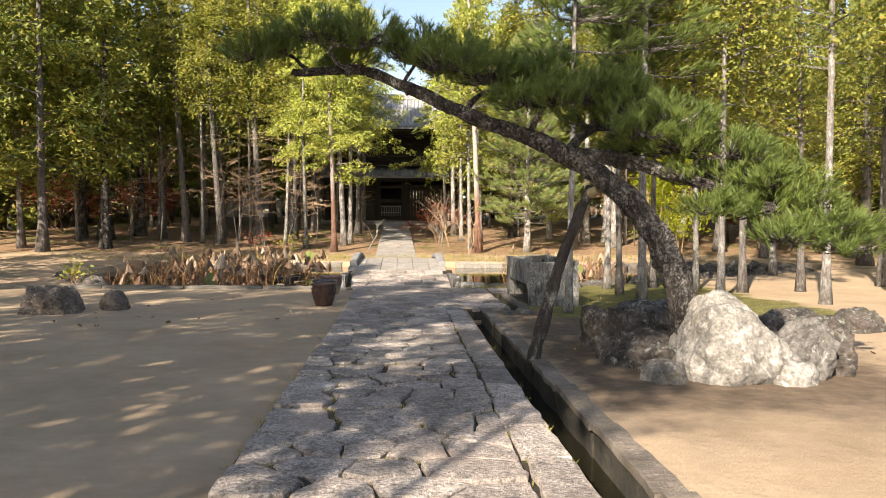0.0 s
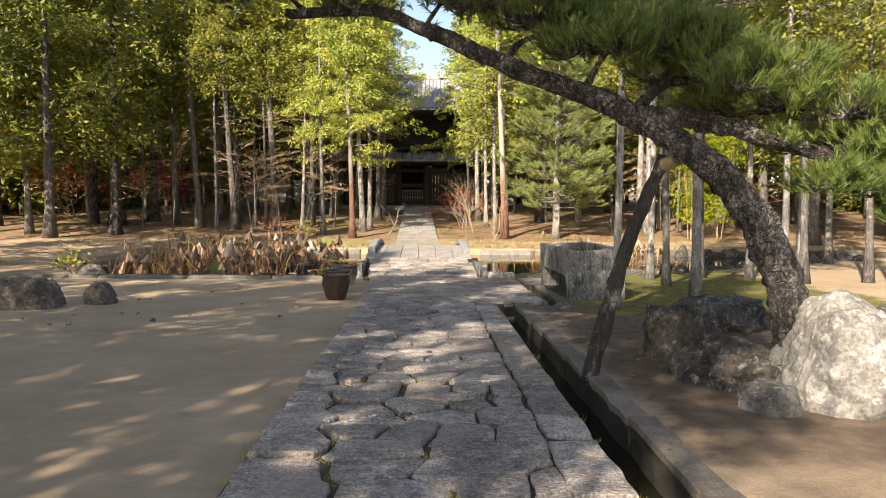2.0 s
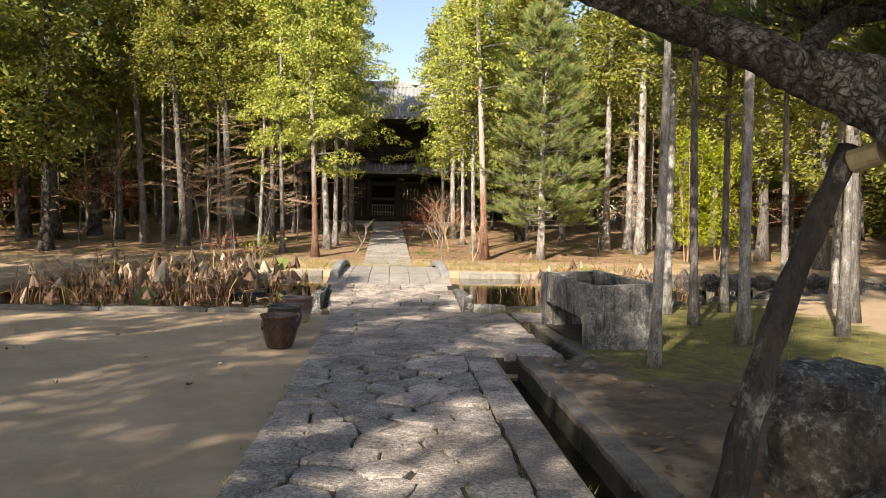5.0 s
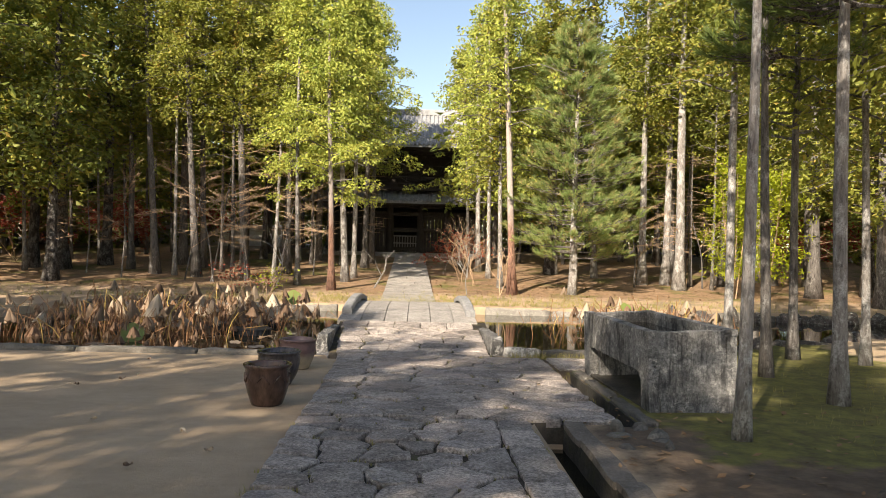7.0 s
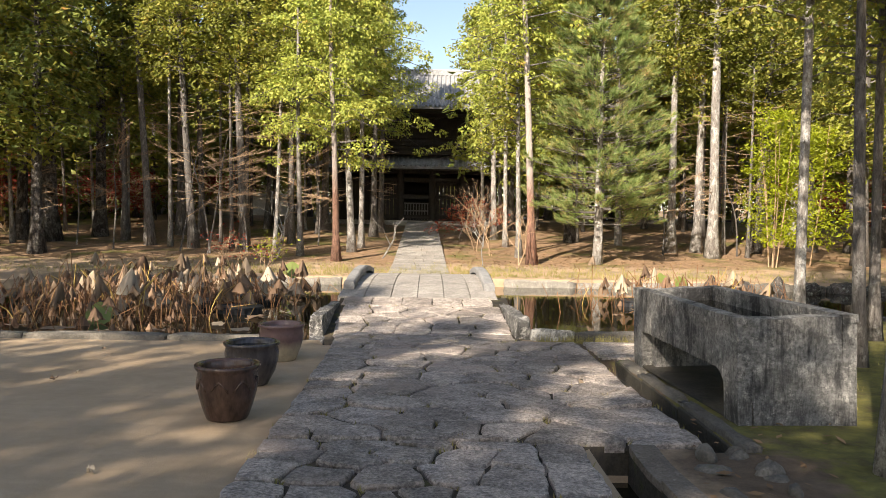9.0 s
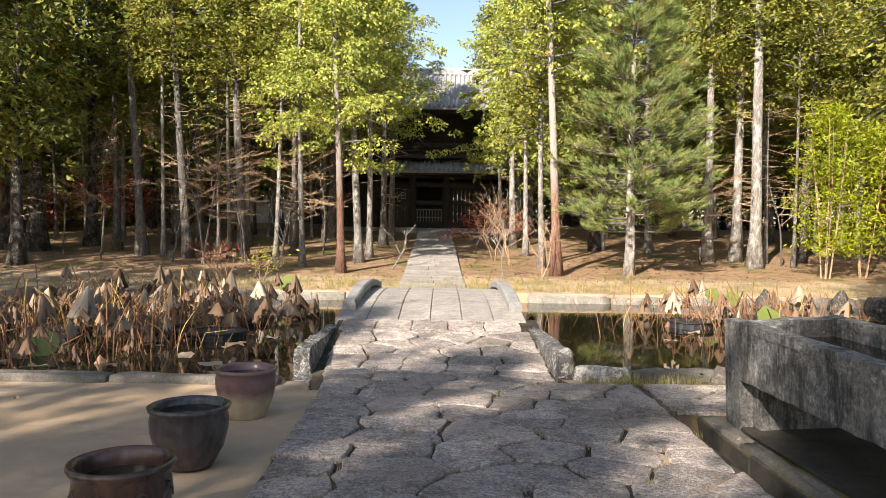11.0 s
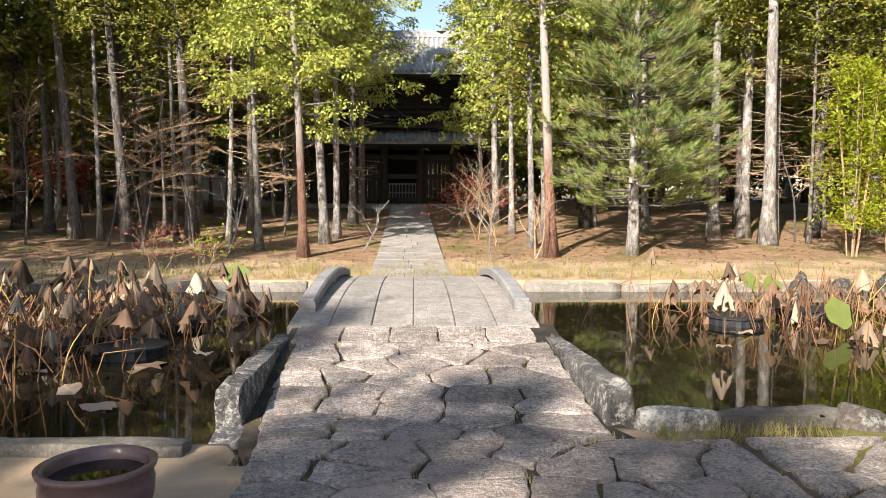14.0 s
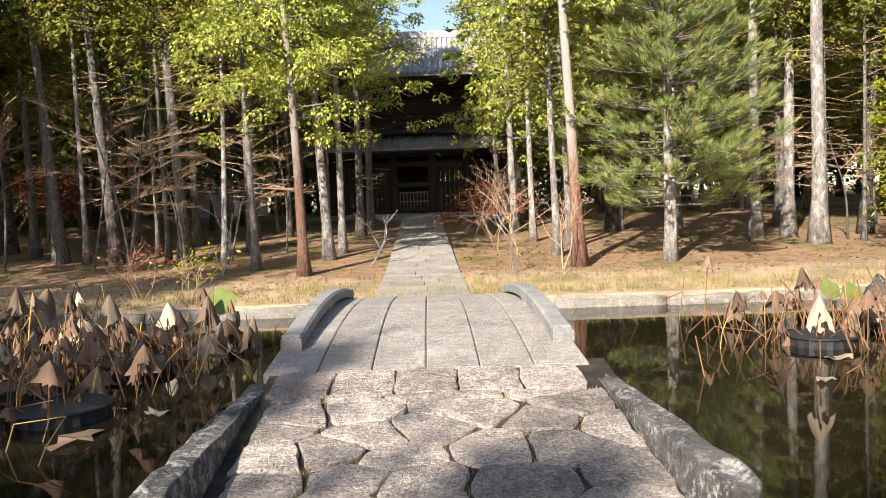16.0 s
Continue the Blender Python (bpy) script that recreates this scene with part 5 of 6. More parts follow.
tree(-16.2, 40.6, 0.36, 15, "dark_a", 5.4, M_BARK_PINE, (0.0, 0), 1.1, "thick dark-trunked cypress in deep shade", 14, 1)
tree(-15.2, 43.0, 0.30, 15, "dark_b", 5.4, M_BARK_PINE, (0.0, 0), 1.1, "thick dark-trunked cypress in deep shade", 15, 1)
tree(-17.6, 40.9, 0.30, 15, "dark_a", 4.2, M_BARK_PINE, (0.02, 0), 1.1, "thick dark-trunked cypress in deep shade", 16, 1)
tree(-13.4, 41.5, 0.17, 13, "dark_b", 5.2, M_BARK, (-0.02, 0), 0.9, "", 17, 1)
tree(3.48, 35.6, 0.18, 15, "airy_a", 6.4, M_BARK_RED, (-0.045, 0), 1.1, "tall cypress with peeling red-brown lower trunk", 18)
tree(3.2, 37.3, 0.13, 12, "sparse_a", 4.4, M_BARK_PALE, (-0.03, 0), 1.0, "thin pale-barked cypress with sparse yellowish crown", 19)
tree(3.4, 48.5, 0.14, 12, "airy_a", 3.6, M_BARK_PALE, (-0.05, 0), 1.25, "pale-barked cypress with sparse yellowish crown", 36)
tree(2.75, 44.4, 0.17, 12, "airy_a", 3.4, M_BARK_PALE, (-0.03, 0), 1.15, "pale-barked cypress with sparse yellowish crown", 20)
tree(3.0, 41.0, 0.12, 12, "airy_a", 5.2, M_BARK_PALE, (-0.02, 0), 1.0, "pale-barked cypress with sparse yellowish crown", 21)
tree(2.35, 46.4, 0.11, 12, "airy_a", 3.0, M_BARK_PALE, (-0.04, 0), 1.0, "pale-barked cypress with sparse yellowish crown", 37)
tree(3.9, 39.4, 0.13, 12, "airy_a", 3.6, M_BARK_PALE, (-0.03, 0), 1.2, "pale-barked cypress with sparse yellowish crown", 38)
tree(9.62, 39.6, 0.21, 15, "mid_a", 6.5, M_BARK_PALE, (0.0, 0), 1.0, "tall straight pale-trunked cypress on the bank", 22, 1)
tree(10.71, 39.8, 0.20, 15, "mid_b", 7.0, M_BARK_PALE, (0.01, 0), 1.0, "tall straight pale-trunked cypress on the bank", 23, 1)
tree(10.67, 37.9, 0.25, 16, "mid_a", 7.5, M_BARK_PALE, (0.0, 0), 1.0, "tall pale-trunked cypress with flared foot", 24, 1)
tree(13.3, 40.2, 0.21, 14, "mid_b", 6.5, M_BARK_PINE, (0.05, 0), 1.0, "", 25, 1)
# near trees by the trough
NEAR_G = "thin pines beside the trough"
tree(3.40, 14.55, 0.078, 9.5, None, 5.5, M_BARK_PALE, (0.012, 0.0), 1, "thin grey lichened pine on the moss", 26, 0, "pine_tree", group=NEAR_G, bend=0.05)
tree(5.5, 16.6, 0.115, 10, None, 5.5, M_BARK_PALE, (-0.005, 0.0), 1, "thin grey lichened pine on the moss", 27, 0, "pine_tree", group=NEAR_G, bend=0.05)
tree(5.65, 18.9, 0.10, 10, None, 5.5, M_BARK, (-0.03, 0.0), 1, "thin grey lichened pine on the moss", 28, 0, "pine_tree", group=NEAR_G, bend=0.08)
for i, (x, y, rr) in enumerate([(7.35, 21.5, 0.11), (8.35, 20.8, 0.10), (5.87, 21.0, 0.11), (9.2, 19.7, 0.11), (7.7, 17.6, 0.10), (9.6, 16.4, 0.12), (11.0, 20.1, 0.11), (10.4, 22.4, 0.12), (12.9, 25.5, 0.13), (14.5, 22.0, 0.13), (12.2, 17.5, 0.12), (15.5, 18.5, 0.13)]):
    tree(x, y, rr, 10, "sparse_a" if i % 3 == 1 else "knit_a", 4.0 + (i % 3) * 0.5, M_BARK_PALE if i % 3 else M_BARK, (rng.uniform(-0.03, 0.03), 0), 0.85, "thin grey-barked tree on mossy ground", 40 + i, 0, "cypress_tree", group="thin trees on the moss")


# background wood
def background():
    r = random.Random(99)
    kinds = ["mid_a", "mid_b", "dark_a", "dark_b"]
    placed = []
    n = 0
    tries = 0
    while n < 108 and tries < 6000:
        tries += 1
        x, y = r.uniform(-46, 46), r.uniform(40.5, 78)
        if abs(x + 0.9) < (2.6 if y < 50 else 8.5 if y < 63 else 6.5):
            continue
        if abs(x) > 9 + y * 0.62:
            continue
        if x > -8 and x < -1 and y < 46:
            continue
        if any((x - a) ** 2 + (y - b) ** 2 < 4.2 for a, b in placed):
            continue
        placed.append((x, y))
        far = y > 49
        tree(x, y, r.uniform(0.15, 0.26), r.uniform(13, 16), "far_a" if far else kinds[r.randrange(2) + (2 if (x < -11 or r.random() < 0.4) else 0)], r.uniform(1.6, 3.6) if far else r.uniform(5.4, 7.4), r.choice([M_BARK, M_BARK, M_BARK_PINE, M_BARK_PALE]), (r.uniform(-0.03, 0.03), 0), r.uniform(1.0, 1.3), "slender cypress trunk in the shaded wood", 100 + n, 0 if far else 1, group="cypress wood")
        n += 1
    # flanks of the court and the pond
    for x, y in [(-21, 36), (-19.5, 32.5), (-18.5, 36.5), (-22, 40), (-25, 38), (-16.5, 34.5), (-14.5, 36.5),
                 (18, 37), (21, 34), (19, 30), (23, 30), (20, 26), (24, 25), (22, 21), (16, 41), (25, 36), (18, 22), (16.5, 33.5), (15.6, 36.5), (27, 29), (20, 40), (28, 34)]:
        tree(x, y, r.uniform(0.18, 0.3), r.uniform(13, 16), kinds[r.randrange(2) + (2 if x < 0 else r.randrange(2))], r.uniform(2.6, 4.2), r.choice([M_BARK, M_BARK_PINE]), (r.uniform(-0.03, 0.03), 0), r.uniform(1.05, 1.3), "tall cypress at the edge of the shaded wood", 300 + n, 1, group="cypress wood")
        n += 1
    # tall crowns behind the gate
    for x, y, s in ((-6.4, 65.5, 1.45), (-9.5, 63.5, 1.4), (2.6, 67.0, 1.4), (5.0, 64.5, 1.45), (8.0, 63.5, 1.4)):
        tree(x, y, 0.25, 16, "mid_a", 4.0, M_BARK, (0, 0), s, "tall cypress behind the gate roof", 700 + n, 0, group="cypress wood")
        n += 1
    for x, y in ((-24, 46), (-27, 50), (-22, 52), (-29, 45), (-19, 56), (-25, 56)):
        tree(x, y, 0.2, 9, "far_a", 0.3, M_BARK_PINE, (0, 0), 0.95, "dark low-branched conifer closing the wood", 640 + n, 0, group="distant dark conifers")
        n += 1
    # slender poles crowding the bank
    for i in range(28):
        x = r.uniform(-19, -4.2) if i % 3 else r.uniform(5.0, 17)
        y = r.uniform(38.0, 52)
        tree(x, y, r.uniform(0.07, 0.12), 13, "sparse_a", r.uniform(5.0, 7.0), r.choice([M_BARK, M_BARK_PALE, M_BARK]), (r.uniform(-0.05, 0.05), 0), r.uniform(0.8, 1.1), "thin straight cypress pole in the shaded wood", 800 + i, 1, group="cypress wood")
    # dense low growth that closes the wood
    for i in range(64):
        x = -52 + i * 1.65 + r.uniform(-0.5, 0.5)
        y = 70 + r.uniform(-3, 7) - 0.012 * (x * x)
        if abs(x + 1.3) < 7.5:
            y = max(y, 66)
        tree(x, y, 0.2, 9, "far_a", 0.3, M_BARK_PINE, (0, 0), r.uniform(0.75, 0.95), "dark low-branched conifer closing the wood", 500 + i, 0, group="distant dark conifers")
    for i in range(22):
        for sx in (-1, 1):
            x, y = sx * (31 + r.uniform(-2, 3)), 20 + i * 2.0
            tree(x, y, 0.2, 9, "far_a", 0.3, M_BARK_PINE, (0, 0), r.uniform(0.8, 1.1), "dark low-branched conifer closing the wood", 600 + i, 0, group="distant dark conifers")
    # trees behind the start of the path, whose shade falls on the court
    for k, (x, y, cz, sc) in enumerate([(-4.4, -4.3, 8.2, 0.7), (-6.9, -6.5, 10.0, 1.3)]):
        tree(x, y, 0.10, 7, "sparse_a", cz, M_BARK, (0, 0), sc, "tall cypress at the near end of the court", 296 + k, 0, group="cypress wood")
    for x, y in SHADE_TREES:
        tree(x, y, 0.25, 14, "sparse_a", 4.0, M_BARK, (0, 0), 1.75, "tall cypress at the near end of the court", 300 + n, 0, group="cypress wood")
        n += 1


SHADE_TREES = [(-15.5, 18.5), (-16.5, 15.5), (-9.6, -1.6), (-17.0, 21.5), (-5.7, -3.7), (-7.7, -2.8), (-11.4, -0.6), (-13.8, -2.7), (-13.4, 2.7), (-15.6, 3.9), (-17.5, 8.0), (-19.5, 24.5), (-11.5, -5.5)]
background()


# ---------- pines ----------
def tuft(verts, faces, p, d, ln, r, n=16, w=0.004):
    d = d.normalized()
    a = d.cross(Vector((0.3, 0.5, 0.8))).normalized()
    b = d.cross(a)
    for k in range(n):
        t = 2 * math.pi * k / n + r.uniform(-0.3, 0.3)
        sp = r.uniform(0.25, 1.1)
        q = (d + sp * (math.cos(t) * a + math.sin(t) * b)).normalized()
        s = q.cross(d).normalized() if q.cross(d).length > 0.01 else a
        l2 = ln * r.uniform(0.7, 1.1)
        o = p + d * r.uniform(-0.06, 0.06)
        i = len(verts)
        verts += [o - s * w, o + s * w, o + q * l2]
        faces.append((i, i + 1, i + 2))


def leaning_pine():
    e = base_empty("leaning_pine", pose(3.55, 8.5, land(3.55, 8.5) - 0.05), "old black pine leaning far over the path on a wooden prop", "pine tree")
    o = Vector((3.55, 8.5, land(3.55, 8.5) - 0.05))

    def limb(name, pts, r0, r1, n=8, seg=12, rough=0.35, par=e, seed=0.0):
        path = smooth_path([Vector(p) - o for p in pts], n)
        for i, p in enumerate(path):
            t = i / (len(path) - 1)
            p += (0.02 if n > 10 else 0.05) * noise.noise_vector(Vector((i * (0.07 if n > 10 else 0.35), seed, 0))) * (1 if 0 < i < len(path) - 1 else 0)
        rad = [r0 + (r1 - r0) * (i / (len(path) - 1)) ** 0.85 for i in range(len(path))]
        v, f = tube_data(path, rad, seg, rough, True, seed)
        for k, q in enumerate(v):
            c = path[min(k // seg, len(path) - 1)]
            a, i = 2 * math.pi * (k % seg) / seg, k // seg
            ridge = abs(noise.noise(Vector((2.4 * math.cos(a), 2.4 * math.sin(a), i * 0.06 + seed)))) + 0.7 * abs(noise.noise(Vector((6 * math.cos(a), 6 * math.sin(a), i * 0.24 + seed))))
            v[k] = c + (q - c) * (0.90 + 0.33 * ridge)
        return part_mesh(name, mesh_of(name, v, f, M_BARK_PINE, smooth=True), par)

    trunk = limb("trunk", [o, (3.42, 8.45, 0.5), (3.22, 8.45, 1.08), (2.92, 8.62, 1.62), (2.48, 8.95, 2.05), (1.98, 9.15, 2.37), (1.64, 9.3, 2.54), (1.02, 9.2, 2.72), (0.43, 9.3, 3.0), (-0.27, 9.45, 3.28), (-1.1, 9.4, 3.25)], 0.178, 0.045, 22, 26, 0.12, seed=2.0)
    limb("limb", [(2.25, 9.0, 2.2), (2.76, 9.0, 2.2), (3.39, 8.9, 2.04), (4.02, 8.7, 1.80), (4.55, 8.35, 1.55), (4.95, 8.2, 1.35)], 0.11, 0.025, 16, 16, seed=5.0)
    limb("limb", [(2.2, 9.05, 2.25), (2.5, 9.3, 2.55), (2.9, 9.3, 2.62), (3.3, 9.1, 2.5)], 0.07, 0.02, 5, 8, seed=6.0)
    limb("limb", [(1.8, 9.55, 2.5), (2.0, 9.6, 2.9), (2.3, 9.4, 3.1)], 0.05, 0.015, 5, 8, seed=7.0)
    limb("limb", [(1.0, 9.35, 2.76), (1.25, 9.5, 3.05), (1.6, 9.6, 3.2)], 0.045, 0.012, 5, 8, seed=8.0)
    limb("limb", [(0.3, 9.25, 2.98), (0.3, 9.4, 3.25), (0.55, 9.6, 3.5)], 0.035, 0.012, 5, 7, seed=9.0)
    limb("limb", [(-0.4, 9.3, 3.2), (-0.6, 9.2, 3.45), (-0.35, 9.0, 3.65)], 0.035, 0.012, 5, 7, seed=10.0)
    limb("limb", [(-0.9, 9.45, 3.25), (-1.15, 9.6, 3.45), (-1.4, 9.5, 3.6)], 0.03, 0.01, 5, 7, seed=11.0)
    pads = [(0.5, 9.5, 3.68, 0.45), (-1.5, 9.3, 3.5, 0.35), (2.1, 9.7, 3.42, 0.5), (2.8, 9.4, 3.12, 0.5), (3.4, 8.8, 2.72, 0.5), (4.0, 8.7, 2.35, 0.5), (4.55, 8.5, 2.0, 0.5), (5.3, 8.3, 1.38, 0.4), (1.0, 9.7, 3.58, 0.5), (-1.24, 9.5, 3.62, 0.42), (-0.75, 9.3, 3.74, 0.5), (-0.2, 9.1, 3.66, 0.5), (0.25, 9.4, 3.55, 0.45), (0.75, 9.2, 3.40, 0.5), (1.3, 9.4, 3.32, 0.55), (1.85, 9.6, 3.25, 0.55), (1.7, 9.1, 2.95, 0.4), (2.4, 9.3, 3.08, 0.6), (2.65, 9.7, 2.8, 0.5), (3.0, 9.1, 2.86, 0.6), (3.2, 9.3, 2.45, 0.5), (3.6, 8.9, 2.45, 0.55), (3.85, 9.1, 2.1, 0.5), (4.2, 8.7, 2.02, 0.5), (4.2, 8.4, 1.68, 0.4), (4.7, 8.6, 1.80, 0.5), (4.92, 8.3, 1.5, 0.45), (5.1, 8.15, 1.28, 0.4), (4.4, 8.1, 1.38, 0.35), (3.75, 8.4, 1.68, 0.35), (2.9, 8.6, 2.55, 0.4), (2.1, 8.9, 2.95, 0.4), (-0.45, 9.7, 3.5, 0.4)]
    r = random.Random(31)
    for cx, cy, cz, rad in pads:
        v, f, tw = [], [], []
        subs = [(r.uniform(0, 6.28), math.sqrt(r.random())) for _ in range(11)]
        for k in range(int(210 * rad / 0.5)):
            a, q = subs[k % 11]
            a, q = a + r.gauss(0, 0.22), abs(q + r.gauss(0, 0.13))
            p = Vector((cx + rad * q * math.cos(a), cy + rad * 0.9 * q * math.sin(a), cz + rad * 0.62 * (1 - q * q) * r.uniform(-0.45, 0.9) - 0.05 + 0.07 * math.sin(7 * a + cx * 5))) - o
            d = Vector((math.cos(a) * q * 0.9, math.sin(a) * q * 0.9, r.uniform(0.5, 1.2)))
            tuft(v, f, p, d + Vector((r.gauss(0, 0.35), r.gauss(0, 0.35), 0)), r.uniform(0.085, 0.135), r, 20, 0.0048)
            if k % 3 == 0:
                c = Vector((cx, cy, cz - rad * 0.3)) - o
                tw.append(tube_data([c.lerp(p, 0.15), c.lerp(p, 0.6) + Vector((0, 0, -0.03)), p], [0.012, 0.007, 0.003], 4, cap=False))
        pad = part_mesh("needle_pad", mesh_of("needle_pad", v, f, M_NEEDLE), e, "dense dark green needle pad")
        part_mesh("twigwork", mesh_of("twigwork", *join_data(*tw), M_BARK_PINE), pad)["kind"] = "stuff"
    v, f = tube_data(smooth_path([(1.80, 9.02, land(1.8, 9) - 0.05), (2.14, 9.15, 0.9), (2.52, 9.15, 1.88)], 14), [0.082 - 0.0009 * i + 0.012 * noise.noise(Vector((i * 0.5, 3, 1))) for i in range(29)], 14, 0.30, True, 3.0)
    foot = Vector((1.8, 9.02, land(1.8, 9)))
    prop = base_empty("wooden_prop", Matrix.Translation(foot), "slanting rough wooden post propping up the pine trunk", "tree prop")
    part_mesh("post", mesh_of("post", [Vector(q) - foot for q in v], f, M_PROP, smooth=True), prop)
    stub = tube_data([Vector((2.50, 9.10, 1.80)) - foot, Vector((2.58, 8.98, 1.84)) - foot], [0.062, 0.058], 14, 0.1)
    part_mesh("sawn_stub", mesh_of("sawn_stub", *stub, M_STUB), prop, "pale sawn stub at the head of the post")


leaning_pine()


def shoot(v, f, p, d, ln, needle, r, n, w):
    """A bottle-brush shoot of forward-swept needles."""
    d = d.normalized()
    a = d.cross(Vector((0.31, 0.52, 0.79))).normalized()
    b = d.cross(a)
    for k in range(n):
        t = r.random()
        g = 2.4 * k + r.uniform(-0.3, 0.3)
        side = math.cos(g) * a + math.sin(g) * b
        q = (d * r.uniform(0.55, 1.0) + side * r.uniform(0.5, 0.95) * (1.05 - 0.6 * t)).normalized()
        s = q.cross(side + d * 0.2)
        s = s.normalized() * w if s.length > 0.01 else a * w
        o = p + d * ln * t
        i = len(v)
        v += [o - s, o + s, o + q * needle * r.uniform(0.75, 1.1)]
        f.append((i, i + 1, i + 2))


def conifer_needles(seed, height, radius, layers, per, tufts, ln, wide=0.011, needles=30):
    r = random.Random(seed)
    v, f, limbs = [], [], []
    for i in range(layers):
        t = i / layers
        z = t * height
        for k in range(per):
            a = r.uniform(0, 6.28)
            rad = radius * (1.02 - t) ** 0.62 * r.uniform(0.6, 1.08) * (0.8 if t < 0.06 else 1)
            d = Vector((math.cos(a), math.sin(a), 0.05))
            side = Vector((-d.y, d.x, 0))
            b0 = Vector((0, 0, z + r.uniform(-0.15, 0.15)))
            tip = b0 + d * rad + Vector((0, 0, (0.30 * t + 0.02) * rad))
            limbs.append(tube_data([b0, b0.lerp(tip, 0.5) - Vector((0, 0, 0.08)), tip], [0.028, 0.016, 0.005], 4, cap=False))
            for q in range(tufts):
                s = 0.42 + 0.58 * (q + r.random()) / tufts
                off = r.gauss(0, 0.24) * (1.15 - 0.6 * s)
                p = b0.lerp(tip, s) + side * off * rad * 0.5 + Vector((0, 0, r.gauss(0.02, 0.08)))
                u = d * 0.8 + side * off * 1.6 + Vector((r.gauss(0, 0.25), r.gauss(0, 0.25), r.uniform(0.15, 0.8)))
                limbs.append(tube_data([b0.lerp(tip, s - 0.12), p], [0.008, 0.005], 3, cap=False))
                shoot(v, f, p, u, ln * 1.1, ln, r, needles, wide)
    return v, f, join_data(*limbs)


def young_pine(x, y, z0, height, radius, seed, layers, per, tufts, label):
    e = base_empty("pine_tree", pose(x, y, land(x, y) - 0.04), label, "pine tree")
    v, f = tube_data([(0, 0, 0), (0.02, 0, 1.0), (0.0, 0, 3.0), (0.05, 0, height + z0)], [0.19, 0.15, 0.12, 0.02], 12, 0.2)
    part_mesh("trunk", mesh_of("trunk", v, f, M_BARK_PALE, smooth=True), e)
    v, f, lm = conifer_needles(seed, height, radius, layers, per, tufts, 0.25)
    c = part_mesh("crown", mesh_of("crown", v, f, M_NEEDLE_YOUNG), e, "dense blue-green needles with brown tips", pose(0, 0, z0))
    part_mesh("branchwork", mesh_of("branchwork", *lm, M_BARK), c)["kind"] = "stuff"


young_pine(5.85, 35.9, 1.6, 8.8, 3.1, 4, 22, 9, 13, "bushy young pine with blue-green needles and a pale trunk")

# high pine boughs over the near right
NEEDLE_BOUGH = None
v_, f_, lm_ = conifer_needles(9, 2.6, 1.7, 7, 6, 9, 0.2)
NEEDLE_BOUGH = (mesh_of("crown", v_, f_, M_NEEDLE), mesh_of("limbs", *lm_, M_BARK_PINE))
for ob in [o for o in scene.objects if o.get("group") == NEAR_G]:
    for k in range(2):
        c = part_mesh("crown", NEEDLE_BOUGH[0], ob, "dark pine needles", pose(0.1, 0, 5.2 + 2.0 * k, 0, 0, 70 * k))
        part_mesh("branchwork", NEEDLE_BOUGH[1], c)["kind"] = "stuff"


# ---------- bare and low shrubs ----------
def twiggy(name, x, y, height, spread, seed, label, leaf=None, leaves=0, stems=3, leaf_size=0.05, bark=M_TWIG, droop=0.0, depth=4, thick=0.02, lean=(0, 0), category="shrub", flat=1.0):
    r = random.Random(seed)
    e = base_empty(name, pose(x, y, land(x, y) - 0.03), label, category)
    tubes, tips = [], []

    def grow(p, d, ln, rad, lev):
        q = p + d * ln * 0.5 + Vector((r.gauss(0, 0.05), r.gauss(0, 0.05), 0)) * ln
        t = p + d * ln
        tubes.append(tube_data([p, q, t], [rad, rad * 0.85, rad * 0.65], 5 if lev < 2 else 3, cap=False))
        if lev >= depth:
            tips.append((t, d))
            return
        for k in range(2 if lev else 3):
            nd = (d + Vector((r.gauss(0, 0.5), r.gauss(0, 0.5), (r.gauss(0, 0.3) - droop) * flat))).normalized()
            grow(p.lerp(t, r.uniform(0.55, 1.0)), nd, ln * r.uniform(0.6, 0.85), rad * 0.62, lev + 1)
        tips.append((t, d))

    for s in range(stems):
        a = r.uniform(0, 6.28)
        d = Vector((math.cos(a) * spread + lean[0], math.sin(a) * spread + lean[1], 1)).normalized()
        grow(Vector((r.gauss(0, 0.05), r.gauss(0, 0.05), 0)), d, height * 0.42, thick, 0)
    part_mesh("branchwork", mesh_of("branchwork", *join_data(*tubes), bark), e)["kind"] = "stuff"
    if leaf:
        v, f = [], []
        for k in range(leaves):
            t, d = tips[r.randrange(len(tips))]
            p = t + Vector((r.gauss(0, 0.14), r.gauss(0, 0.14), r.gauss(0, 0.10)))
            u = Vector((r.gauss(0, 1), r.gauss(0, 1), r.gauss(0, 0.5))).normalized()
            w = u.cross(Vector((r.gauss(0, 1), r.gauss(0, 1), r.gauss(0, 1)))).normalized()
            s = leaf_size * r.uniform(0.7, 1.3)
            i = len(v)
            v += [p - u * s, p + w * s * 0.5, p + u * s, p - w * s * 0.5]
            f.append((i, i + 1, i + 2, i + 3))
        part_mesh("foliage", mesh_of("foliage", v, f, leaf), e)["kind"] = "stuff"
    return e


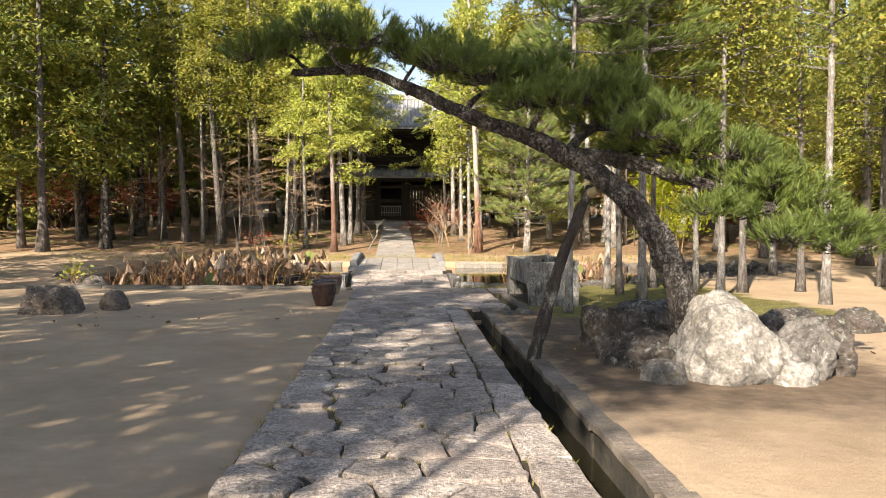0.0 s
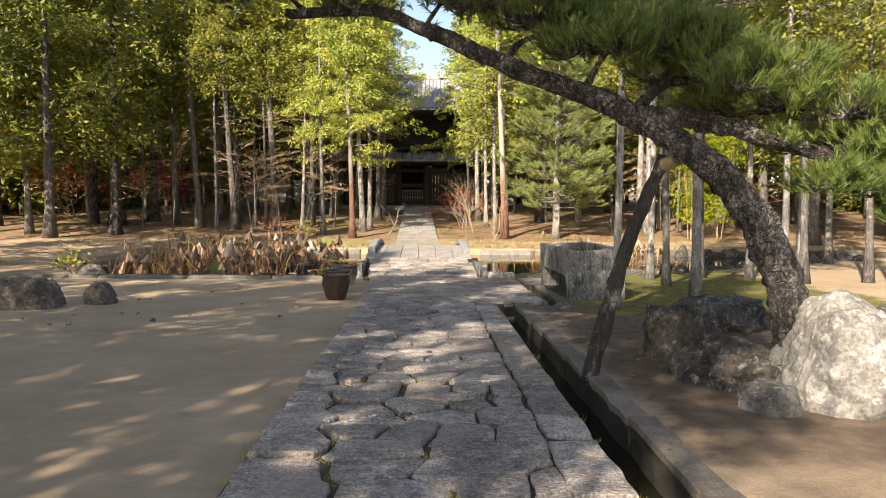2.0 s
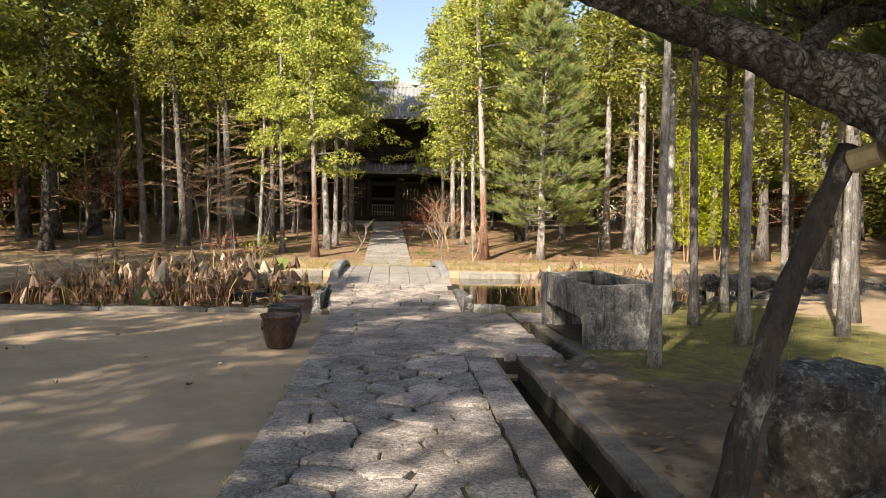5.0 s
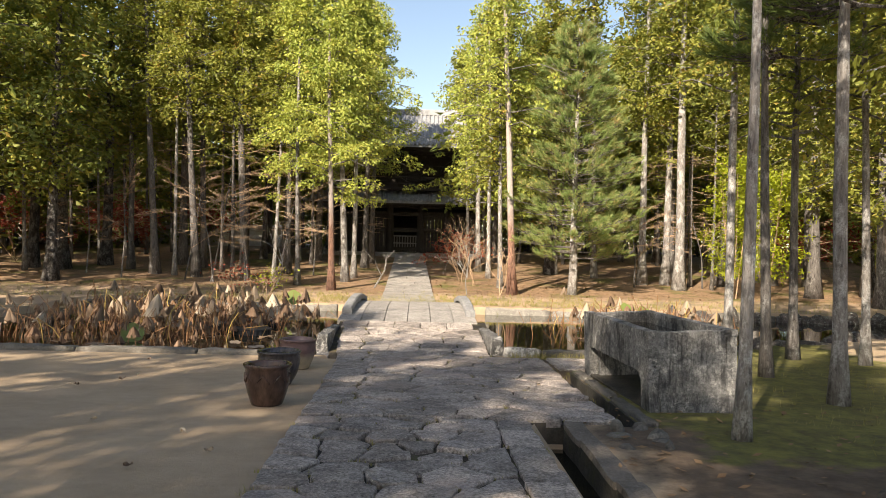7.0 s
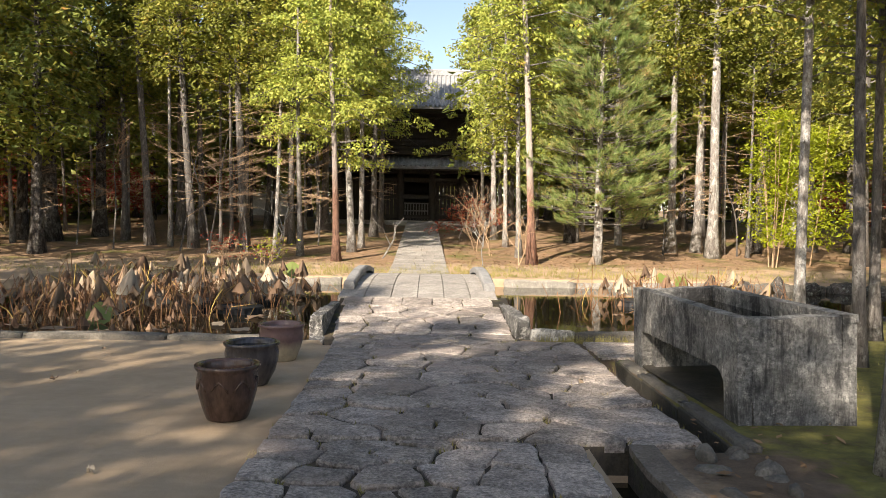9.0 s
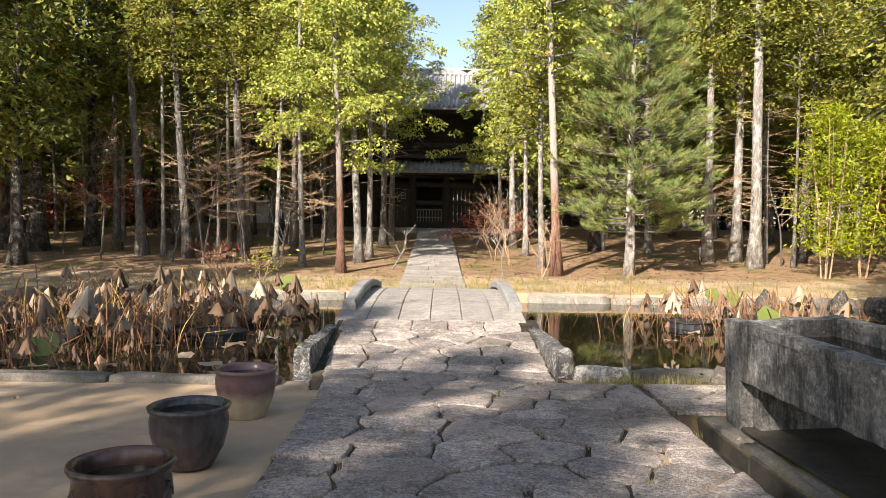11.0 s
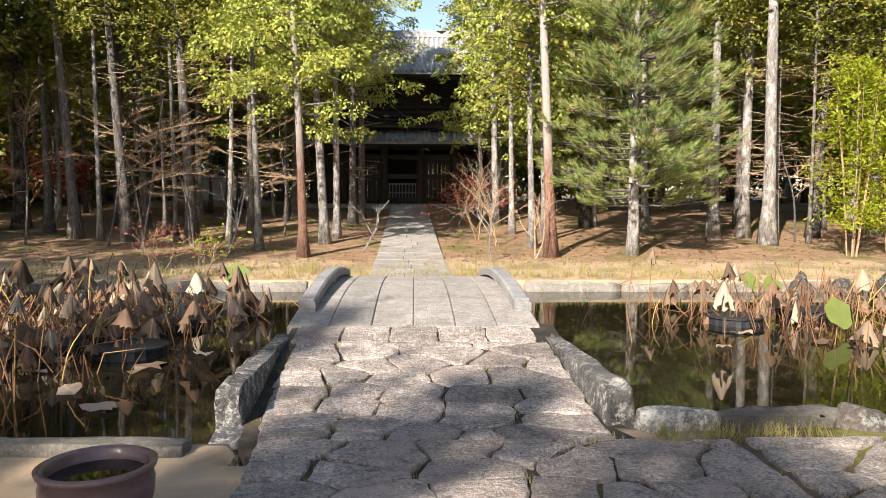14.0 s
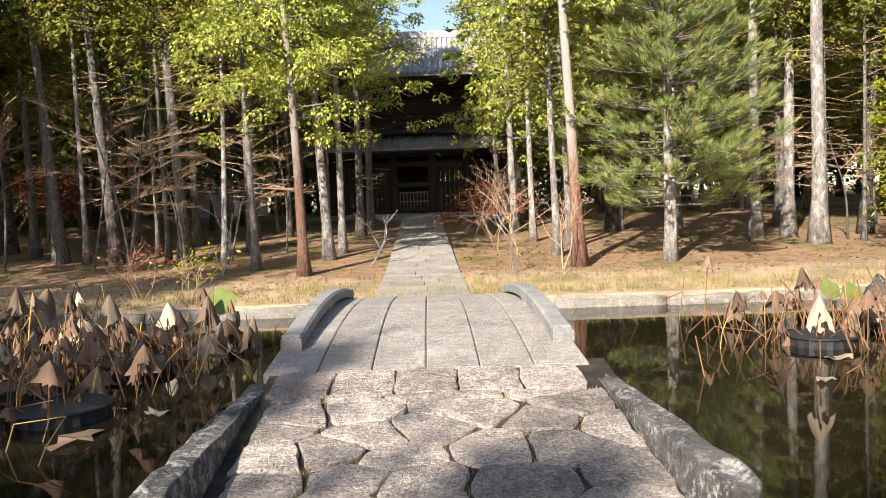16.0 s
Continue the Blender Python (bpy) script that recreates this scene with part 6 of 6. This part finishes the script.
twiggy("maple_tree", 1.75, 42.5, 2.1, 0.9, 1, "low spreading maple with dark red autumn leaves", M_MAPLE, 700, 4, 0.06, depth=5)
twiggy("maple_tree", 1.5, 46.0, 2.2, 0.9, 2, "low spreading maple with dark red autumn leaves", M_MAPLE, 500, 4, 0.06, depth=5)
twiggy("sapling", 1.72, 34.2, 2.6, 0.35, 3, "bare pale sapling beside the path", None, 0, 1, bark=M_BARK_PALE, depth=5, thick=0.022, category="sapling")
twiggy("sapling", 2.9, 35.0, 2.2, 0.3, 4, "bare reddish sapling beside the path", None, 0, 2, depth=4, category="sapling")
twiggy("sapling", 2.1, 37.5, 3.0, 0.4, 5, "bare reddish sapling beside the path", None, 0, 2, depth=5, category="sapling")
twiggy("sapling", 1.6, 39.0, 2.6, 0.4, 35, "bare reddish sapling beside the path", None, 0, 2, depth=5, category="sapling")
twiggy("sapling", -1.9, 36.5, 2.3, 0.3, 6, "thin forked pale sapling leaning by the path", None, 0, 1, bark=M_BARK_PALE, depth=2, thick=0.035, lean=(0.5, 0), category="sapling")
twiggy("sapling", -5.6, 35.6, 3.0, 0.3, 7, "thin forked pale sapling leaning by the pond", None, 0, 1, bark=M_BARK_PALE, depth=3, thick=0.03, lean=(0.3, 0), category="sapling")


def bare_maple(x, y, height, seed, label, dry=0, name="maple_tree"):
    """A slim stem with tiers of nearly level branches that fray into fine twigs."""
    r = random.Random(seed)
    e = base_empty(name, pose(x, y, land(x, y) - 0.03), label, "tree", "bare maples on the bank")
    for s_ in range(r.choice((1, 2))):
        lean = Vector((r.uniform(-0.25, 0.25), r.uniform(-0.15, 0.15), 0)) * height
        stem = smooth_path([(0.1 * s_, 0, 0), lean * 0.3 + Vector((0.1, 0, height * 0.4)), lean * 0.7 + Vector((0, 0.05, height * 0.75)), lean + Vector((0, 0, height))], 4)
        part_mesh("stem", mesh_of("stem", *tube_data(stem, [0.036 * (1 - 0.85 * i / (len(stem) - 1)) for i in range(len(stem))], 7, 0.15), M_BARK), e)
        for k in range(6):
            twigs = []
            t = 0.3 + 0.65 * (k + r.random()) / 6
            p = stem[min(int(t * (len(stem) - 1)), len(stem) - 1)]
            a = r.choice((0.0, 0.0, 3.14)) + r.gauss(0, 0.9)
            d = Vector((math.cos(a), math.sin(a), r.uniform(-0.05, 0.85)))
            side = Vector((-math.sin(a), math.cos(a), 0))
            ln = height * r.uniform(0.28, 0.48)
            path = [p + d * ln * q + Vector((0, 0, -0.10 * ln * q * q)) + side * r.gauss(0, 0.03) * ln for q in (0, 0.25, 0.5, 0.75, 1.0)]
            twigs.append(tube_data(path, [0.013, 0.010, 0.008, 0.006, 0.003], 4, cap=False))
            for m in range(20):
                q = r.uniform(0.2, 1.0)
                b0 = path[int(q * 3.99)].lerp(path[int(q * 3.99) + 1], (q * 3.99) % 1)
                sg = r.choice((-1, 1))
                u = (d * 0.9 + side * sg * r.uniform(0.3, 0.9) + Vector((0, 0, r.uniform(-0.05, 0.28)))).normalized()
                l2 = ln * r.uniform(0.15, 0.42) * (1.15 - 0.6 * q)
                b1 = b0 + u * l2
                twigs.append(tube_data([b0, b0.lerp(b1, 0.5) + Vector((0, 0, 0.012)), b1], [0.0045, 0.0035, 0.002], 3, cap=False))
                for _ in range(4):
                    c0 = b0.lerp(b1, r.uniform(0.3, 1.0))
                    c1 = c0 + (u + side * r.uniform(-0.7, 0.7) + Vector((0, 0, r.uniform(-0.1, 0.25)))).normalized() * l2 * r.uniform(0.25, 0.5)
                    twigs.append(tube_data([c0, c1], [0.003, 0.0018], 3, cap=False))
            part_mesh("branch", mesh_of("branch", *join_data(*twigs), M_TWIG), e)
    return e


for i, (x, y, h) in enumerate([(-8.3, 36.6, 4.6), (-9.6, 37.4, 4.4), (-7.2, 37.6, 3.8), (-12.4, 38.0, 4.2), (-4.9, 40.5, 4.0), (-6.2, 38.8, 4.4), (-14.2, 38.8, 4.0), (9.0, 38.6, 3.6), (12.0, 38.8, 3.6)]):
    bare_maple(x, y, h, 50 + i, "bare tan-twigged maple with level sprays of fine twigs")


def tall_shrub(x, y, height, spread, seed, label, count):
    """Upright stems clothed from knee height in small clumps of narrow leaves."""
    r = random.Random(seed)
    e = base_empty("shrub", pose(x, y, land(x, y) - 0.03), label, "shrub")
    for k in range(6):
        a = r.uniform(0, 6.28)
        top = Vector((math.cos(a) * spread * 0.6, math.sin(a) * spread * 0.6, height * r.uniform(0.75, 1.0)))
        foot = Vector((0.12 * math.cos(a), 0.12 * math.sin(a), 0))
        part_mesh("stem", mesh_of("stem", *tube_data([foot, foot.lerp(top, 0.5) + Vector((0.05, 0, 0)), top], [0.022, 0.016, 0.006], 6), M_TWIG), e)
    v, f = [], []
    for k in range(count):
        t = r.random() ** 0.85
        z = height * (0.14 + 0.86 * t)
        a, q = r.uniform(0, 6.28), math.sqrt(r.random()) * spread * (0.55 + 0.75 * math.sin(math.pi * min(1, 0.2 + 0.75 * t)))* r.uniform(0.7, 1.15)
        c = Vector((math.cos(a) * q, math.sin(a) * q, z))
        for _ in range(16):
            p = c + Vector((r.gauss(0, 0.13), r.gauss(0, 0.13), r.gauss(0, 0.09)))
            u = Vector((r.gauss(0, 0.8), r.gauss(0, 0.8), r.gauss(-0.25, 0.5))).normalized()
            w = u.cross(Vector((r.gauss(0, 1), r.gauss(0, 1), 1.2))).normalized()
            s = r.uniform(0.05, 0.10)
            i = len(v)
            v += [p - u * s, p + w * s * 0.33, p + u * s, p - w * s * 0.33]
            f.append((i, i + 1, i + 2, i + 3))
    part_mesh("foliage", mesh_of("foliage", v, f, M_BUSH), e)["kind"] = "stuff"


tall_shrub(11.9, 35.4, 5.6, 0.85, 70, "tall leafy shrub with bright yellow-green leaves", 300)
tall_shrub(13.4, 36.0, 5.0, 1.2, 71, "tall leafy shrub with bright yellow-green leaves", 320)
for i, (x, y) in enumerate([(-17, 46), (-20, 44), (-13, 48), (-22, 47), (-15.6, 50), (17.5, 44), (21, 45)]):
    twiggy("maple_tree", x, y, 3.4, 0.8, 80 + i, "red-leaved maple in the shaded wood", M_MAPLE, 900, 3, 0.09, depth=5, category="tree")
twiggy("shrub", -5.0, 31.6, 1.2, 0.5, 90, "small leafy shrub on the pond bank", M_BUSH, 120, 4, 0.05, depth=4, thick=0.01)
twiggy("shrub", -6.2, 32.2, 1.3, 0.5, 91, "small reddish shrub on the pond bank", M_MAPLE, 160, 5, 0.05, depth=4, thick=0.01)
twiggy("shrub", -9.2, 21.6, 0.7, 0.6, 92, "small leafy green shrub at the pond edge", M_HINOKI, 140, 4, 0.06, depth=3, thick=0.008)


# ---------- lotus ----------
def withered_leaf(r, size):
    """A drooping dry leaf, crumpled and folded round the top of its stalk."""
    v, f = [], []
    n, steps = 22, (0.06, 0.22, 0.45, 0.72, 1.0)
    fold = r.uniform(0.26, 0.58)
    ln = size * r.uniform(0.85, 1.4)
    ph, lobes = r.uniform(0, 6), r.choice((2, 3, 3, 4))
    for k in range(n):
        a = 2 * math.pi * k / n
        cr = 1 + 0.30 * math.sin(a * lobes + ph) + (0.24 if k % 2 else -0.24) + 0.12 * r.uniform(-1, 1)
        hang = r.uniform(0.75, 1.15)
        for t in steps:
            rad = ln * fold * (t ** 0.75) * (cr + 0.25 * r.uniform(-1, 1) * t) * 0.8 * (1.0 if t < 0.9 else 1.12)
            v.append(Vector((rad * math.cos(a) * 1.1, rad * math.sin(a) * 0.75, -ln * (t ** 1.2) * hang + 0.03 * ln * r.uniform(-1, 1))))
    top = len(v)
    v.append(Vector((0, 0, 0.012)))
    m = len(steps)
    for k in range(n):
        a, b = m * k, m * ((k + 1) % n)
        f.append((a, b, top))
        for q in range(m - 1):
            if q == m - 2 and r.random() < 0.2:
                continue
            f.append((a + q, a + q + 1, b + q + 1, b + q))
    return v, f


def lotus_proto(seed, h, leafy, green=False, flat=False, size=0.2):
    r = random.Random(seed)
    e = base_empty("lotus", pose(0, 0, -50), "", "lotus plant")
    bend = Vector((r.gauss(0, 0.16), r.gauss(0, 0.16), 0))
    pts = [Vector((0, 0, -0.35)), bend * 0.4 + Vector((0, 0, h * 0.45)), bend + Vector((0, 0, h))]
    if leafy == "bent":
        pts = [Vector((0, 0, -0.35)), bend * 0.5 + Vector((0, 0, h * 0.7)), bend * 2 + Vector((0.12, 0, h)), bend * 2 + Vector((0.4, 0.1, h * 0.55)), bend * 2 + Vector((0.5, 0.1, 0.05))]
    v, f = tube_data(smooth_path(pts, 3) if leafy != "bent" else pts, [0.008] * (len(smooth_path(pts, 3)) if leafy != "bent" else len(pts)), 5, cap=False)
    part_mesh("stalk", mesh_of("stalk", v, f, M_STALK), e)
    if leafy == "leaf":
        tip = pts[-1]
        if flat:
            n = 22
            lv = [tip]
            for k in range(n):
                a = 2 * math.pi * k / n
                lv.append(tip + Vector((size * math.cos(a) * r.uniform(0.95, 1.05), size * 0.5 * math.sin(a), size * 0.85 * math.sin(a) + 0.02 * math.sin(5 * a))))
            lf = [(0, 1 + k, 1 + (k + 1) % n) for k in range(n)]
        else:
            lv, lf = withered_leaf(r, size)
            lv = [q + tip for q in lv]
        part_mesh("leaf", mesh_of("leaf", lv, lf, M_LOTUS_GREEN if green else M_LOTUS_DRY, smooth=True), e)
    return e


def plant_lotus():
    r = random.Random(77)
    protos = [lotus_proto(i, r.uniform(0.45, 1.25), "leaf", size=r.uniform(0.2, 0.34)) for i in range(10)]
    protos += [lotus_proto(20 + i, r.uniform(0.35, 0.7), "leaf", size=r.uniform(0.16, 0.28)) for i in range(5)]
    protos += [lotus_proto(30 + i, r.uniform(0.4, 0.9), "bent") for i in range(8)]
    protos += [lotus_proto(40 + i, r.uniform(0.5, 1.2), "bare") for i in range(4)]
    done = []

    def put(ob, x, y, s, label, group):
        c = copy_thing(ob, pose(x, y, WATER_Z, r.gauss(0, 9), r.gauss(0, 9), r.uniform(0, 360)))
        c.scale = (s, s, s)
        tagged(c, label, "lotus plant", group)

    for i in range(215):
        for _ in range(20):
            x, y = r.gauss(-5.4, 1.9), r.gauss(25.0, 2.2)
            if -9.3 < x < -2.6 and 21.3 < y < 29.6 and in_pond(x, y) and not (x > -3.6 and y < 24.5):
                break
        p = protos[r.randrange(len(protos))]
        put(p, x, y, r.uniform(0.75, 1.15), "withered brown lotus drooping on a dry stalk in the pond", "withered lotus in the pond")
    for i in range(40):
        x, y = r.gauss(6.0, 1.3), r.gauss(27.0, 1.2)
        if not (3.4 < x < 10 and in_pond(x, y - 0.8)):
            x, y = 5.5 + r.uniform(-1, 1), 27 + r.uniform(-1, 1)
        p = protos[r.randrange(len(protos))]
        put(p, x, y, r.uniform(0.7, 1.05), "withered brown lotus drooping on a dry stalk in the pond", "withered lotus in the pond")
    for x, y, h, s, green in ((-5.53, 22.6, 0.16, 0.23, True), (-3.85, 29.6, 0.5, 0.24, True), (6.0, 28.3, 0.5, 0.17, True), (6.4, 28.9, 0.35, 0.2, True), (6.2, 25.6, 0.32, 0.24, True)):
        e = lotus_proto(int(x * 10) + 60, h, "leaf", green, True, s)
        e.matrix_basis = pose(x, y, WATER_Z, 0, 0, 15)
        tagged(e, "round green lotus leaf standing on its stalk", "lotus plant", "green lotus leaves")
    # the tangle of broken stalks and rags of leaf between them
    tubes, rv, rf = [], [], []
    for i in range(620):
        left = i < 450
        x, y = (r.gauss(-5.6, 1.7), r.gauss(25.0, 2.0)) if left else (r.gauss(6.0, 1.3), r.gauss(27.0, 1.0))
        if not in_pond(x, y - 0.5) or y > 30 or (left and not -9.3 < x < -2.7) or (left and x > -3.5 and y < 24.5):
            continue
        h = r.uniform(0.1, 0.75)
        b = Vector((r.gauss(0, 0.3), r.gauss(0, 0.3), 0))
        p = Vector((x, y, WATER_Z - 0.2))
        q = p + b * 0.6 + Vector((0, 0, 0.2 + h))
        pts = [p, p.lerp(q, 0.5), q]
        if r.random() < 0.5:
            pts.append(q + b * 0.9 - Vector((0, 0, h * r.uniform(0.3, 1))))
        tubes.append(tube_data(pts, [0.007] * len(pts), 4, cap=False))
        if r.random() < (0.55 if left else 0.2):
            lv, lf = withered_leaf(r, r.uniform(0.1, 0.2))
            k = len(rv)
            rv += [w + pts[-1] for w in lv]
            rf += [tuple(j + k for j in w) for w in lf]
    tagged(new("stalk_thicket", mesh_of("stalk_thicket", *join_data(*tubes), M_STALK_MIX)), "tangle of broken reddish-brown lotus stalks in the pond", "lotus stalks", kind="stuff")
    tagged(new("leaf_rags", mesh_of("leaf_rags", rv, rf, M_RAGS, smooth=True)), "small ragged withered lotus leaves among the stalks", "lotus leaves", kind="stuff")
    for p in protos:
        for c in p.children_recursive:
            bpy.data.objects.remove(c)
        bpy.data.objects.remove(p)


plant_lotus()


# floating dry leaves, planting tubs
def floating_leaf(x, y, z, s, seed):
    r = random.Random(seed)
    n = 12
    v = [(0, 0, 0.02)]
    for k in range(n):
        a = 2 * math.pi * k / n
        q = s * r.uniform(0.6, 1.1)
        v.append((q * math.cos(a), q * 0.6 * math.sin(a), r.uniform(0.005, 0.06)))
    ob = new("dry_leaf", mesh_of("dry_leaf", v, [(0, 1 + k, 1 + (k + 1) % n) for k in range(n)], M_LOTUS_DRY))
    ob.matrix_basis = pose(x, y, z, 0, 0, r.uniform(0, 360))
    tagged(ob, "curled tan dry leaf lying flat", "dead leaf", "dry leaves")


r_l = random.Random(8)
for i, (x, y) in enumerate([(-3.0, 21.7), (-3.2, 23.4), (-2.8, 24.2), (-3.6, 22.4), (-4.3, 21.6), (-5.2, 21.4), (-6.0, 21.6), (3.9, 24.6), (4.6, 25.6), (5.4, 24.9), (6.2, 24.4), (7.0, 25.8), (-4.4, 23.2), (-6.8, 21.9), (8.4, 26.8)]):
    floating_leaf(x, y, WATER_Z + 0.003, r_l.uniform(0.16, 0.3), i)
for i in range(26):
    x, y = r_l.uniform(-6, -1.4), r_l.uniform(12, 20)
    floating_leaf(x, y, land(x, y) + 0.006, r_l.uniform(0.03, 0.06), 50 + i)


def tub(x, y):
    e = base_empty("planting_tub", pose(x, y, WATER_Z - 0.3), "ribbed black plastic planting tub half sunk in the pond", "planting tub", "planting tubs")
    n = 40
    v, f = [], []
    for z in (0, 0.42):
        for k in range(n):
            a = 2 * math.pi * k / n
            q = 0.42 + (0.014 if k % 2 else 0)
            v.append((q * math.cos(a), q * math.sin(a), z))
    f = [(k, (k + 1) % n, n + (k + 1) % n, n + k) for k in range(n)] + [tuple(range(n, 2 * n))]
    part_mesh("wall", mesh_of("wall", v, f, M_PLASTIC), e)
    vv, ff = tube_data([(0.44 * math.cos(2 * math.pi * k / 24), 0.44 * math.sin(2 * math.pi * k / 24), 0.42) for k in range(25)], [0.018] * 25, 6, cap=False)
    part_mesh("rim", mesh_of("rim", vv, ff, M_PLASTIC), e)


for x, y in ((-3.7, 24.2), (-4.9, 25.2), (-6.4, 24.4), (4.9, 26.6), (6.4, 27.4), (-3.9, 26.4)):
    tub(x, y)

# far wall glimpsed between the trunks
for x0, x1, y0 in ((-30, -16, 66), (-15.5, -11, 64)):
    e = base_empty("garden_wall", pose((x0 + x1) / 2, y0, land(x0, y0) - 0.1), "pale plastered garden wall with a tiled coping beyond the trees", "wall")
    part("wall_panel", box_bm(x1 - x0, 0.3, 1.5, 0.02, (0, 0, 0)), M_PLASTER, e)
    part("coping", box_bm(x1 - x0 + 0.1, 0.7, 0.22, 0.05, (0, 0, 1.5)), M_TILE, e)


# ---------- litter and grass ----------
def scatter(name, n, place, make, mat, label, category, seed):
    r = random.Random(seed)
    v, f = [], []
    for _ in range(n):
        x, y = place(r)
        if in_pond(x, y):
            continue
        make(v, f, Vector((x, y, land(x, y))), r)
    ob = new(name, mesh_of(name, v, f, mat))
    tagged(ob, label, category, kind="stuff")


def blade(v, f, p, r):
    for _ in range(6):
        d = Vector((r.gauss(0, 0.35), r.gauss(0, 0.35), 1)).normalized() * r.uniform(0.06, 0.2)
        s = Vector((r.gauss(0, 1), r.gauss(0, 1), 0)).normalized() * 0.006
        q = p + Vector((r.gauss(0, 0.05), r.gauss(0, 0.05), 0))
        i = len(v)
        v += [q - s, q + s, q + d]
        f.append((i, i + 1, i + 2))


def leaf_bit(v, f, p, r):
    s = r.uniform(0.02, 0.06)
    a = r.uniform(0, 6.28)
    u, w = Vector((math.cos(a), math.sin(a), r.uniform(-0.3, 0.5))) * s, Vector((-math.sin(a), math.cos(a), r.uniform(-0.2, 0.3))) * s * 0.6
    q = p + Vector((0, 0, 0.02))
    i = len(v)
    v += [q - u, q + w, q + u, q - w]
    f.append((i, i + 1, i + 2, i + 3))


scatter("bank_grass", 1700, lambda r: (r.gauss(0, 7), 31.12 + abs(r.gauss(0, 1.5))), blade, M_STALK_GRASS, "short dry yellow-green grass on the pond bank", "grass", 1)
scatter("kerb_grass", 90, lambda r: (r.uniform(1.75, 3.2), r.uniform(20.5, 20.72)), lambda v, f, p, r: blade(v, f, p - Vector((0, 0, 0.03)), r), M_STALK_GRASS, "short bright grass at the foot of the kerb", "grass", 5)
scatter("moss_sprigs", 160, lambda r: (r.uniform(4.1, 9), r.uniform(14.0, 20.5)), lambda v, f, p, r: blade(v, f, p - Vector((0, 0, 0.06)), r), M_STALK_GRASS, "sparse short grass in the moss", "grass", 2)
scatter("leaf_litter", 6500, lambda r: (r.gauss(0, 9), 33.5 + abs(r.gauss(0, 6))), leaf_bit, M_LITTER, "brown fallen leaves and needles on the forest floor", "leaf litter", 3)
scatter("leaf_litter", 700, lambda r: (r.uniform(1.9, 7), r.uniform(8.5, 16)), lambda v, f, p, r: leaf_bit(v, f, p, r) if r.random() < 0.6 else None, M_LITTER, "scattered brown needles and leaves on the trodden soil", "leaf litter", 4)


def joint_moss():
    r = random.Random(12)
    v, f = [], []
    for poly, dz, tilt in STONES:
        for p in poly:
            if r.random() < 0.33 and p[1] > 2:
                for _ in range(r.randrange(4, 12)):
                    x, y = p[0] + r.gauss(0, 0.03), p[1] + r.gauss(0, 0.03)
                    q = Vector((x, y, pave_z(x, y) - 0.04))
                    d = Vector((r.gauss(0, 0.5), r.gauss(0, 0.5), 1)).normalized() * r.uniform(0.03, 0.07)
                    s = Vector((r.gauss(0, 1), r.gauss(0, 1), 0)).normalized() * 0.006
                    i = len(v)
                    v += [q - s, q + s, q + d]
                    f.append((i, i + 1, i + 2))
    tagged(new("joint_moss", mesh_of("joint_moss", v, f, M_STALK_GRASS)), "moss and dry grass in the joints of the paving", "moss", kind="stuff")


joint_moss()

# ---------- paving stones, laid last ----------
lay_stones()
